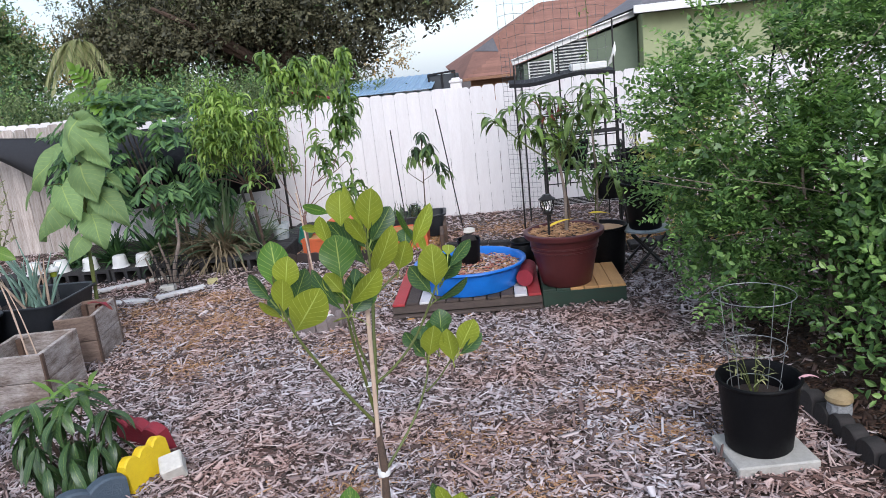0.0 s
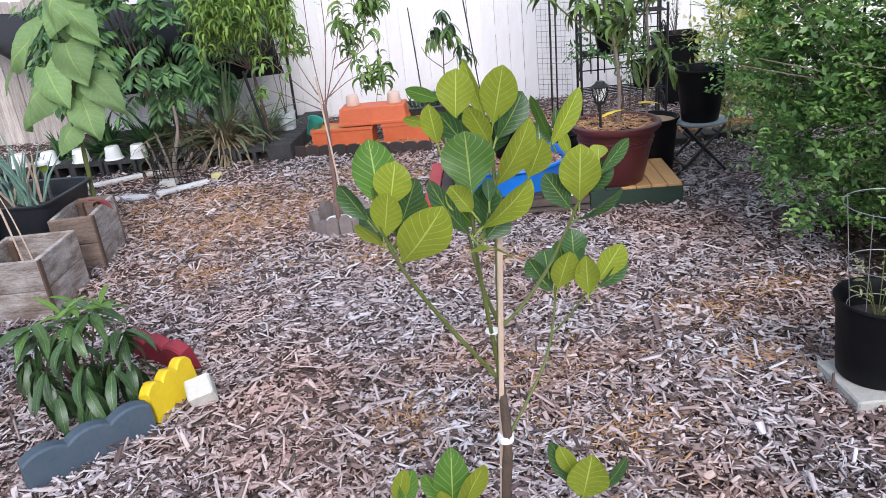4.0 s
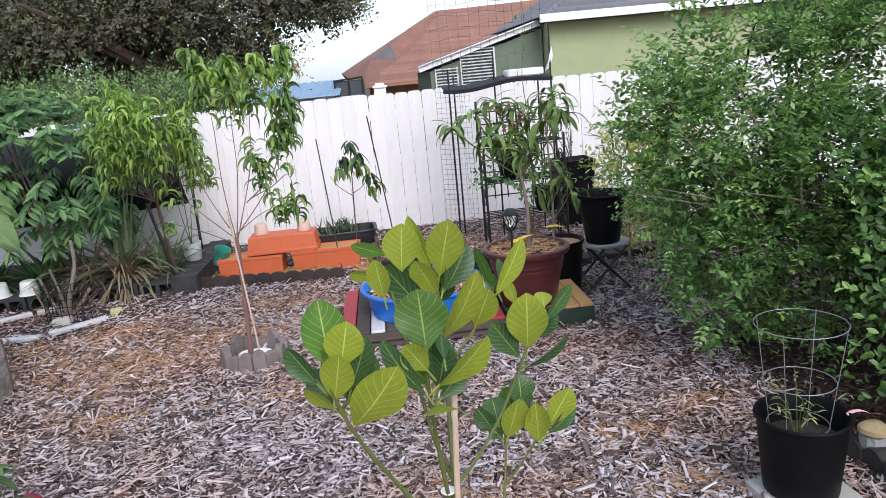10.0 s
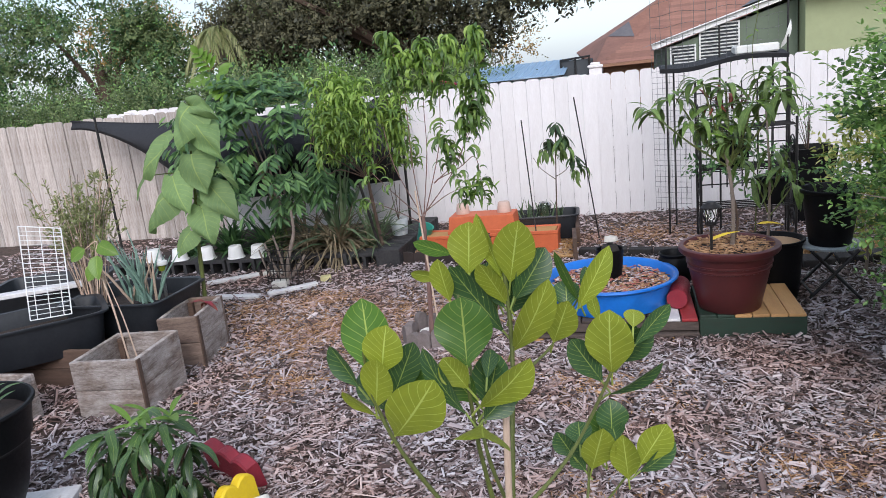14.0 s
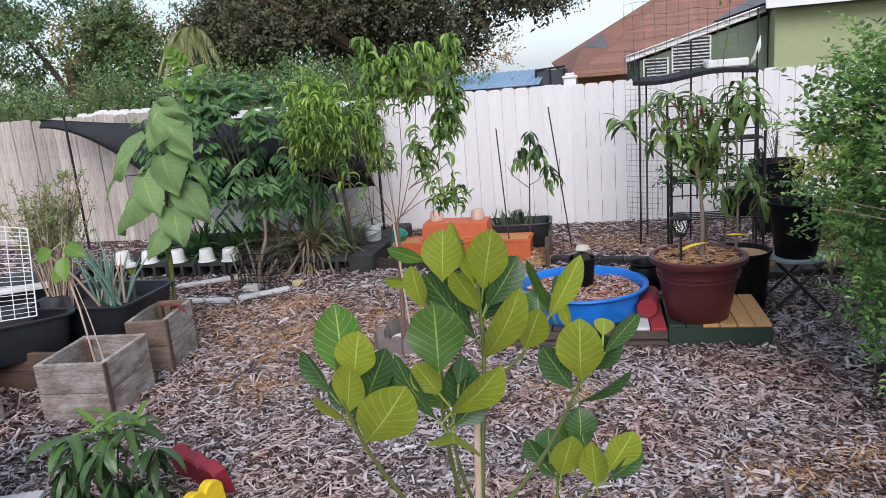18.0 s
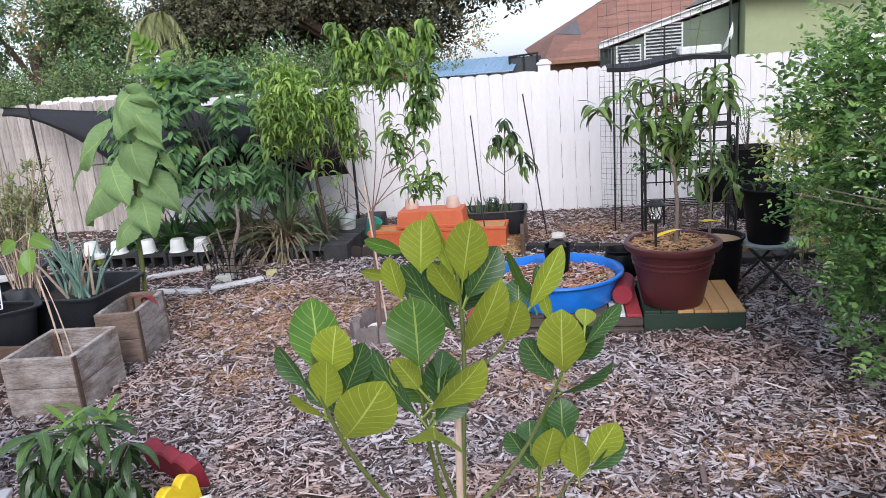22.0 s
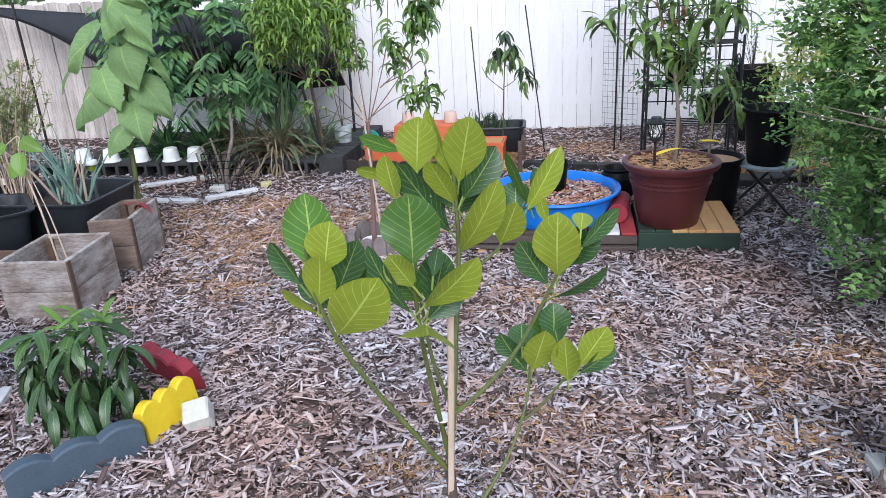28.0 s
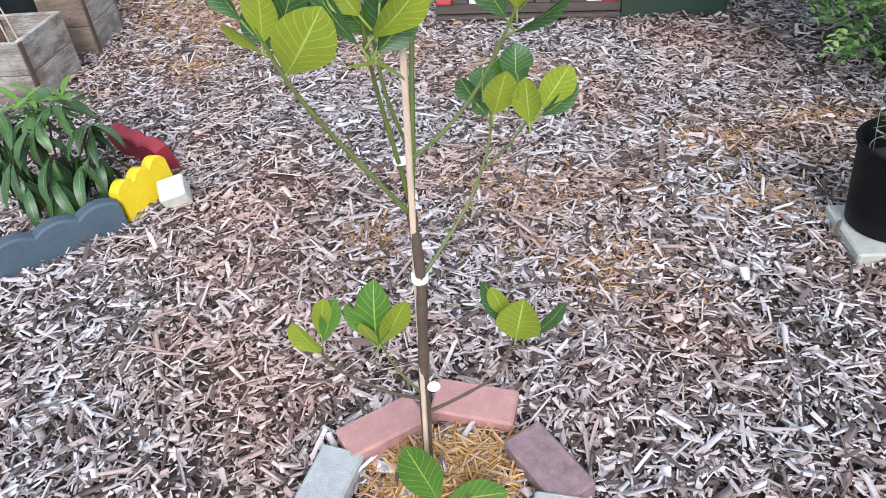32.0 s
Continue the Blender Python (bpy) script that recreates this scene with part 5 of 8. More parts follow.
pool = thing("paddling_pool", (-0.262, 5.02, 0.128), "small round blue plastic paddling pool filled with mulch", "paddling pool")
prof = [(0.31, 0.0), (0.335, 0.004), (0.345, 0.03), (0.355, 0.07), (0.362, 0.10), (0.37, 0.145), (0.395, 0.158), (0.405, 0.166), (0.402, 0.176), (0.385, 0.178), (0.372, 0.168), (0.362, 0.13), (0.35, 0.105)]
part("shell", Geo().lathe(prof, n=72, wave=lambda a, i: (0.008 * math.sin(9 * a + (2.0 if i % 2 else 0.4)) if 2 <= i <= 4 else 0)), POOL_BLUE, pool)
part("filling", Geo().lathe([(0.356, 0.112), (0.2, 0.125), (0.0005, 0.132)], n=40), SOIL, pool)
for name, count, mat, lab in (("mulch", 420, CHIPS, "grey-brown wood chips"), ("brown_mulch", 420, BROWN_MULCH, "brown shredded mulch"), ("red_mulch", 380, RED_MULCH, "red dyed chips")):
    g = Geo()
    for k in range(count):
        a, r = uni(0, 6.283), 0.35 * math.sqrt(rng.random())
        g.box((r * math.cos(a), r * math.sin(a), 0.128 + uni(-0.004, 0.010)), (uni(0.015, 0.05), uni(0.005, 0.014), 0.004), 0.001, pose(0, 0, 0, uni(-20, 20), uni(-15, 15), uni(0, 360)))
    tagged(part(name, g, mat, pool, lab, False), lab, kind="stuff")
netpot = thing("net_basket", (-0.26, 5.12, 0.25), "small black net basket standing in the pool", "basket")
netpot.scale = (1.15, 1.15, 1.4)
part("basket", Geo().lathe([(0.055, 0), (0.06, 0.01), (0.075, 0.13), (0.079, 0.135), (0.07, 0.132), (0.062, 0.04)], n=20), BLACK_PLASTIC, netpot)
part("stone", Geo().lathe([(0.0005, 0.02), (0.05, 0.05), (0.055, 0.11), (0.04, 0.15), (0.0005, 0.16)], n=10, wave=lambda a, i: 0.006 * math.sin(3 * a + i)), RING_STONE, netpot)
part("stone", Geo().lathe([(0.0005, 0.0), (0.035, 0.012), (0.03, 0.03), (0.0005, 0.036)], (0.01, -0.01, 0.16), 9, wave=lambda a, i: 0.005 * math.sin(2 * a + i)), STONE_WHITE, netpot)
solo("red_pipe_piece", Geo().tube([(0, 0, 0.06), (0.04, 0.28, 0.06)], 0.058, 18), CRIMSON_PAINT, "faded red plastic cylinder lying on the pallet", "pipe", (0.115, 4.83, 0.13))
kettle = thing("black_kettle_pot", (0.135, 5.30, 0.0), "small round black pot with a lip behind the big pot", "pot")
part("body", Geo().lathe([(0.07, 0.13), (0.105, 0.17), (0.118, 0.23), (0.108, 0.29), (0.088, 0.325), (0.098, 0.345), (0.09, 0.35), (0.075, 0.33), (0.07, 0.28)], n=26), BLACK_PLASTIC, kettle)
part("foot", Geo().lathe([(0.085, 0.0), (0.085, 0.02), (0.05, 0.05), (0.05, 0.10), (0.075, 0.132)], n=20), BLACK_PLASTIC, kettle)

round_pot("terracotta_pot", (0.404, 4.85, 0.139), 0.248, 0.168, 0.372, TERRACOTTA, "large brown-red ribbed pot holding a mango tree", 0.024, 0.035, SOIL, (0.66, 0.74))
g = Geo()
for k in range(420):
    a, r = uni(0, 6.283), 0.235 * math.sqrt(rng.random())
    g.box((r * math.cos(a), r * math.sin(a), uni(-0.004, 0.014)), (uni(0.02, 0.06), uni(0.005, 0.010), 0.004), 0.001, pose(0, 0, 0, uni(-25, 25), uni(-15, 15), uni(0, 360)))
solo("pot_mulch", g, BROWN_MULCH, "tan wood shavings on the soil of the big pot", "mulch", (0.404, 4.85, 0.49), kind="stuff", smooth=False)

mango = thing("mango_tree", (0.425, 4.86, 0.475), "potted mango tree with a bare stem and drooping leaf tufts", "tree")
branch([(0, 0, 0), (0.005, 0, 0.28), (-0.03, 0, 0.55)], 0.012, 0.009, GREY_BARK, mango, "trunk", 8, ident)
branch([(0.0, 0.0, 0.02), (0.03, 0.01, 0.14), (0.012, 0, 0.28)], 0.009, 0.006, BARK, mango, "trunk", 7, ident)
for x, y, z, c, ln, lift in ((-0.42, -0.02, 0.80, 8, 0.20, -18), (-0.28, 0.05, 0.86, 8, 0.20, -12), (-0.15, -0.05, 0.93, 9, 0.21, -8), (-0.02, 0.04, 0.90, 9, 0.22, -12), (0.10, -0.04, 0.80, 9, 0.23, -22), (0.20, 0.02, 0.93, 10, 0.22, -10),
                             (0.24, -0.04, 0.84, 8, 0.22, -25), (-0.10, 0.02, 0.70, 10, 0.24, -30), (0.0, -0.06, 0.62, 9, 0.23, -35), (-0.20, 0.0, 0.72, 9, 0.22, -30), (-0.06, 0.08, 0.78, 8, 0.22, -18), (0.06, 0.02, 0.68, 8, 0.22, -30)):
    branch([(-0.02, 0, 0.45 + uni(-0.05, 0.1)), (x * 0.5, y * 0.5, 0.45 + (z - 0.45) * 0.45), (x, y, z)], 0.007, 0.004, GREEN_STEM, mango, "branch", 6, ident)
    whorl(mango, (x, y, z), c + 3, ln * 0.76, lift - 12, MANGO_SET)
    whorl(mango, (x, y, z + 0.02), 4, ln * 0.6, 5, MANGO_NEW)
part("ribbon", Geo().blade((-0.13, -0.04, 0.06), (0.04, -0.02, 0.10), (0, -0.6, 1), 0.022, 0.1, 0, 5, 0.5, 1), YELLOW_TAPE, mango, "yellow plastic ribbon")
bromeliad = thing("red_bromeliad", (0.42, 4.92, 1.28), "dark red bromeliad rosette fixed among the mango branches", "plant")
g = Geo()
for k in range(34):
    g.strap((uni(-0.11, 0.11), uni(-0.04, 0.04), uni(-0.04, 0.04)), unit(uni(0, 360), uni(-10, 80)), uni(0.07, 0.14), 0.02, 1.0, 4)
part("rosette", g, RED_FLOWER, bromeliad)

lantern = thing("solar_lantern", (0.30, 4.74, 0.49), "black solar garden lantern on a spike in the big pot", "lantern")
part("spike", Geo().tube([(0, 0, -0.02), (0, 0, 0.16)], 0.008, 8), BLACK_METAL, lantern)
part("base", Geo().lathe([(0.022, 0.15), (0.034, 0.16), (0.034, 0.17), (0.02, 0.175)], n=8), BLACK_METAL, lantern)
part("glass", Geo().lathe([(0.024, 0.172), (0.040, 0.25)], n=16), glass, lantern)
for k in range(8):
    a = radians(45 * k)
    part("bar", Geo().tube([(0.028 * math.cos(a), 0.028 * math.sin(a), 0.172), (0.046 * math.cos(a + 0.35), 0.046 * math.sin(a + 0.35), 0.21), (0.045 * math.cos(a), 0.045 * math.sin(a), 0.25)], 0.0035, 5), BLACK_METAL, lantern)
part("cap", Geo().lathe([(0.056, 0.25), (0.058, 0.256), (0.03, 0.275), (0.026, 0.285), (0.0005, 0.287)], n=8), BLACK_METAL, lantern)

round_pot("nursery_pot", (0.745, 5.42, 0.0), 0.175, 0.145, 0.385, BLACK_PLASTIC, "tall black nursery pot behind the big red-brown pot", 0.01, 0.03, STRAW)
mango2 = thing("mango_tree", (0.74, 5.42, 0.35), "slim second mango with low drooping leaves in a black pot", "tree")
branch([(-0.03, 0, 0), (-0.02, 0, 0.4), (-0.045, 0, 0.95)], 0.009, 0.006, GREY_BARK, mango2, "trunk", 7, ident)
for x, y, z, c, ln in ((0.04, -0.03, 0.50, 8, 0.2), (-0.13, -0.05, 0.42, 8, 0.2), (-0.02, 0.0, 0.58, 8, 0.19), (0.12, 0, 0.38, 6, 0.2), (-0.04, 0, 1.0, 8, 0.2), (-0.20, 0.0, 0.55, 7, 0.18), (0.04, 0.0, 0.95, 7, 0.2)):
    branch([(-0.03, 0, z - 0.22), (x * 0.6, y * 0.6, z - 0.08), (x, y, z)], 0.005, 0.003, GREEN_STEM, mango2, "branch", 6, ident)
    whorl(mango2, (x, y, z), c + 2, ln * 0.85, -48, MANGO_SET)
part("ribbon", Geo().blade((-0.10, -0.04, 0.14), (0.06, -0.03, 0.12), (0, -0.6, 1), 0.02, 0.1, 0, 5, 0.5, 1), YELLOW_TAPE, mango2, "yellow plastic ribbon")

# folding table with a black pot on it
table = thing("folding_side_table", (1.06, 5.40, 0), "small round folding table with a pale top and crossed legs", "table")
part("tabletop", Geo().lathe([(0.17, 0.325), (0.182, 0.330), (0.182, 0.342), (0.174, 0.347), (0.0005, 0.348)], n=32), GREY_SEAT, table)
for sx in (-1, 1):
    for sy in (-0.14, 0.14):
        part("leg", Geo().tube([(sx * 0.165, sy, 0.0), (-sx * 0.13, sy, 0.325)], 0.010, 8), BLACK_METAL, table)
for sx in (-1, 1):
    part("crossbar", Geo().tube([(sx * 0.12, -0.14, 0.05), (sx * 0.12, 0.14, 0.05)], 0.008, 8), BLACK_METAL, table)
round_pot("planter_pot", (1.055, 5.37, 0.348), 0.165, 0.118, 0.35, BLACK_PLASTIC, "glossy black plastic pot on a small folding table", 0.014, 0.06, SOIL)
croton = thing("yellow_croton", (1.40, 5.85, 0), "leafy yellow and green croton bush by the fence", "shrub")
gd = gt = Geo()
sprig_mass(gd, gt, [(0.02, 0, 0.75, 0.26, 0.28, 0.36), (0.12, 0.0, 0.42, 0.28, 0.28, 0.36), (0.22, -0.1, 0.95, 0.25, 0.25, 0.3)], 300, 0.055, 0.6, 0.1, 0.3)
part("crown", gd, GOLD_LEAF, croton)
branch([(0, 0, -0.02), (0.02, 0, 0.3), (0.05, 0, 0.7)], 0.012, 0.006, GREY_BARK, croton, "stem", 6, ident)
fern = thing("feathery_fern_tree", (1.55, 6.4, 0), "upright plant with pale green feathered fronds", "plant")
branch([(0, 0, -0.02), (-0.05, -0.05, 0.5), (-0.12, -0.1, 1.1)], 0.012, 0.006, GREEN_STEM, fern, "stem", 6, ident)
for k in range(11):
    az, z = 180 + uni(-110, 110), uni(0.65, 1.15)
    d = unit(az, uni(0, 35))
    b = Vector((-0.1, -0.08, z))
    g = Geo().tube([b, b + d * 0.2, b + d * 0.36 + Vector((0, 0, -0.03))], 0.003, 5)
    for i in range(9):
        for s in (-1, 1):
            q = b + d * (0.06 + i * 0.034)
            g.strap(q, d * 0.35 + d.cross(Vector((0, 0, 1))) * s, 0.085 - 0.004 * i, 0.018, 0.4, 3)
    part("frond", g, PEACH_TOP, fern)

# ---- iron rack, wire cage and shade strip by the fence ----
rack = thing("wire_bird_cage_frame", (0.0, 7.2, 0), "tall round cage of thin wire with iron rods and black cloth", "cage")
for x, y, h in ((0.222, -0.02, 1.62), (0.30, 0.30, 1.55), (1.17, 0.0, 1.95), (1.12, 0.34, 1.5), (0.66, 0.1, 1.75)):
    part("rod", Geo().tube([(x, y, -0.02), (x + 0.01, y, h)], 0.0085, 7), BLACK_METAL, rack)
gv, gh = Geo(), Geo()
for k in range(26):
    x = 0.12 + k * 0.042
    y = 0.16 - 0.20 * math.sin(math.pi * k / 25)
    lean = 0.02 * math.sin(k * 2.7)
    if k < 8:
        gv.tube([(x, y, 0.05), (x, y, 1.72 + 0.02 * math.sin(k * 2.0))], 0.0017, 3, False)
    if k % 2 == 0:
        gv.tube([(x, y, 1.42), (x + lean, y, 2.29 + 0.05 * math.sin(k * 3.0))], 0.0019, 3, False)
for k in range(34):
    z = 0.08 + 0.048 * k
    gh.tube([(0.12 + i * 0.042, 0.16 - 0.20 * math.sin(math.pi * i / 25), z) for i in range(8)], 0.0017, 3, False)
for k in range(9):
    z = 1.50 + 0.098 * k
    gh.tube([(0.12 + i * 0.042, 0.16 - 0.20 * math.sin(math.pi * i / 25), z + 0.012 * math.sin(i * 0.7 + k)) for i in range(26)], 0.0019, 3, False)
part("upright_wires", gv, WIRE, rack)
part("cross_wires", gh, WIRE, rack)
g = Geo()
for k in range(13):
    u = k / 12
    x, sag = 0.175 + u * 1.01, -0.05 * math.sin(math.pi * u * 2.3)
    z = 1.43 + 0.045 * u + sag * 0.4
    g.add([(x, -0.04 + 0.02 * math.sin(7 * u), z - 0.018), (x, -0.05 + 0.02 * math.sin(7 * u), z + 0.018), (x, 0.25, z + 0.05)], [])
for k in range(12):
    a = 3 * k
    g.f += [(a, a + 3, a + 4, a + 1), (a + 1, a + 4, a + 5, a + 2)]
part("cloth_strip", g, SHADE_CLOTH, rack, "black shade cloth strip")
part("white_rag", Geo().blade((1.13, 0.02, 1.52), (1.20, 0.0, 1.74), (0.5, -1, 0.2), 0.045, 0.1, 0.4, 6, 0.7, 2, 0.3), WHITE_PLASTIC, rack, "limp white rag")
part("white_tray", Geo().box((0.95, 0.12, 1.535), (0.34, 0.22, 0.07), 0.012), WHITE_PLASTIC, rack, "white plastic tray")

bakers = thing("iron_plant_rack", (0.81, 6.95, 0), "black wrought iron plant rack with scrolled sides and pots", "rack")
for x in (-0.36, 0.36):
    for y in (-0.14, 0.14):
        part("post", Geo().tube([(x, y, 0), (x, y, 1.32 if y > 0 else 1.0)], 0.011, 8), BLACK_METAL, bakers)
    for k in range(4):
        z = 0.16 + 0.3 * k
        pts = [(x, 0.0 + 0.10 * math.cos(a) * (1 - a / 16), z + 0.09 * math.sin(a) * (1 - a / 16)) for a in [0.45 * i for i in range(22)]]
        part("scroll", Geo().tube(pts, 0.006, 5), BLACK_METAL, bakers)
for z in (0.30, 0.62, 0.94):
    for y in (-0.14, -0.07, 0.0, 0.07, 0.14):
        part("shelf_bar", Geo().tube([(-0.36, y, z), (0.36, y, z)], 0.006, 6), BLACK_METAL, bakers)
for k in range(8):
    z = 0.45 + 0.11 * k
    part("back_bar", Geo().tube([(-0.36, 0.14, z), (0.36, 0.14, z)], 0.006, 6), BLACK_METAL, bakers)
for k in range(5):
    x = -0.24 + 0.12 * k
    part("back_bar", Geo().tube([(x, 0.145, 0.42), (x, 0.145, 1.3)], 0.006, 6), BLACK_METAL, bakers)
round_pot("black_shelf_pot", (0.72, 6.95, 0.63), 0.15, 0.11, 0.24, BLACK_PLASTIC, "black pot with dark trailing leaves on the iron rack", 0.01, 0.03, SOIL)
round_pot("black_shelf_pot", (1.02, 6.95, 0.30), 0.13, 0.10, 0.22, BLACK_PLASTIC, "black pot on the lower shelf of the iron rack", 0.01, 0.03, SOIL)
trail = thing("trailing_plant", (0.72, 6.93, 0.85), "dark green trailing plant in a black shelf pot", "plant")
gd = gt = Geo()
sprig_mass(gd, gt, [(0.0, 0, 0.05, 0.22, 0.18, 0.18), (0.28, -0.02, -0.28, 0.16, 0.14, 0.16), (-0.1, -0.05, -0.2, 0.16, 0.14, 0.2)], 90, 0.05, 0.2, -0.6, 0.2)
part("leaves", gd, BUSH_LEAF, trail)
vine = thing("climbing_vine", (0.92, 7.16, 0), "thin vine climbing through the wire cage with sparse leaves", "vine")
branch([(0.0, 0, 0.0), (0.03, 0, 0.9), (-0.02, -0.02, 1.5), (0.03, -0.02, 1.9), (0.0, 0, 2.4)], 0.005, 0.002, GREEN_STEM, vine, "stem", 5, ident)
for k in range(26):
    z = uni(0.9, 2.4)
    place_leaf(MANGO_NEW[k % 2], (uni(-0.05, 0.05), -0.02, z), unit(uni(0, 360), uni(-40, 30)), (0, -0.6, 1), uni(0.05, 0.08), vine)
square = thing("square_planter", (1.42, 7.55, 0), "tall square black planter with a wispy shrub by the fence", "planter")
g = Geo()
for z, h in ((0.0, 0.13), (0.62, 0.19), (0.655, 0.195), (0.655, 0.175), (0.60, 0.165)):
    g.v += [(-h, -h, z), (h, -h, z), (h, h, z), (-h, h, z)]
    g.uv += [(0.5, 0.5)] * 4
for i in range(4):
    for j in range(4):
        g.f.append((i * 4 + j, i * 4 + (j + 1) % 4, i * 4 + 4 + (j + 1) % 4, i * 4 + 4 + j))
g.f.append((16, 17, 18, 19))
part("body", g, BLACK_PLASTIC, square)
wisp = thing("wispy_shrub", (1.42, 7.55, 0.6), "small wispy dark shrub in a square planter", "shrub")
for k in range(9):
    e = unit(uni(0, 360), uni(55, 85)) * uni(0.3, 0.55)
    branch([(0, 0, 0), e * 0.5, e], 0.004, 0.0015, BARK, wisp, "twig", 5, ident)
    g = Geo()
    for j in range(14):
        g.strap(e * uni(0.35, 1), unit(uni(0, 360), uni(0, 60)), 0.035, 0.014, 0.5, 2)
    part("leaves", g, BUSH_LEAF, wisp)
g = Geo()
for k in range(9):
    solo("border_brick", Geo().box((0, 0, 0.03), (0.10, 0.19, 0.06), 0.006), RING_STONE, "low brown border brick half sunk in the mulch", "brick", (0.98 + 0.118 * k, 6.08 + uni(-0.01, 0.01) + 0.02 * k, 0), "border bricks by the fence", turn=uni(-6, 6))
for k in range(7):
    solo("border_brick", Geo().box((0, 0, 0.03), (0.19, 0.095, 0.06), 0.006), RING_STONE, "low brown border brick half sunk in the mulch", "brick", (-0.45 + 0.20 * k, 6.63 - 0.035 * k, 0), "border bricks behind the pool", turn=-8 + uni(-6, 6))
chips("border_mulch", STRAW, "orange mulch strip behind the border bricks", [(0.95, 2.1, 6.12, 6.6, 2600, 0.018)], (0.045, 0.009, 0.003), 41, "mulch")

# ---- slender peach with its stone ring ----
def hook(g, base, az, rise, length, width, curl, twist):
    """A narrow peach leaf that rises, arches over and hooks back down."""
    p, seg = Vector(base), 7
    s0 = Vector((-math.sin(radians(az)), math.cos(radians(az)), 0))
    vs, fs, uv = [], [], []
    for i in range(seg + 1):
        u = i / seg
        d = unit(az, rise - curl * u ** 0.85)
        s = (s0 * math.cos(twist) + d.cross(s0) * math.sin(twist)).normalized()
        w = width / 2 * max(0.08, math.sin(math.pi * (0.10 + 0.90 * u) ** 0.9)) if i < seg else width * 0.03
        vs += [p - s * w, p + s * w]
        uv += [(0, u), (1, u)]
        p = p + d * (length / seg)
    for i in range(seg):
        fs.append((2 * i, 2 * i + 1, 2 * i + 3, 2 * i + 2))
    g.add(vs, fs, uv)


def peach(limbs, g, n_leaves, size, curl=190):
    """Narrow leaves that arch over and hook down, set densely round the shoots of a peach."""
    for limb in limbs:
        pts = [Vector(p) for p in limb]
        for k in range(n_leaves):
            v = 0.10 + 0.90 * rng.random() ** 0.75
            u = v * (len(pts) - 1)
            i = min(int(u), len(pts) - 2)
            p = pts[i].lerp(pts[i + 1], u - i)
            hook(g, p + Vector((uni(-1, 1), uni(-1, 1), uni(-1, 1))) * 0.012, uni(0, 360), uni(15, 55) + 30 * v, size * uni(0.7, 1.2), uni(0.016, 0.025), curl * uni(0.75, 1.2), uni(-0.9, 0.9))


peach_tree = thing("young_peach_tree", (-1.36, 4.74, 0), "slender young peach tree with long hanging leaves in a stone ring", "tree")
branch([(0, 0, -0.01), (0.02, 0, 0.4), (0.03, 0, 0.78)], 0.016, 0.012, PINK_BARK, peach_tree, "trunk", 8, ident)
peach_limbs = [
    [(0.0, 0, 1.50), (-0.05, 0.0, 1.68), (-0.06, 0, 1.84)],
    [(0.10, 0.03, 1.45), (0.12, 0.03, 1.62), (0.13, 0.03, 1.79)],
    [(0.22, -0.03, 1.50), (0.26, -0.03, 1.65), (0.29, -0.03, 1.78)],
    [(0.40, 0.0, 1.45), (0.44, 0.0, 1.64), (0.45, 0.0, 1.82)],
    [(0.30, 0.02, 1.15), (0.40, 0.02, 1.33), (0.46, 0.02, 1.52)],
    [(0.36, -0.04, 1.62), (0.37, -0.04, 1.42), (0.35, -0.04, 1.25)],
    [(0.22, 0.0, 1.40), (0.21, 0.0, 1.22), (0.22, 0.0, 1.05)],
    [(0.38, 0.0, 1.12), (0.41, 0.0, 0.98), (0.39, 0.0, 0.86)],
    [(0.26, 0.0, 1.06), (0.30, 0.0, 0.94), (0.31, 0.0, 0.84)],
]
for limb in ([(0.03, 0, 0.74), (0.0, 0, 1.1), (0.0, 0, 1.5), (-0.06, 0, 1.84)], [(0.03, 0, 0.76), (0.09, 0.02, 1.15), (0.10, 0.03, 1.45), (0.13, 0.03, 1.79)], [(0.04, 0, 0.78), (0.18, -0.02, 1.2), (0.22, -0.03, 1.5), (0.29, -0.03, 1.78)],
             [(0.04, 0, 0.8), (0.28, 0, 1.1), (0.40, 0, 1.45), (0.45, 0, 1.82)], [(0.12, 0, 0.98), (0.30, 0.02, 1.15), (0.46, 0.02, 1.52)], [(0.14, 0, 1.0), (0.28, 0, 1.06), (0.38, 0, 1.12), (0.40, 0, 0.98)],
             [(0.03, 0, 0.77), (-0.12, 0, 0.92), (-0.26, 0, 1.07)], [(0.03, 0, 0.74), (-0.18, 0.03, 0.84), (-0.33, 0.03, 0.90)], [(0.0, 0, 0.84), (-0.12, 0.02, 1.1), (-0.16, 0.02, 1.35)], [(0.03, 0.0, 0.8), (0.18, 0, 0.9), (0.28, 0, 0.94)]):
    branch(limb, 0.0038, 0.0014, PINK_BARK, peach_tree, "limb", 6, ident)
g = Geo()
peach([[l[1], l[2]] for l in peach_limbs[:4]], g, 34, 0.125, 230)
peach([[(0.05, 0.02, 1.55), (0.04, 0.02, 1.74)], [(0.34, 0.02, 1.5), (0.36, 0.02, 1.72)], [(0.19, 0.0, 1.5), (0.20, 0.0, 1.70)]], g, 26, 0.12, 230)
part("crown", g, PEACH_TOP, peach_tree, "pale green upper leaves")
g = Geo()
peach([[l[1], l[2]] for l in peach_limbs[:4]], g, 34, 0.13)
peach([[(x, y, z - 0.05) for x, y, z in l[:2]] for l in peach_limbs[:4]], g, 30, 0.14)
peach(peach_limbs[4:7], g, 60, 0.135)
peach(peach_limbs[7:], g, 34, 0.12)
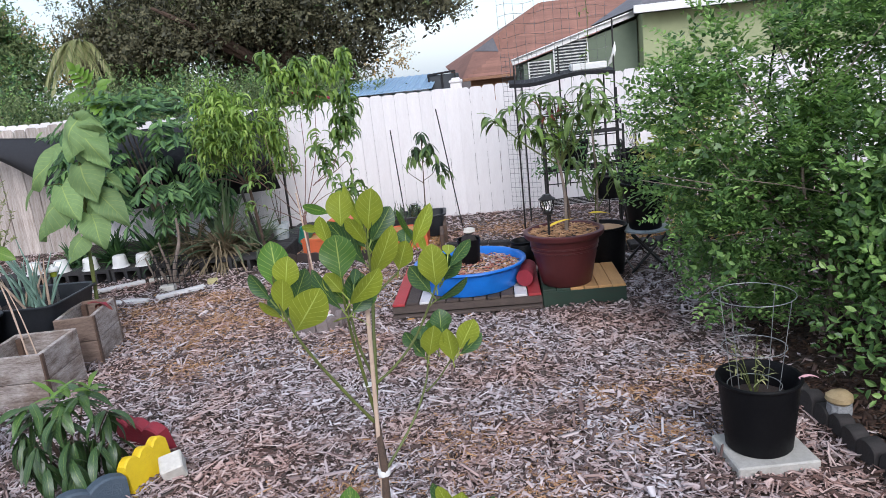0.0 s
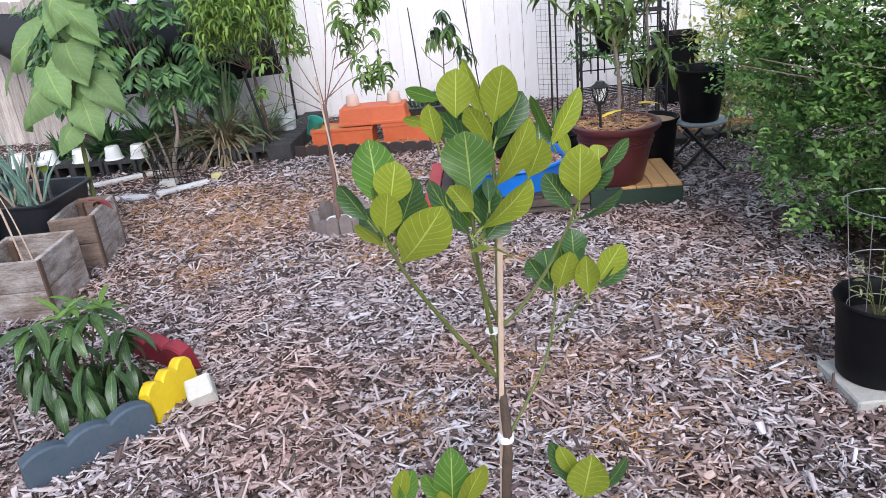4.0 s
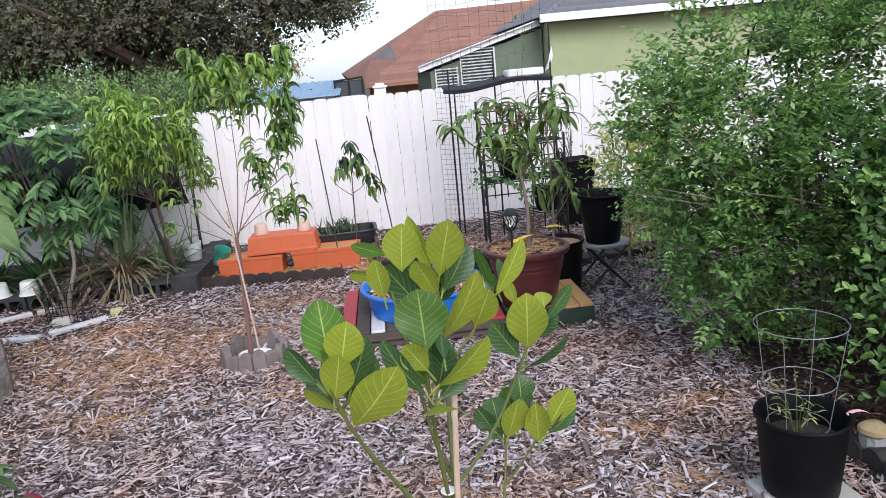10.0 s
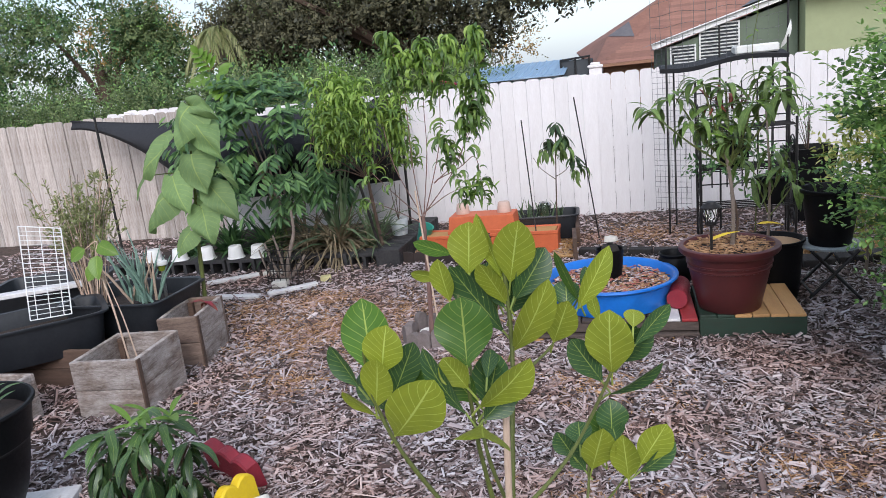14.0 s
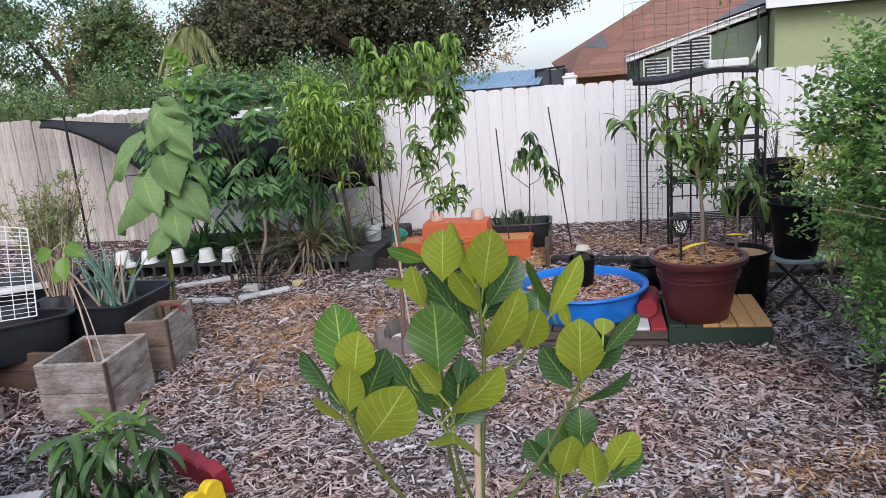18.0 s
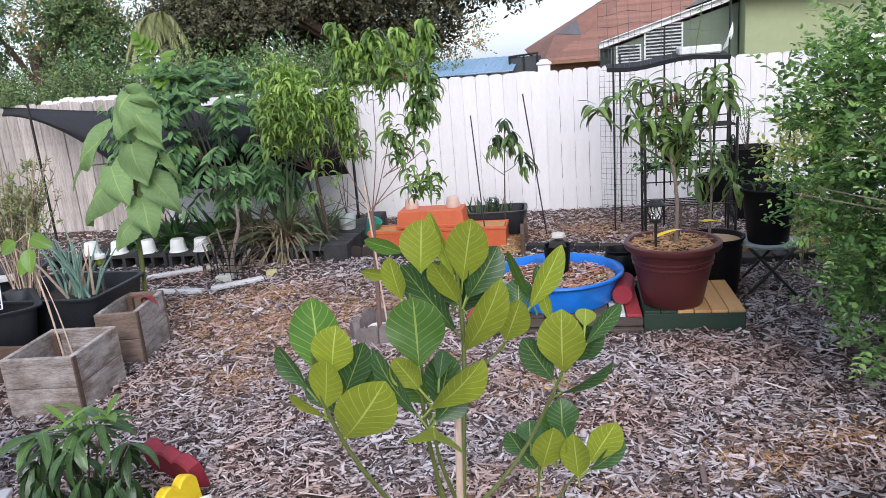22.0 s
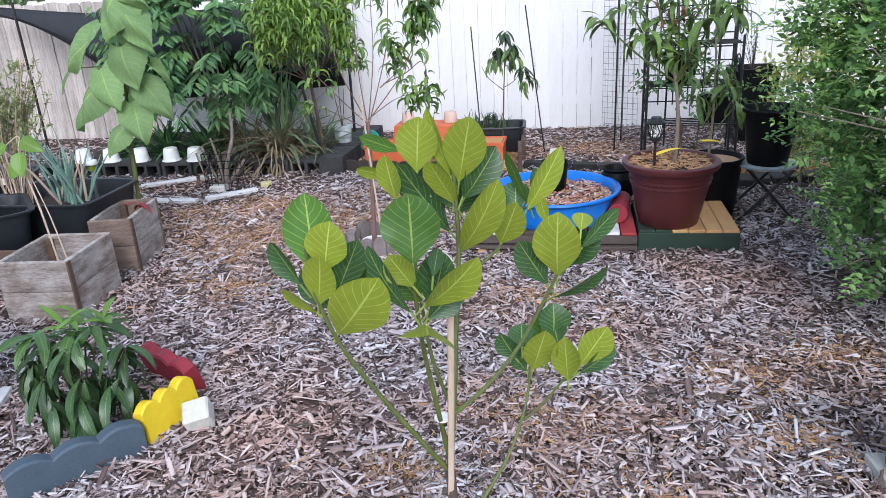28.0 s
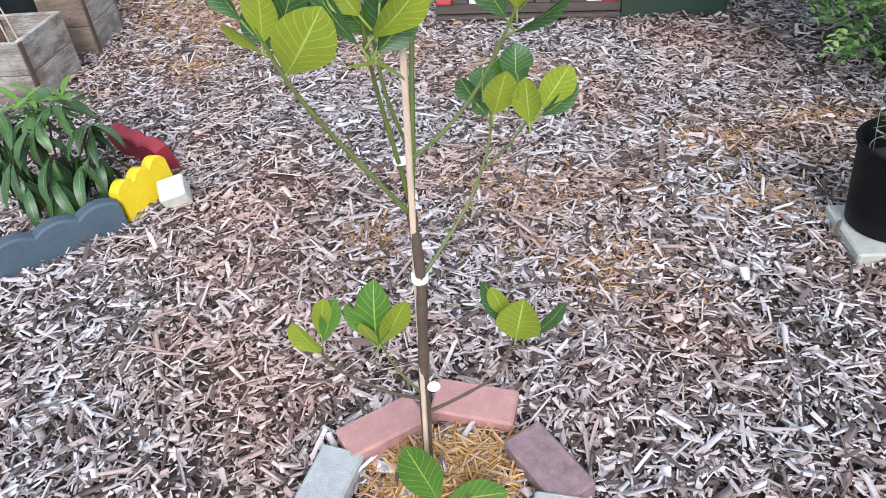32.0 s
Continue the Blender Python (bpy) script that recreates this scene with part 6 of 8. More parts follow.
peach([[(-0.03, 0, 1.52), (-0.04, 0, 1.70)], [(0.42, 0, 1.20), (0.44, 0, 1.5)], [(0.34, 0, 1.10), (0.36, 0, 1.4)]], g, 26, 0.13)
peach([[(-0.10, 0, 0.95), (-0.24, 0, 1.05), (-0.30, 0, 1.0)], [(-0.2, 0, 0.86), (-0.30, 0, 0.9), (-0.34, 0, 0.85)]], g, 11, 0.11)
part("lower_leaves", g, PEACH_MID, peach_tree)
solo("thin_stake", Geo().tube([(0, 0, 0), (-0.06, 0, 0.95)], 0.006, 6), BAMBOO, "thin cane leaning beside the young peach tree", "stake", (-1.29, 4.70, 0))
ring_block = [mesh_of("ring_stone", Geo().add([(a * 0.72 * 0.93, -0.022, b * h - 0.003) for a, b in block_outline] + [(a * 0.72, -0.017, b * h) for a, b in block_outline] + [(a * 0.72, 0.022, b * h) for a, b in block_outline],
                      [tuple(range(block_n)), tuple(range(2 * block_n, 3 *block_n))[::-1]] + [(i + o, i + o + block_n, (i + 1) % block_n + o + block_n, (i + 1) % block_n + o) for o in (0,block_n) for i in range(block_n)]), RING_LIGHT, True, 30) for h in (0.95, 1.08, 1.2)]
for k in range(14):
    a = 2 * math.pi * k / 14 + 0.1
    ob = part("ring_stone", ring_block[k % 3], None)
    tagged(ob, "grey-brown slate edging stone with a rounded top round the peach", "edging stone", "stones round the peach tree")
    ob.matrix_basis = pose(-1.335 + (0.178 + uni(-0.012, 0.012)) * math.cos(a), 4.735 + 0.178 * math.sin(a), uni(-0.008, 0.006), uni(-9, 4), uni(-7, 7), math.degrees(a) + 90 + uni(-10, 10))
solo("white_collar", Geo().lathe([(0.08, 0.01), (0.092, 0.015), (0.098, 0.045), (0.09, 0.05), (0.084, 0.02)], n=20, wave=lambda a, i: 0.012 * math.sin(3 * a)), WHITE_PLASTIC, "torn white plastic collar inside the stone ring", "collar", (-1.34, 4.75, 0))

# ---- raised boxes and tubs ----
def plank_box(at, sx, sy, label, planks=2, mat=BOX_BOARD, side_mat=None, h=0.152, turn=0):
    """An open raised bed of stacked planks with dark corner posts."""
    ob = thing("raised_bed_box", at, label, "planter box", "raised bed boxes", turn=turn)
    for k in range(planks):
        z = h * (k + 0.5)
        part("plank", Geo().box((sx / 2, 0.014, z), (sx, 0.028, h - 0.003), 0.004), mat, ob)
        part("plank", Geo().box((sx / 2, sy - 0.014, z), (sx, 0.028, h - 0.003), 0.004), mat, ob)
        part("plank", Geo().box((0.014, sy / 2, z), (0.028, sy - 0.058, h - 0.003), 0.004), side_mat or mat, ob)
        part("plank", Geo().box((sx - 0.014, sy / 2, z), (0.028, sy - 0.058, h - 0.003), 0.004), side_mat or mat, ob)
    for x in (0.045, sx - 0.045):
        for y in (0.045, sy - 0.045):
            part("corner_post", Geo().box((x, y, h * planks / 2 - 0.01), (0.034, 0.034, h * planks - 0.02), 0.003), DARK_BOARD, ob)
    part("corner_batten", Geo().box((sx + 0.003, 0.018, h * planks / 2), (0.010, 0.034, h * planks - 0.006), 0.002), DARK_BOARD, ob, "dark stained corner batten")
    part("soil", Geo().box((sx / 2, sy / 2, h * planks * 0.26), (sx - 0.06, sy - 0.06, h * planks * 0.5), 0.01), SOIL, ob)
    return ob


plank_box((-3.03, 3.615, 0), 0.385, 0.45, "grey bleached plank raised bed box with dry stalks in it", h=0.166, turn=5)
plank_box((-2.946, 4.262, 0), 0.25, 0.44, "grey bleached plank raised bed box with a darker brown front", mat=BROWN_BOX_BOARD, side_mat=BOX_BOARD, h=0.168, turn=9)
plank_box((-3.95, 4.02, 0), 0.84, 0.50, "dark damp plank raised bed box holding black tubs", mat=DARK_BOARD, h=0.12)
plank_box((-4.05, 3.25, 0), 0.75, 0.40, "grey plank raised bed box at the edge of the yard", h=0.13)


def tub(at, sx, sy, h, turn, label):
    """A deep rectangular mixing tub with a rolled rim."""
    ob = thing("black_tub", at, label, "tub", "black plastic tubs", turn=turn)
    rings = [(0.86, 0.0), (0.88, 0.008), (0.955, h * 0.85), (0.96, h - 0.02), (1.03, h - 0.016), (1.035, h - 0.004), (1.02, h), (0.95, h - 0.004), (0.93, h - 0.03), (0.86, h * 0.45)]
    g, n = Geo(), 28
    for k, z in rings:
        hx, hy = sx / 2 * k, sy / 2 * k
        for j in range(n):
            a = 2 * math.pi * j / n
            c, s = math.cos(a), math.sin(a)
            e = 0.22
            g.v.append((hx * math.copysign(abs(c) ** e, c), hy * math.copysign(abs(s) ** e, s), z))
            g.uv.append((0.5, 0.5))
    for i in range(len(rings) - 1):
        for j in range(n):
            a, b = i * n + j, i * n + (j + 1) % n
            g.f.append((a, b, b + n, a + n))
    g.f.append(tuple(range(n))[::-1])
    part("shell", g, TUB_PLASTIC, ob)
    part("soil", Geo().box((0, 0, h * 0.38), (sx * 0.84, sy * 0.82, h * 0.42), 0.02), SOIL, ob)
    return ob


tub((-3.33, 4.60, 0.195), 0.74, 0.60, 0.23, 0, "deep black plastic tub with spring onions on a plank box")
tub((-3.69, 4.10, 0.19), 0.82, 0.52, 0.24, 44, "deep black plastic tub holding a white wire rack")
tub((-4.30, 4.95, 0.16), 0.80, 0.55, 0.26, 20, "deep black plastic tub behind the dry shrub")
solo("plank_end", Geo().box((0, 0, 0), (0.9, 0.10, 0.03), 0.004), PALE_PAINT, "pale weathered board lying across the tubs", "board", (-4.25, 4.55, 0.44), turn=32)

wire_rack = thing("white_wire_rack", (-3.72, 4.28, 0.38), "white coated wire rack leaning upright in a tub", "wire rack")
tl, tr, br, bl = Vector((-0.20, 0.12, 0.56)), Vector((0.12, 0.12, 0.53)), Vector((0.24, -0.08, 0.03)), Vector((-0.08, -0.08, -0.01))
for a, b in ((tl, tr), (tr, br), (br, bl), (bl, tl)):
    part("frame_wire", Geo().tube([a, b], 0.0038, 6), WHITE_WIRE, wire_rack)
for k in range(1, 20):
    u = k / 20
    part("wire", Geo().tube([tl.lerp(bl, u), tr.lerp(br, u)], 0.0022, 5), WHITE_WIRE, wire_rack)
for u in (0.18, 0.5, 0.82):
    part("wire", Geo().tube([tl.lerp(tr, u), bl.lerp(br, u)], 0.0028, 5), WHITE_WIRE, wire_rack)

dry = thing("twiggy_dry_shrub", (-3.66, 4.60, 0.34), "tall twiggy half-dry shrub with sparse small leaves", "shrub")
g = Geo()
for k in range(46):
    top = Vector((uni(-0.20, 0.30), uni(-0.16, 0.16), uni(0.5, 0.98)))
    branch([(top.x * 0.25 + uni(-0.03, 0.03), uni(-0.05, 0.05), 0), top * 0.5 + Vector((uni(-0.03, 0.03), 0, 0.02)), top], 0.0050, 0.0018, BAMBOO if k % 3 else GREY_BARK, dry, "twig", 5, ident)
    for j in range(5):
        a = top * uni(0.45, 0.95)
        b = a + Vector((uni(-0.09, 0.09), uni(-0.05, 0.05), uni(0.04, 0.14)))
        g.tube([a, b], [0.0022, 0.001], 4, False)
        for i in range(8):
            c = a.lerp(b, uni(0.2, 1))
            quick_leaf(g, c, c + unit(uni(0, 360), uni(0, 60)) * uni(0.026, 0.048), Vector((0, -0.4, 1)), uni(0.010, 0.017))
part("foliage", g, TWIG_LEAF, dry)
onion = thing("spring_onions", (-3.24, 4.58, 0.36), "clump of blue-green spring onions growing in a tub", "vegetable")
for k in range(34):
    d = unit(uni(0, 360), uni(60, 88))
    ln = uni(0.25, 0.52)
    b = Vector((uni(-0.09, 0.09), uni(-0.06, 0.06), 0))
    part("stalk", Geo().tube([b, b + d * ln * 0.5, b + d * ln + Vector((d.x, d.y, -0.4)) * 0.06], [0.009, 0.0075, 0.002], 6), ONION_LEAF if k % 5 else BAMBOO, onion)
solar = thing("solar_path_light", (-3.165, 4.70, 0.33), "small steel solar path light standing in a tub", "path light")
part("stem", Geo().tube([(0, 0, -0.02), (0.01, 0, 0.20)], 0.011, 8), STEEL, solar)
part("lens", Geo().lathe([(0.022, 0.20), (0.026, 0.24)], (0.01, 0, 0), 12), LEAF_LIME, solar, "yellowish clear lens")
part("cap", Geo().lathe([(0.04, 0.238), (0.044, 0.246), (0.04, 0.262), (0.012, 0.268), (0.01, 0.285), (0.0005, 0.287)], (0.01, 0, 0), 16), WHITE_PLASTIC, solar)
stalks = thing("withered_seedling", (-2.93, 3.95, 0.16), "withered yellow bean seedling on bent dry stalks", "seedling")
branch([(0, 0, 0), (-0.05, 0.02, 0.35), (-0.10, 0.03, 0.62), (-0.07, 0.03, 0.74), (-0.15, 0.02, 0.70)], 0.006, 0.003, BAMBOO, stalks, "stalk", 6, ident)
branch([(0.06, 0, 0), (0.0, 0.02, 0.3), (-0.09, 0.05, 0.55)], 0.005, 0.002, BAMBOO, stalks, "stalk", 6, ident)
for b, t in (((-0.09, 0.03, 0.66), (-0.07, -0.02, 0.53)), ((-0.07, 0.03, 0.72), (0.06, 0.02, 0.66)), ((-0.15, 0.02, 0.70), (-0.24, 0.0, 0.64)), ((-0.10, 0.03, 0.60), (-0.16, 0.0, 0.52))):
    part("leaf", Geo().blade(b, t, (0.2, -1, 0.6), 0.085, 0.08, 0.3, 7, 0.7, 2), MANGO_YOUNG, stalks, "", True, 80)
purple = thing("purple_leaf_plant", (-2.76, 4.52, 0.335), "small wilted dark purple plant on the box corner", "plant")
for k in range(9):
    place_leaf(MANGO_SET[k % 4], (0, 0, 0.02), unit(uni(0, 360), uni(-35, 25)), (0, 0, 1), uni(0.08, 0.14), purple).data = mesh_of("leaf", Geo().blade((0, 0, 0), (0, 1, 0), (0, 0, 1), 0.25, 0.1, 0.2, 6, 0.9, 1), CRIMSON_PAINT if k % 2 else RED_FLOWER)

# ---- sunflower ----
SUN_FOOT = Vector((-3.02, 4.87, 0))
sunflower = thing("sunflower_plant", SUN_FOOT, "tall sunflower plant with broad drooping pale green leaves", "sunflower")
branch([(0, 0, -0.02), (0.02, -0.01, 0.115), (0.045, -0.01, 0.359), (0.07, -0.01, 0.716), (0.11, -0.01, 0.984), (0.137, -0.01, 1.283), (0.205, -0.01, 1.563)], 0.018, 0.008, GREEN_STEM, sunflower, "stem", 9, ident)


def heart_leaf(base, tip, facing, width, wave):
    """A broad heart-shaped leaf that hangs from base to tip."""
    base, tip = Vector(base), Vector(tip)
    d = tip - base
    ln = d.length
    d.normalize()
    n = Vector(facing)
    n = (n - d * n.dot(d)).normalized()
    s = d.cross(n)
    g = Geo()
    rows, cols = 14, 4
    for i in range(rows + 1):
        u = i / rows
        half = width / 2 * max(0.02, ((u + 0.06) / 0.30) ** 0.5 if u < 0.24 else (1 - ((u - 0.24) / 0.76) ** 1.5)) * (1.035 if i % 2 else 0.975)
        for j in range(-cols, cols + 1):
            x = j / cols
            back_lobe = -0.16 * ln * abs(x) ** 1.5 * max(0, 1 - 2.2 * u)
            lift = -0.34 * half * abs(x) ** 1.6 + wave * 0.035 * math.sin(5 * u + 3 * x) + 0.12 * ln * math.sin(math.pi * u)
            g.v.append(tuple(base + d * (ln * u + back_lobe) + s * half * x + n * lift))
            g.uv.append((0.5 + 0.5 * x, u))
    w = 2 * cols + 1
    for i in range(rows):
        for j in range(w - 1):
            a = i * w + j
            g.f.append((a, a + 1, a + 1 + w, a + w))
    return g


sun_rows = [
    (-2.792, 4.790, 1.559, -2.863, 4.730, 1.298, 0.287, -0.1), (-2.819, 4.840, 1.583, -2.608, 4.780, 1.487, 0.129, 0.5),
    (-2.769, 4.790, 1.471, -2.585, 4.730, 1.220, 0.214, 0.3), (-2.993, 4.790, 1.377, -3.158, 4.730, 1.132, 0.168, -0.5),
    (-2.799, 4.850, 1.381, -2.767, 4.790, 1.254, 0.218, 0.0), (-2.823, 4.770, 1.261, -2.724, 4.710, 1.015, 0.271, 0.1),
    (-2.982, 4.760, 1.134, -2.872, 4.700, 0.897, 0.248, 0.0), (-3.046, 4.770, 1.017, -3.178, 4.710, 0.779, 0.223, -0.3),
    (-2.741, 4.790, 1.050, -2.546, 4.730, 0.828, 0.203, 0.5), (-2.817, 4.760, 0.923, -2.741, 4.700, 0.688, 0.241, 0.1),
    (-2.934, 4.770, 0.764, -3.020, 4.710, 0.606, 0.171, -0.1), (-2.829, 4.840, 1.006, -2.787, 4.780, 0.887, 0.163, 0.1),
    (-3.218, 4.820, 1.152, -3.281, 4.760, 0.999, 0.060, -0.8), (-2.679, 4.820, 1.170, -2.528, 4.760, 1.038, 0.072, 0.8),
]
for bx, by, bz, tx, ty, tz, w, turn in sun_rows:
    b, t = Vector((bx, by, bz)) - SUN_FOOT, Vector((tx, ty, tz)) - SUN_FOOT
    b = b + (b - t) * 0.04
    leaf = part("leaf", heart_leaf(b, t, (turn, -1, uni(0.2, 0.6)), w * 1.02, uni(-1, 1)), SUNFLOWER_LEAF, sunflower, "", True, 80)
    z = max(0.3, b.z - 0.07)
    stem = Vector((0.045 + 0.115 * (z - 0.36), -0.01, z))
    part("leaf_stalk", Geo().tube([stem, (b + stem) / 2 + Vector((0, 0.01, 0.03)), b + (t - b) * 0.06], [0.006, 0.0045, 0.003], 6), GREEN_STEM, leaf)

# ---- planting bed of dark pavers, cups and the plants behind ----
def hollow_block():
    """A concrete block on its side, with two cells open to the front."""
    xs, zs, y0, y1, yc = (-0.145, -0.115, -0.015, 0.015, 0.115, 0.145), (0.0, 0.032, 0.133, 0.165), -0.095, 0.095, 0.05
    g = Geo()
    front = [(x, y0, z) for z in zs for x in xs]
    faces = [(r * 6 + q, r * 6 + q + 1, r * 6 + q + 7, r * 6 + q + 6) for r in range(3) for q in range(5) if not (r == 1 and q in (1, 3))]
    rear = len(front)
    verts = front + [(-0.145, y1, 0), (0.145, y1, 0), (0.145, y1, 0.165), (-0.145, y1, 0.165)]
    faces += [(rear + 1, rear, rear + 3, rear + 2), (0, rear, rear + 1, 5), (18, 23, rear + 2, rear + 3), (0, 18, rear + 3, rear), (5, rear + 1, rear + 2, 23)]
    for q in (1, 3):
        k = len(verts)
        ring = (6 + q, 7 + q, 13 + q, 12 + q)
        verts += [(front[n][0], yc, front[n][2]) for n in ring]
        faces += [(ring[n], k + n, k + (n + 1) % 4, ring[(n + 1) % 4]) for n in range(4)] + [(k, k + 1, k + 2, k + 3)]
    return g.add(verts, faces)


block = hollow_block()
block_mesh = mesh_of("hollow_block", block, BLACK_STONE, False)
for k in range(9):
    ob = part("hollow_block", block_mesh, None)
    tagged(ob, "dark painted hollow concrete block edging the planting bed", "block", "blocks along the planting bed")
    ob.matrix_basis = pose(-4.82 + 0.30 * k, 6.555 + uni(-0.012, 0.012) + 0.002 * k, -0.025, 0, 0, uni(-3, 3))
paver = mesh_of("dark_paver", Geo().box((0, 0, 0.0825), (0.205, 0.10, 0.165), 0.008), BLACK_STONE)
for k in range(13):
    ob = part("dark_paver", paver, None)
    tagged(ob, "dark painted paver block edging the planting bed", "paver", "pavers along the planting bed")
    ob.matrix_basis = pose(-2.185 + 0.002 * k, 6.53 + 0.104 * k, 0.0, 0, 0, -3 + uni(-3, 3))
solo("bed_soil", Geo().box((0, 0, 0.035), (2.6, 1.45, 0.10), 0.03), SOIL, "dark soil raised behind the pavers", "soil", (-3.6, 7.40, 0), kind="structure")
for x in (-4.57, -4.29, -3.99, -3.69, -3.46):
    cup = thing("white_cup", (x + uni(-0.01, 0.01), 6.54, 0.140), "upturned white plastic tub standing on a dark paver", "cup", "upturned cups on the pavers", turn=uni(0, 90))
    part("body", Geo().lathe([(0.080, 0.0), (0.082, 0.006), (0.074, 0.012), (0.068, 0.06), (0.060, 0.108), (0.053, 0.117), (0.0005, 0.118)], n=22), WHITE_PLASTIC, cup)
    part("rim", Geo().lathe([(0.082, 0.0), (0.086, 0.004), (0.082, 0.012)], n=22), WHITE_PLASTIC, cup)

bush = thing("broad_leaved_bush", (-3.38, 7.15, 0.05), "dense dark green bush with broad pinnate leaves", "shrub")
for k in range(7):
    e = Vector((uni(-0.75, 0.55), uni(-0.35, 0.2), uni(0.9, 1.5)))
    branch([(e.x * 0.15, 0, 0), e * 0.5, e], 0.016, 0.006, GREY_BARK, bush, "stem", 6, ident)
g, gl = Geo(), Geo()
for k in range(265):
    a = unit(uni(0, 360), uni(-50, 80))
    q = Vector((-0.10 + a.x * 0.70 * uni(0.6, 1.05), -0.10 + a.y * 0.5, 1.05 + a.z * 0.58 * uni(0.7, 1.05)))
    d = (Vector((a.x, min(a.y, 0.2) - 0.2, a.z * 0.4)) + Vector((uni(-0.5, 0.5), uni(-0.4, 0.2), uni(-0.5, 0.2)))).normalized()
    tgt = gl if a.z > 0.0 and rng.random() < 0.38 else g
    ln = uni(0.22, 0.34)
    s = d.cross(Vector((0, 0, 1))).normalized()
    for i in range(5):
        c = q + d * (ln * (0.25 + 0.18 * i)) + Vector((0, 0, -0.05 * (i / 4) ** 2))
        for sg in (-1, 1):
            t = c + (s * sg + d * 0.55).normalized() * uni(0.10, 0.14) + Vector((0, 0, -0.06))
            quick_leaf(tgt, c, t, Vector((uni(-0.3, 0.3), -0.5, 1)), uni(0.036, 0.048))
    t = q + d * (ln * 1.25) + Vector((0, 0, -0.09))
    quick_leaf(tgt, q + d * ln, t, Vector((0, -0.5, 1)), 0.05)
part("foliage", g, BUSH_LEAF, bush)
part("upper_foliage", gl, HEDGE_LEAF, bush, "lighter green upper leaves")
shoot = thing("tall_leafy_shoot", (-3.55, 6.85, 0.05), "arching papaya-like shoot with lobed light green leaves", "plant")
branch([(0.3, 0, 0), (0.1, 0, 0.8), (-0.10, 0, 1.45), (-0.22, 0, 1.74)], 0.014, 0.006, GREEN_STEM, shoot, "stem", 7, ident)
for b, t, w in (((-0.22, 0, 1.78), (-0.30, -0.10, 1.96), 0.14), ((-0.24, 0, 1.74), (-0.12, -0.12, 1.56), 0.14), ((-0.20, 0, 1.76), (-0.02, -0.10, 1.80), 0.12), ((-0.24, 0, 1.76), (-0.40, -0.1, 1.70), 0.11), ((-0.15, 0, 1.62), (0.02, -0.1, 1.52), 0.12)):
    b, t = Vector(b), Vector(t)
    d, g = t - b, Geo().tube([b, t], 0.003, 5)
    s0 = d.normalized().cross(Vector((0.1, -0.8, 0.6))).normalized()
    for i in range(4):
        q = b + d * (0.22 + 0.22 * i)
        for sg in (-1, 1):
            g.blade(q, q + (s0 * sg + d.normalized() * 0.5).normalized() * w * (0.95 - 0.12 * i), (0.1, -0.8, 0.6), w * 0.42, 0.08, 0.3, 6, 0.9, 1, 0.1)
    g.blade(t, t + d.normalized() * w * 0.7, (0.1, -0.8, 0.6), w * 0.45, 0.06, 0.3, 6, 0.9, 1, 0.1)
    part("leaf", g, MANGO_YOUNG, shoot, "", True, 80)


peach2 = thing("weeping_peach_tree", (-2.30, 6.72, 0.05), "bushy peach tree with a dense mop of curled leaves", "tree")
branch([(0, 0, 0), (-0.02, -0.1, 0.55), (0.0, -0.25, 0.95)], 0.018, 0.013, BARK, peach2, "trunk", 8, ident)
limbs = []
for k in range(40):
    a = uni(0, 360)
    r = 0.46 * math.sqrt(rng.random())
    foot = Vector((r * math.cos(radians(a)), -0.32 + 0.7 * r * math.sin(radians(a)), uni(0.95, 1.35) - 0.25 * r))
    top = foot + Vector((uni(-0.06, 0.06), uni(-0.05, 0.05), uni(0.25, 0.45)))
    limbs.append([tuple(foot), tuple(foot.lerp(top, 0.5) + Vector((uni(-0.02, 0.02), 0, 0))), tuple(top)])
    if k < 16:
        branch([(0, -0.22, 0.75), tuple(Vector((0, -0.25, 0.85)).lerp(foot, 0.6)), tuple(foot), tuple(top)], 0.006, 0.002, BARK, peach2, "limb", 5, ident)
for x, y in ((0.28, 0), (0.38, 0.1), (0.15, -0.2), (0.33, -0.1)):
    limbs.append([(x, -0.3 + y, 1.25), (x * 1.12, -0.3 + y, 1.0), (x * 1.18, -0.3 + y, 0.82)])
g = Geo()
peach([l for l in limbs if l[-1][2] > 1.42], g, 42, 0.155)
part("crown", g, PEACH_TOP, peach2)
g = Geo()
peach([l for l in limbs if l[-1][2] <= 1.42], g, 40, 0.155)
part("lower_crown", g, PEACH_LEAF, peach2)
solo("black_stake", Geo().tube([(0, 0, 0), (-0.10, -0.1, 0.75)], 0.013, 8), BLACK_METAL, "black garden stake leaning beside the bushy peach", "stake", (-2.26, 6.55, 0.05))

cloth = Geo()
n, m = 30, 9
for i in range(n + 1):
    u = i / n
    x = -6.35 + 4.0 * u
    top = 1.52 - 0.08 * math.sin(math.pi * min(1, u * 1.3)) - 0.18 * u + 0.08 * (u > 0.9)
    bot = 1.42 - 1.02 * min(1, u * 2.4) ** 1.7 + 0.20 * u
    bot = min(bot, top - 0.04)
    for j in range(m + 1):
        v = j / m
        y = 7.92 - 0.28 * math.sin(math.pi * v) * min(1, u * 3) - 0.30 * u * v + 0.02 * math.sin(9 * u + 5 * v)
        cloth.v.append((x, y, top + (bot - top) * v))
        cloth.uv.append((0.5, 0.5))
for i in range(n):
    for j in range(m):
        a = i * (m + 1) + j
        cloth.f.append((a, a + m + 1, a + m + 2, a + 1))
sheet = thing("shade_cloth", (0, 0, 0), "black shade cloth draped from the fence over the bed", "shade cloth")
part("cloth", cloth, SHADE_CLOTH, sheet)
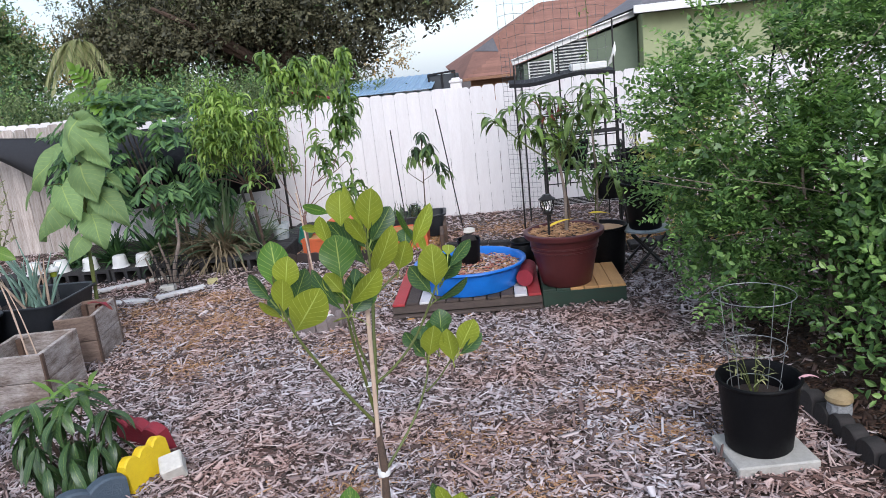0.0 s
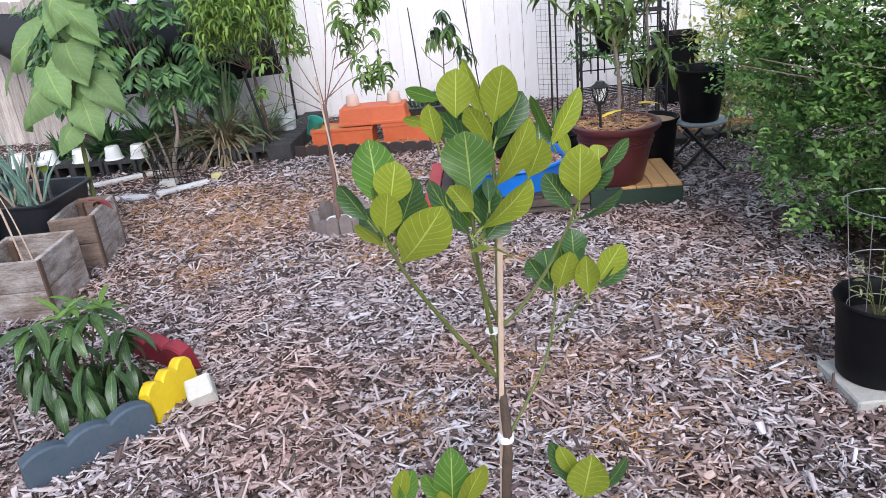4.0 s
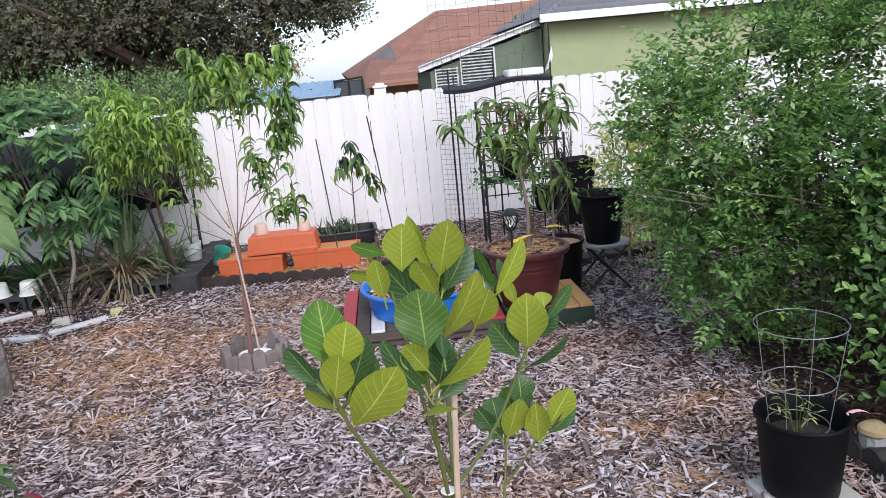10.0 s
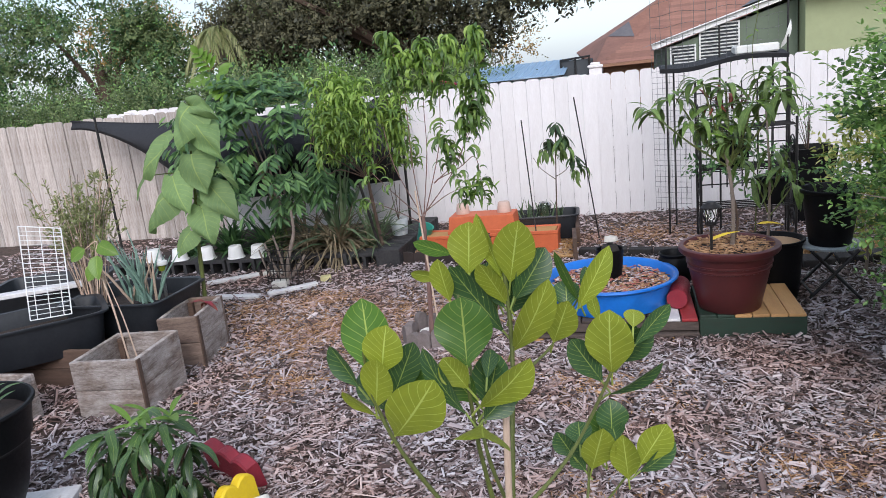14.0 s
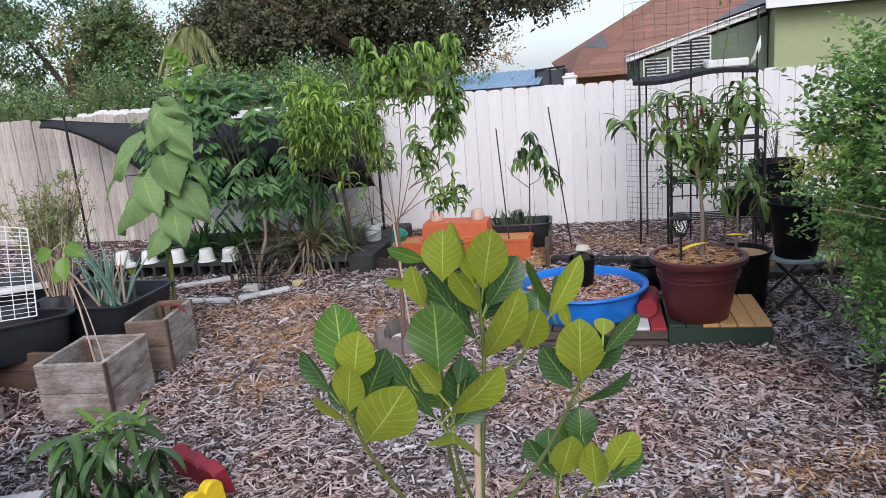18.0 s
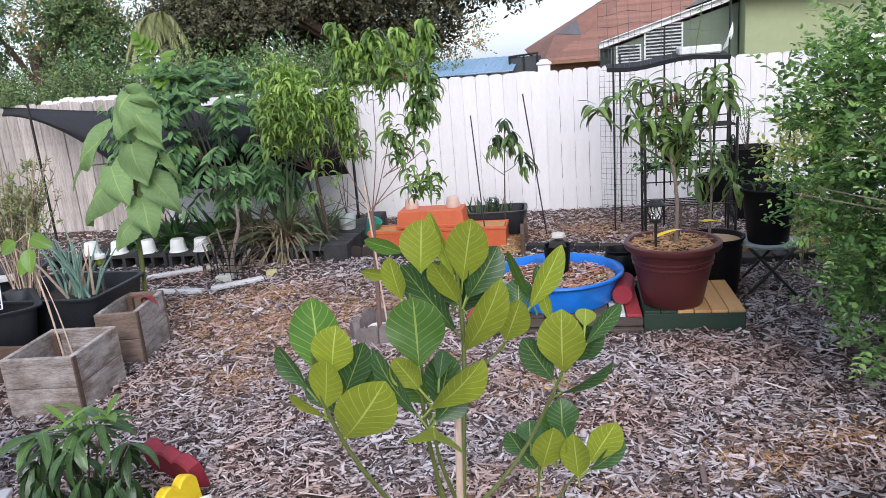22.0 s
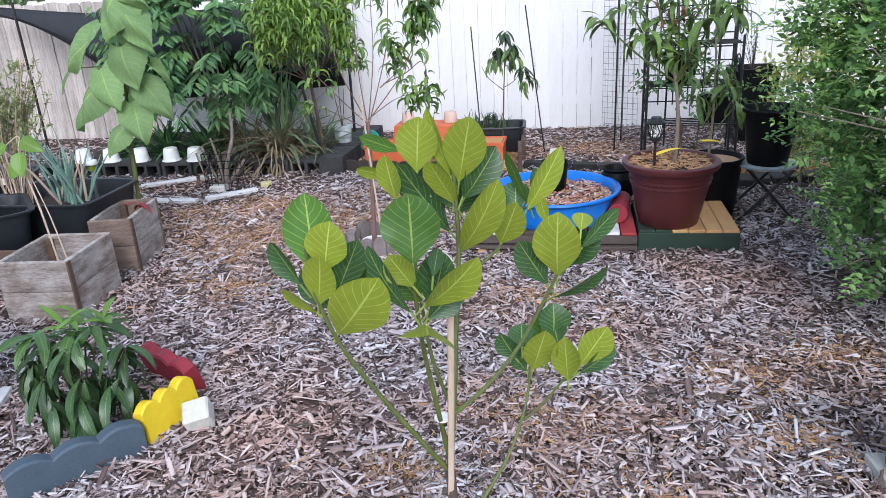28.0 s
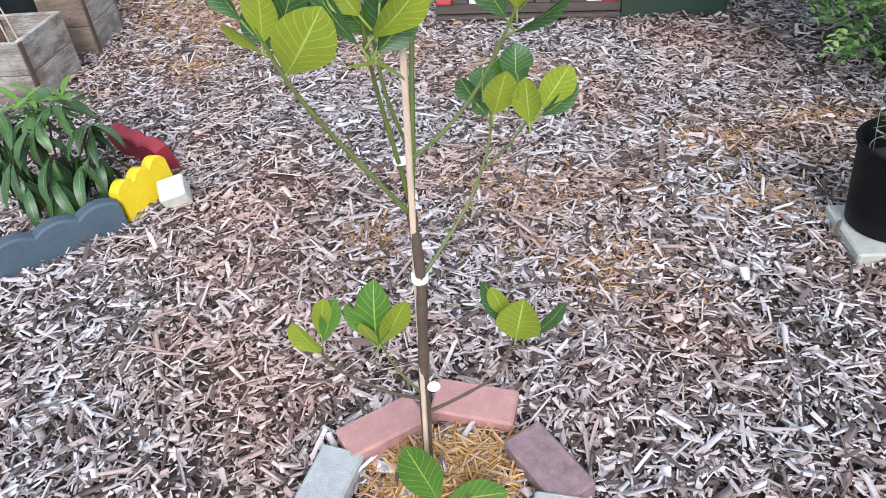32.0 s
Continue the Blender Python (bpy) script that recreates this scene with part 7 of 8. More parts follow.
part("hem", Geo().tube([cloth.v[i * (m + 1)] for i in range(n + 1)], 0.008, 5), SHADE_CLOTH, sheet)
for x, z0, z1, lean in ((-5.86, 0, 1.54, 0.0), (-2.33, 0, 1.42, 0.02)):
    solo("black_pole", Geo().tube([(0, 0, z0), (lean, 0, z1)], 0.014, 8), BLACK_METAL, "slim black pole holding up the shade cloth", "pole", (x, 7.72, 0), "poles of the shade cloth")


def tuft(name, at, label, mat, count, length, width, droop, lift=(25, 80)):
    ob = thing(name, at, label, "plant")
    g = Geo()
    for k in range(count):
        g.strap((uni(-0.06, 0.06), uni(-0.05, 0.05), uni(0, 0.08)), unit(uni(0, 360), uni(*lift)), length * uni(0.6, 1.1), width * uni(0.7, 1.2), droop * uni(0.5, 1.3), 6, uni(-0.4, 0.4), 0.55)
    part("leaves", g, mat, ob)
    return ob


tuft("strap_leaf_plant", (-2.75, 6.84, 0.08), "large clump of arching grey-green strap leaves", STRAP_LEAF, 40, 0.90, 0.042, 1.5, (40, 84))
tuft("dry_strap_plant", (-2.74, 6.76, 0.10), "skirt of dry brown drooping strap leaves", DRY_LEAF, 240, 0.72, 0.020, 2.2, (5, 75))
tuft("dry_strap_plant", (-3.08, 6.84, 0.08), "half-dry clump of long arching strap leaves", DRY_LEAF, 130, 0.70, 0.020, 2.0)
tuft("spiky_grass_plant", (-2.42, 6.82, 0.08), "spiky green grass-like clump behind the dark pavers", STRAP_LEAF, 60, 0.52, 0.024, 0.8, (25, 80))
tuft("low_leafy_plant", (-3.45, 6.80, 0.08), "low dark green leafy plant behind the cups", BUSH_LEAF, 110, 0.46, 0.040, 1.2)
tuft("low_leafy_plant", (-3.9, 6.84, 0.08), "low dark green leafy plant behind the cups", BUSH_LEAF, 110, 0.46, 0.040, 1.2)
tuft("low_leafy_plant", (-4.35, 6.9, 0.08), "low dark green leafy plant behind the cups", BUSH_LEAF, 60, 0.30, 0.035, 1.2)

stub = thing("bare_stubby_shrub", (-3.02, 6.12, 0), "pruned shrub of pale bare stubs inside a small wire cage", "shrub")
for pts, r in ((((0.02, 0, 0), (0.06, 0, 0.2), (0.12, 0.05, 0.42), (0.13, 0.05, 0.62)), 0.02), (((0, 0, 0), (-0.08, 0, 0.15), (-0.14, 0, 0.36)), 0.016), (((0.03, 0, 0.02), (0.14, -0.02, 0.13), (0.22, 0, 0.24)), 0.018), (((0, 0.02, 0), (-0.02, 0.03, 0.2), (-0.05, 0.0, 0.42)), 0.014), (((0, 0, 0), (-0.12, -0.03, 0.1), (-0.2, 0, 0.3)), 0.012)):
    branch(pts, r, r * 0.55, GREY_BARK, stub, "stub", 7, ident)
fence = thing("wire_plant_guard", (-3.10, 5.98, 0), "small square black wire guard round a pruned shrub", "plant guard")
for k in range(7):
    x = 0.0 + 0.055 * k
    part("wire", Geo().tube([(x, 0, 0), (x, 0, 0.32)], 0.0036, 5), BLACK_METAL, fence)
    part("wire", Geo().tube([(0, 0.055 * k, 0), (0, 0.055 * k, 0.32)], 0.0036, 5), BLACK_METAL, fence)
for k in range(6):
    z = 0.02 + 0.06 * k
    part("wire", Geo().tube([(0.33, 0, z), (0, 0, z), (0, 0.33, z)], 0.0036, 5), BLACK_METAL, fence)
for a, b, mt in (((-3.44, 5.68), (-3.03, 5.67), PALE_PAINT), ((-3.76, 6.09), (-3.38, 6.34), PALE_PAINT), ((-2.98, 5.72), (-2.66, 5.98), PALE_PAINT), ((-3.35, 6.36), (-3.15, 6.42), STONE_WHITE)):
    ln = math.hypot(b[0] - a[0], b[1] - a[1])
    solo("border_strip", Geo().box((0, 0, 0.025), (ln, 0.065, 0.032), 0.006), mt, "pale painted wood strip bordering the pruned shrub", "border strip", ((a[0] + b[0]) / 2, (a[1] + b[1]) / 2, 0), "border strips round the pruned shrub", turn=math.degrees(math.atan2(b[1] - a[1], b[0] - a[0])))
solo("concrete_block", Geo().box((0, 0, 0.025), (0.09, 0.08, 0.05), 0.008), FADED_YELLOW, "faded yellow concrete block beside the pruned shrub", "block", (-2.64, 6.12, 0), turn=20)
solo("concrete_block", Geo().box((0, 0, 0.03), (0.13, 0.09, 0.06), 0.008), STONE_WHITE, "white concrete block beside the pruned shrub", "block", (-3.0, 5.99, 0), turn=8)

# ---- orange troughs, tyre planter and their small things ----
def trough(at, sx, sy, h, label, turn=0):
    ob = thing("orange_trough", at, label, "planter", "orange troughs", turn=turn)
    g = Geo()
    rings = [(0.96, 0.92, 0.0), (0.965, 0.93, h * 0.4), (0.975, 0.95, h * 0.84), (1.0, 1.0, h * 0.86), (1.0, 1.0, h - 0.004), (0.985, 0.97, h), (0.95, 0.90, h - 0.002), (0.93, 0.86, h - 0.02)]
    for kx, ky, z in rings:
        hx, hy = sx / 2 * kx, sy / 2 * ky
        g.v += [(-hx, -hy, z), (hx, -hy, z), (hx, hy, z), (-hx, hy, z)]
        g.uv += [(0.5, 0.5)] * 4
    for i in range(len(rings) - 1):
        for j in range(4):
            g.f.append((i * 4 + j, i * 4 + (j + 1) % 4, i * 4 + 4 + (j + 1) % 4, i * 4 + 4 + j))
    g.f.append((3, 2, 1, 0))
    k = 4 * (len(rings) - 1)
    part("soil", Geo().box((0, 0, h - 0.022), (sx * 0.9, sy * 0.84, 0.02), 0.004), STRAW, ob)
    part("shell", g, ORANGE_PLASTIC, ob)
    return ob


trough((-1.68, 6.88, 0.0), 0.57, 0.26, 0.195, "orange plastic trough planter on the ground", -2)
trough((-1.02, 6.88, 0.0), 0.60, 0.26, 0.200, "orange plastic trough planter on the ground", -1)
over = thing("upturned_trough", (-1.39, 6.90, 0.200), "upturned orange plastic trough laid over two others", "planter", "orange troughs", turn=-1)
g = Geo()
rings = [(0.97, 0.95, 0.0), (1.0, 1.0, 0.004), (1.0, 1.0, 0.026), (0.975, 0.95, 0.032), (0.93, 0.88, 0.150), (0.915, 0.85, 0.156)]
for kx, ky, z in rings:
    hx, hy = 0.31 * kx, 0.14 * ky
    g.v += [(-hx, -hy, z), (hx, -hy, z), (hx, hy, z), (-hx, hy, z)]
    g.uv += [(0.5, 0.5)] * 4
for i in range(len(rings) - 1):
    for j in range(4):
        g.f.append((i * 4 + j, i * 4 + (j + 1) % 4, i * 4 + 4 + (j + 1) % 4, i * 4 + 4 + j))
g.f += [(3, 2, 1, 0), (20, 21, 22, 23)]
part("shell", g, ORANGE_PLASTIC, over, "", True, 25)
for x, y in ((-1.58, 6.93), (-1.20, 6.91)):
    solo("clay_cup", Geo().lathe([(0.062, 0.0), (0.064, 0.006), (0.058, 0.05), (0.052, 0.086), (0.046, 0.092), (0.0005, 0.093)], n=20), material("beige_cup_plastic", (0.62, 0.45, 0.38), (0.55, 0.38, 0.31), 0.5, 9.0), "upturned beige plastic cup on the orange trough", "cup", (x, y, 0.357), "beige cups")
for k in range(11):
    x = -2.17 + 0.125 * k
    g = Geo()
    outline = [(-0.06, 0.0), (0.06, 0.0), (0.06, 0.085)] + [(0.06 * math.cos(a), 0.085 + 0.022 * math.sin(a)) for a in [math.pi * i / 8 for i in range(1, 8)]] + [(-0.06, 0.085)]
    q = len(outline)
    g.add([(a, -0.012, b) for a, b in outline] + [(a, 0.012, b) for a, b in outline], [tuple(range(q)), tuple(range(q, 2 * q))[::-1]] + [(i, i + q, (i + 1) % q + q, (i + 1) % q) for i in range(q)])
    solo("scalloped_border", g, BORDER_BROWN, "dark brown scalloped plastic border section before the troughs", "border", (x, 6.61 - 0.020 * k, 0), "scalloped border sections", turn=-9)
tub((-0.90, 7.20, 0.05), 0.66, 0.36, 0.22, 3, "low black plastic trough planter with spiky aloes behind the orange troughs")
for x, y in ((-1.05, 7.18), (-0.92, 7.25), (-0.78, 7.2)):
    tuft("aloe_plant", (x, y, 0.20), "small spiky grey-green aloe in a black trough", STRAP_LEAF, 14, 0.16, 0.022, 0.2, (35, 85))
jar = thing("glass_jar", (-0.86, 7.08, 0.25), "clear upturned glass jar over a seedling", "jar")
part("glass", Geo().lathe([(0.062, 0), (0.064, 0.01), (0.058, 0.12), (0.045, 0.14), (0.0005, 0.143)], n=20), glass, jar)
for y0, y1 in ((6.45, 6.85), (6.86, 7.35)):
    solo("bed_side_board", Geo().box((0, 0, 0.09), (0.035, y1 - y0, 0.20), 0.004), DARK_BOARD, "dark board along the side of the trough bed", "board", (-0.58, (y0 + y1) / 2, 0), turn=4)
chips("bed_straw", STRAW, "orange straw mulch in the trough bed", [(-0.76, -0.60, 6.5, 7.2, 420, 0.02), (-2.05, -1.0, 6.64, 6.95, 700, 0.01)], (0.05, 0.007, 0.003), 51, "straw")
bucket = thing("small_bucket", (-2.240, 7.060, 0.166), "small white bucket with a printed side and a bare plant", "bucket")
part("body", Geo().lathe([(0.068, 0), (0.072, 0.005), (0.085, 0.15), (0.089, 0.153), (0.089, 0.162), (0.082, 0.16), (0.08, 0.13)], n=24), PRINT, bucket)
part("soil", Geo().lathe([(0.08, 0.135), (0.0005, 0.14)], n=16), SOIL, bucket)
twig = thing("bare_twig_plant", (-2.240, 7.060, 0.30), "thin bare twigs with a few hanging leaves in a bucket", "plant")
for x, z in ((0.0, 0.62), (-0.06, 0.45), (0.05, 0.35)):
    branch([(0, 0, 0), (x * 0.6, 0, z * 0.5), (x, 0, z)], 0.005, 0.002, BARK, twig, "twig", 5, ident)
teal = thing("teal_watering_cup", (-1.98, 6.95, 0.13), "teal plastic cup tipped over beside the bucket", "cup")
part("body", Geo().lathe([(0.052, 0), (0.055, 0.005), (0.07, 0.15), (0.073, 0.155), (0.066, 0.15), (0.05, 0.02)], n=22), TEAL_PLASTIC, teal)
teal.matrix_basis = pose(-1.99, 6.93, 0.13, 12, 24, 0)

thin_tree = thing("thin_mango_sapling", (-0.76, 7.02, 0), "thin young mango with small tufts of dark hanging leaves", "tree")
branch([(0, 0, 0), (0.02, 0, 0.5), (0.05, 0, 1.08)], 0.008, 0.004, BARK, thin_tree, "trunk", 6, ident)
branch([(0.02, 0, 0.62), (0.12, 0, 0.68), (0.20, 0, 0.80)], 0.004, 0.002, BARK, thin_tree, "branch", 5, ident)
branch([(0.02, 0, 0.60), (-0.10, 0, 0.70), (-0.16, 0, 0.80)], 0.004, 0.002, BARK, thin_tree, "branch", 5, ident)
for x, z, c in ((0.05, 1.08, 9), (0.10, 0.98, 7), (-0.02, 0.95, 7), (-0.05, 0.86, 6), (0.12, 0.88, 6), (0.20, 0.78, 7), (0.22, 0.68, 6), (0.06, 0.92, 6)):
    whorl(thin_tree, (x, 0, z), c + 5, 0.15, -52, MANGO_LOW if c > 6 else MANGO_SET)
lemon = thing("tiny_citrus_seedling", (-1.40, 7.05, 0.20), "tiny citrus seedling with a few bright leaves", "seedling")
branch([(0, 0, 0), (0.03, 0, 0.2), (0.10, 0, 0.42)], 0.004, 0.002, GREEN_STEM, lemon, "stem", 5, ident)
for k in range(12):
    place_leaf(MANGO_NEW[k % 2], (uni(0.02, 0.12), uni(-0.03, 0.03), uni(0.18, 0.44)), unit(uni(0, 360), uni(0, 50)), (0, -0.5, 1), uni(0.06, 0.09), lemon)
for a, b, lab in (((-0.90, 6.75, 0.0), (-1.0, 7.0, 1.14), "thin black stake leaning in the trough bed"), ((-0.39, 7.12, 0.0), (-0.53, 6.85, 1.30), "thin black stake leaning before the white fence")):
    st = solo("thin_black_stake", Geo().tube([(0, 0, 0), Vector(b) - Vector(a)], 0.0055, 7), BLACK_METAL, lab, "stake", a)

# ---- what stands beyond the fence ----
green_house = thing("green_house", (0, 16, 0), "single-storey pale green stucco house with a grey shingle roof", "house")
part("wall", Geo().box((9.2, 3.0, 1.18), (11.9, 6.0, 2.40), 0.01), STUCCO_GREEN, green_house)
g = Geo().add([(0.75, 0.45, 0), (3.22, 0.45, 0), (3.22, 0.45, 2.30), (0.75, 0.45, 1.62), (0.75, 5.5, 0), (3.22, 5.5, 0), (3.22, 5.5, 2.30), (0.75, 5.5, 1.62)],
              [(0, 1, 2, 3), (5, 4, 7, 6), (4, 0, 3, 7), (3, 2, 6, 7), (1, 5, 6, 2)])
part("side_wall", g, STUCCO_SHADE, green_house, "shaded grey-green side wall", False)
g = Geo().add([(3.05, -0.35, 2.50), (16, -0.35, 2.50), (16, 3.4, 4.35), (6.2, 3.4, 4.35), (3.05, 6.5, 2.50), (16, 6.5, 2.50)], [(0, 1, 2, 3), (0, 3, 4), (3, 2, 5, 4)])
roof = part("roof", g, SHINGLE_GREY, green_house, "", False)
for k in range(22):
    u = k / 22
    part("shingle_course", Geo().box((0, 0, 0), (16 - 3.05 - 3.15 * u - 0.35, 0.185, 0.016), 0.003, pose(0, 0, 0, 26.3, 0, 0)), SHINGLE_GREY, roof).matrix_basis = pose((3.05 + 3.15 * u + 16) / 2, -0.28 + 3.75 * u, 2.545 + 1.85 * u)
part("fascia", Geo().box((9.5, -0.40, 2.455), (13.0, 0.05, 0.16), 0.006), TRIM_WHITE, green_house)
g = Geo()
g.box((0, 0, 0), (2.75, 0.06, 0.13), 0.006)
part("rake_board", g, TRIM_WHITE, green_house).matrix_basis = pose(1.82, 0.35, 2.05, 0, -15.6, 0)
g = Geo().add([(0.45, 0.25, 1.72), (3.15, 0.25, 2.46), (3.15, 5.7, 2.46), (0.45, 5.7, 1.72)], [(0, 1, 2, 3)])
part("side_roof", g, SHINGLE_GREY, green_house, "", False)
for x0, x1, z0, z1, n in ((1.42, 2.15, 1.25, 2.02, 12), (0.86, 1.33, 1.10, 1.66, 9)):
    win = part("window", Geo().box(((x0 + x1) / 2, 0.44, (z0 + z1) / 2), (x1 - x0, 0.04, z1 - z0), 0.01), SCREEN_DARK, green_house, "dark jalousie window with white slats")
    for x in (x0, x1):
        part("frame", Geo().box((x, 0.42, (z0 + z1) / 2), (0.03, 0.05, z1 - z0), 0.004), TRIM_WHITE, win)
    for k in range(n):
        part("louvre", Geo().box((0, 0, 0), (x1 - x0, 0.012, 0.026), 0.002, pose(0, 0, 0, 30, 0, 0)), WHITE_PLASTIC, win).matrix_basis = pose((x0 + x1) / 2, 0.395, z0 + 0.03 + (z1 - z0 - 0.05) * k / (n - 1))
brown_house = thing("brown_roofed_house", (0, 26, 0), "brick house with a brown shingle hip roof beyond the fence", "house")
part("wall", Geo().box((4.6, 4.0, 0.64), (10.6, 7.0, 1.36), 0.02), BRICK_TAN, brown_house)
eave, ridge, back_eave = Vector((-0.963, 0, 1.36)), Vector((2.114, 4, 3.88)), Vector((-1.807, 5, 1.87))
peak, foot_front, foot_back = Vector((0.242, 2.5, 2.728)), Vector((0.406, 2, 2.183)), Vector((-0.521, 2.5, 2.296))
g = Geo().add([eave, (10, 0, 1.36), (7.4, 4, 4.0), ridge, peak, foot_front], [(0, 1, 2, 3, 4, 5)])
g.add([eave, foot_front, foot_back, back_eave], [(0, 1, 2, 3)])
g.add([back_eave, foot_back, peak, ridge, (7.4, 4, 4.0), (10, 8, 1.4), (-1.6, 8, 1.4)], [(0, 1, 2), (0, 2, 3), (0, 3, 6), (3, 4, 5, 6)])
roof = part("roof", g, SHINGLE_BROWN, brown_house, "", False)
for k in range(26):
    u = k / 26
    x0, x1 = -0.82 + 3.05 * u + 0.42 * math.sin(math.pi * u), 10 - 2.6 * u
    part("shingle_course", Geo().box((0, 0, 0), (x1 - x0 - 0.12, 0.20, 0.022), 0.004, pose(0, 0, 0, 32.2, 0, 0)), SHINGLE_BROWN, roof).matrix_basis = pose((x0 + x1) / 2, 0.06 + 4 * u, 1.42 + 2.52 * u)
part("fascia", Geo().box((4.55, -0.06, 1.31), (11.0, 0.06, 0.10), 0.01), BRICK_TAN, brown_house)
part("gable_end", Geo().add([foot_front + Vector((0, -0.03, 0)), foot_back + Vector((0, -0.03, 0)), peak + Vector((0, -0.03, 0))], [(0, 2, 1)]), SHINGLE_GREY, brown_house, "small grey gable end", False)
shed = thing("metal_roof_shed", (0, 14, 0), "low shed with a pale blue ribbed metal roof", "shed")
part("wall", Geo().box((-1.95, 1.0, 0.66), (2.4, 1.8, 1.32), 0.01), TRIM_WHITE, shed)
for k in range(-3, 14):
    part("roof_sheet", Geo().box((-3.05 + 0.145 * k, 1.0, 1.50), (0.143, 2.4, 0.02), 0.004, pose(0, 0, 0, 6, 0, 0)).box((-3.05 + 0.145 * k, 1.0, 1.515), (0.02, 2.4, 0.03), 0.004, pose(0, 0, 0, 6, 0, 0)), METAL_BLUE, shed)
screen = thing("screened_porch", (0, 15, 0), "dark screened porch frame beside the shed", "porch")
part("mesh_wall", Geo().box((-0.945, 0.5, 0.80), (0.54, 1.6, 1.60), 0.01), SCREEN_DARK, screen)
for x in (-1.21, -0.945, -0.69):
    part("frame", Geo().tube([(x, -0.32, 0), (x, -0.32, 1.62)], 0.02, 6), BLACK_METAL, screen)
part("frame", Geo().tube([(-1.22, -0.32, 1.61), (-0.67, -0.32, 1.645)], 0.02, 6), BLACK_METAL, screen)
solo("red_edged_roof", Geo().box((0, 0, 0), (0.5, 0.12, 0.03), 0.008, pose(0, 0, 0, 0, 14, 0)), CRIMSON_PAINT, "low red-edged roof just behind the fence", "roof", (-2.35, 9.6, 1.52))


def far_tree(name, at, lobes, count, leaf, mats, label, trunk=0.25, share=0.3, limbs=7, height=3.0):
    ob = thing(name, at, label, "tree")
    gd, gt = Geo(), Geo()
    sprig_mass(gd, gt, lobes, count, leaf, share, 0.3, 0.35, None, True)
    if count > 1500:
        sprig_mass(gd, gd, [(a, b, c, d * 0.8, e * 0.8, f * 0.8) for a, b, c, d, e, f in lobes], count // 6, leaf * 1.5, 0.0, 0.3, 0.2, None, True)
        # darker inner leaves stand in for shadowed gaps between the clumps
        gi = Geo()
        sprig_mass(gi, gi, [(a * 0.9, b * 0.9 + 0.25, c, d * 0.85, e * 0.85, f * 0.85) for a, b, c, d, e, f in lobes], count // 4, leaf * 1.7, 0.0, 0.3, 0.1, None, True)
        part("inner_foliage", gi, OAK_INNER if mats[0] is OAK_LEAF else BUSH_LEAF, ob, "dark leaves standing in for shade deep in the crown")
    part("crown", gd, mats[0], ob)
    if gt.f:
        part("outer_foliage", gt, mats[1], ob)
    branch([(0, 0, -0.1), (0.1, 0, height * 0.4), (0, 0, height)], trunk, trunk * 0.6, BARK, ob, "trunk", 9, ident)
    for k in range(limbs):
        l = lobes[k % len(lobes)]
        end = Vector((l[0] + uni(-0.5, 0.5) * l[3], l[1] + uni(-0.5, 0.5) * l[4], l[2] + uni(-0.2, 0.4) * l[5]))
        branch([(0, 0, height * 0.6), end * 0.5 + Vector((0, 0, height * 0.35)), end], trunk * 0.45, trunk * 0.1, BARK, ob, "limb", 6, ident)
    return ob


def clumped(bodies, number, r0, r1):
    """Many small lobes set over the outside of a few large ones, so that the crown has hollows."""
    out = []
    total = sum(b[3] * b[5] for b in bodies)
    for x, y, z, rx, ry, rz in bodies:
        for _ in range(int(number * rx * rz / total)):
            d = unit(uni(0, 360), math.degrees(math.asin(uni(-0.8, 1))))
            k = uni(0.55, 1.0)
            r = uni(r0, r1)
            out.append((x + d.x * rx * k, y + d.y * ry * k, z + d.z * rz * k, r * uni(1.0, 1.5), r, r * uni(0.6, 0.9)))
    return out


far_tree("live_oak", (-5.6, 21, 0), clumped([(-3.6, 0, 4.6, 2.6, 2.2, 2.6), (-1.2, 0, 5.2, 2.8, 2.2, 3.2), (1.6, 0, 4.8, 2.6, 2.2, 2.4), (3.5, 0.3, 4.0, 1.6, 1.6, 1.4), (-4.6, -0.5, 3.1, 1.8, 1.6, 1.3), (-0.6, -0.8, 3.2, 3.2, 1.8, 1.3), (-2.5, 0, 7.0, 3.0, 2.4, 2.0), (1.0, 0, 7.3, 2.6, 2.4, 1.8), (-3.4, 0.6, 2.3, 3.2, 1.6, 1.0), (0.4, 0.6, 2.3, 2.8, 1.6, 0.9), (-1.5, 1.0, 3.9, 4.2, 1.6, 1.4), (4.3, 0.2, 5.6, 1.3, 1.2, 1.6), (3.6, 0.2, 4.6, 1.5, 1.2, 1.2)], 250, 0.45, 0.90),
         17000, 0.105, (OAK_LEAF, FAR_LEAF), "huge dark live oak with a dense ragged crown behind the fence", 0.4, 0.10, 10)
# leaf colour, not the sun lamp, makes this tree's evening glow
far_tree("sunlit_tree", (-6.2, 34, 0), [(1.4, 0, 2.8, 1.6, 1.6, 1.2), (-2, 0, 3.6, 3.0, 1.6, 1.8)], 420, 0.14, (RUST_LEAF, OAK_LEAF), "far tree with evening glow coloured into its orange leaves", 0.12, 0.5, 0)
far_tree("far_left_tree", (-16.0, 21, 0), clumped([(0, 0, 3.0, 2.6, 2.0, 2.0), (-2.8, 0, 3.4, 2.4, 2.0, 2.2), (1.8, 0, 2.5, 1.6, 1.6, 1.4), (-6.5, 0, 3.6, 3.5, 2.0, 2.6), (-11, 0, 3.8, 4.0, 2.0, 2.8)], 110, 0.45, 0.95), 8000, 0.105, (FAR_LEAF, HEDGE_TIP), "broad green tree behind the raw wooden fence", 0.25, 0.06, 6)
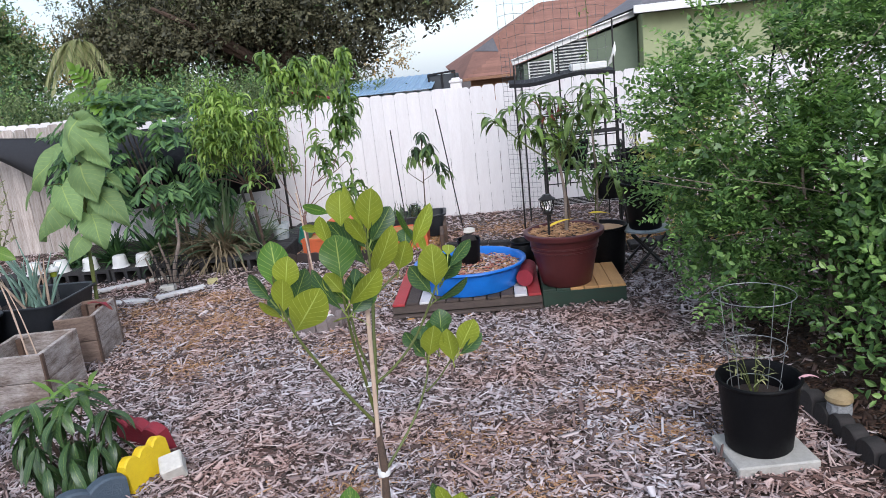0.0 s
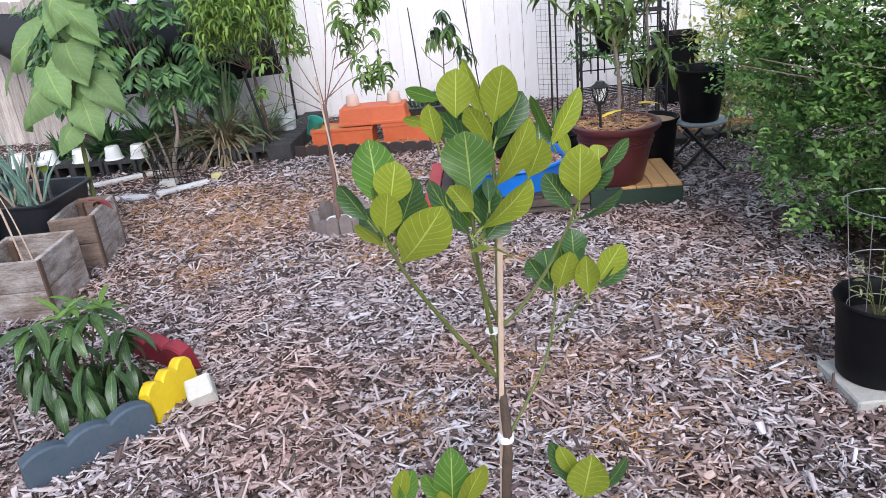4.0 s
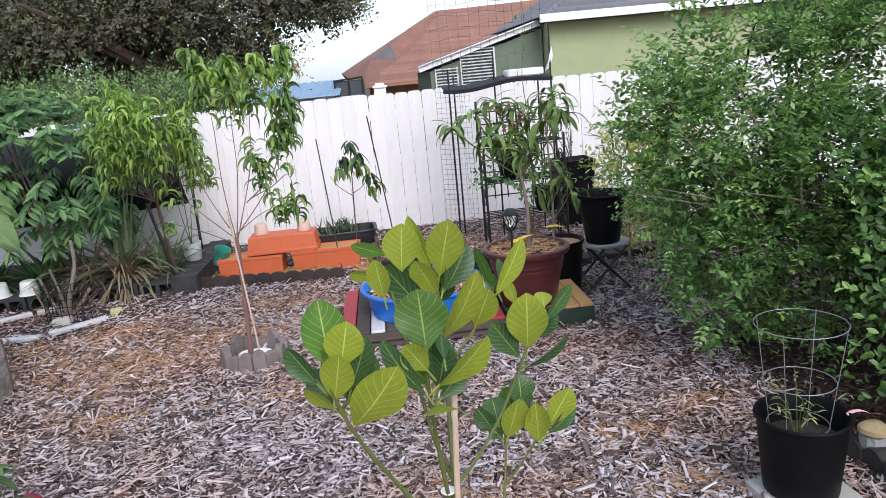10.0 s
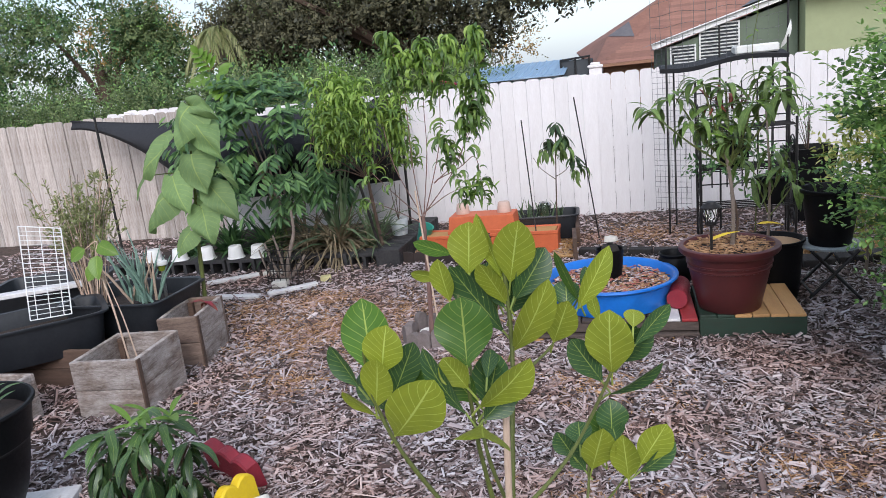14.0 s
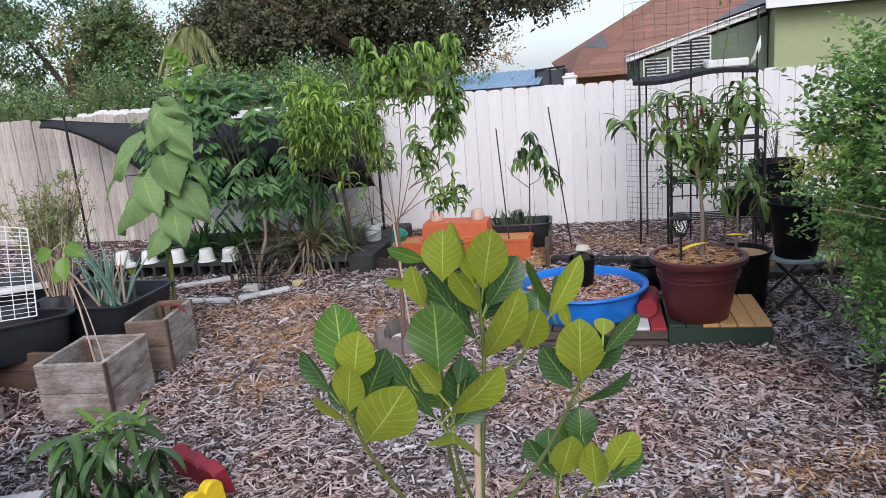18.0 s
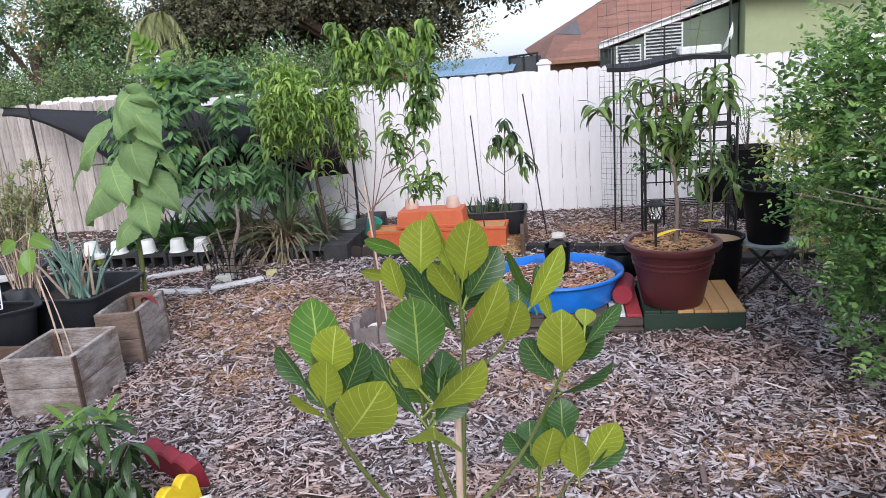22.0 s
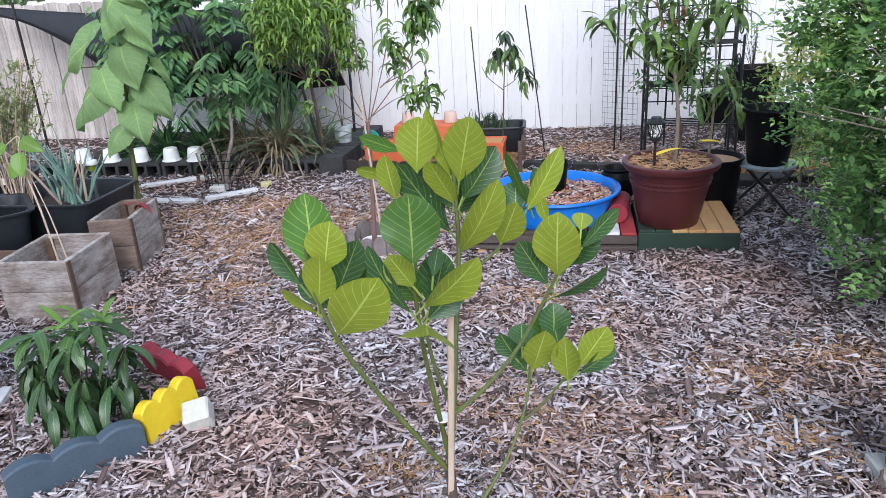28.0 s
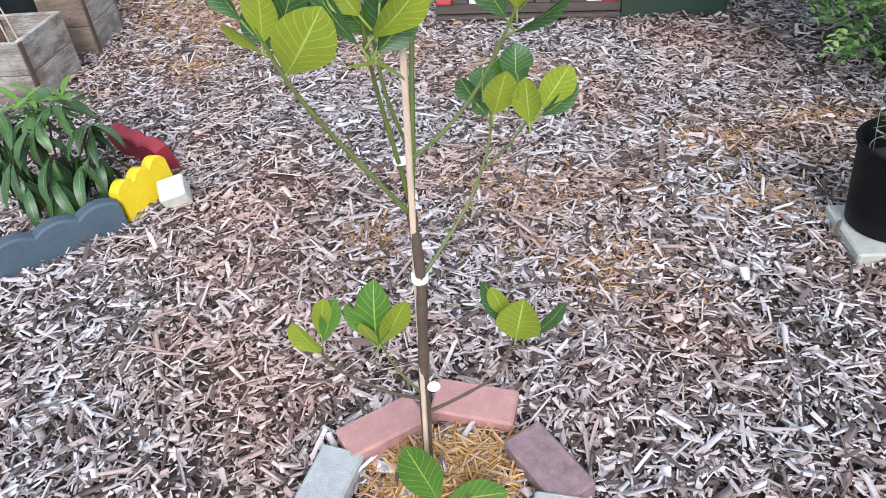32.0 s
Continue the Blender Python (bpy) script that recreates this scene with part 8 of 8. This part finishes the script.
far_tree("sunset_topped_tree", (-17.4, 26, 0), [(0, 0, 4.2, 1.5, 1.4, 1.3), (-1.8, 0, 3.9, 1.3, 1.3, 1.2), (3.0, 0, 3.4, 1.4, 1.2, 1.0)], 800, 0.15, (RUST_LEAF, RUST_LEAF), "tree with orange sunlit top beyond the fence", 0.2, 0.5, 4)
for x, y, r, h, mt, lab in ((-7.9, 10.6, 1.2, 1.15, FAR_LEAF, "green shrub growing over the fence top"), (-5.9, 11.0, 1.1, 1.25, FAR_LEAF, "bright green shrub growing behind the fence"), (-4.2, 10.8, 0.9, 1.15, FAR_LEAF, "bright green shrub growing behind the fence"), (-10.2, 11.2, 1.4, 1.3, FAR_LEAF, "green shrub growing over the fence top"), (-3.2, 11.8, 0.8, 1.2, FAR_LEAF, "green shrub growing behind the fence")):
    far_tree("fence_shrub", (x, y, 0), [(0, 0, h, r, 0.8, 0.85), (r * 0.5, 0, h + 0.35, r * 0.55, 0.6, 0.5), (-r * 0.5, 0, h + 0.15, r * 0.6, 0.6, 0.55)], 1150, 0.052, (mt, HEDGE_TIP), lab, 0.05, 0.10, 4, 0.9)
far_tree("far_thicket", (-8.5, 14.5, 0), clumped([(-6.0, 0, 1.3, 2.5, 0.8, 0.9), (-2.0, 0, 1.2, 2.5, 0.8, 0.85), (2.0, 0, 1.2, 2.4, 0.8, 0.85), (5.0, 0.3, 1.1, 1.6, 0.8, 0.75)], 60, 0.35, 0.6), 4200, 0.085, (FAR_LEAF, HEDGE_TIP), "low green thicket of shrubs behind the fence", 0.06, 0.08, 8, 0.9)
palm = thing("palm_tree", (-10.7, 19.3, -0.6), "palm with hanging yellow-green fronds beside the oak", "palm")
branch([(0, 0, 0), (0, 0, 2.4), (0, 0, 4.0)], 0.2, 0.16, GREY_BARK, palm, "trunk", 10, ident)
for k in range(8):
    az = 200 + 20 * k
    d = unit(az, uni(10, 50))
    pts = [Vector((0, 0, 4.0)) + d * (1.1 * u) + Vector((0, 0, -1.5 * u * u)) for u in (0, 0.2, 0.4, 0.6, 0.8, 1.0)]
    g = Geo().tube(pts, 0.02, 5)
    for i in range(26):
        u = 0.12 + 0.88 * i / 26
        p = Vector((0, 0, 4.0)) + d * (1.1 * u) + Vector((0, 0, -1.5 * u * u))
        for s in (-1, 1):
            g.strap(p, d * 0.4 + d.cross(Vector((0, 0, 1))) * s * 0.5, uni(0.4, 0.6), 0.035, 3.0, 4)
    part("frond", g, TWIG_LEAF, palm)
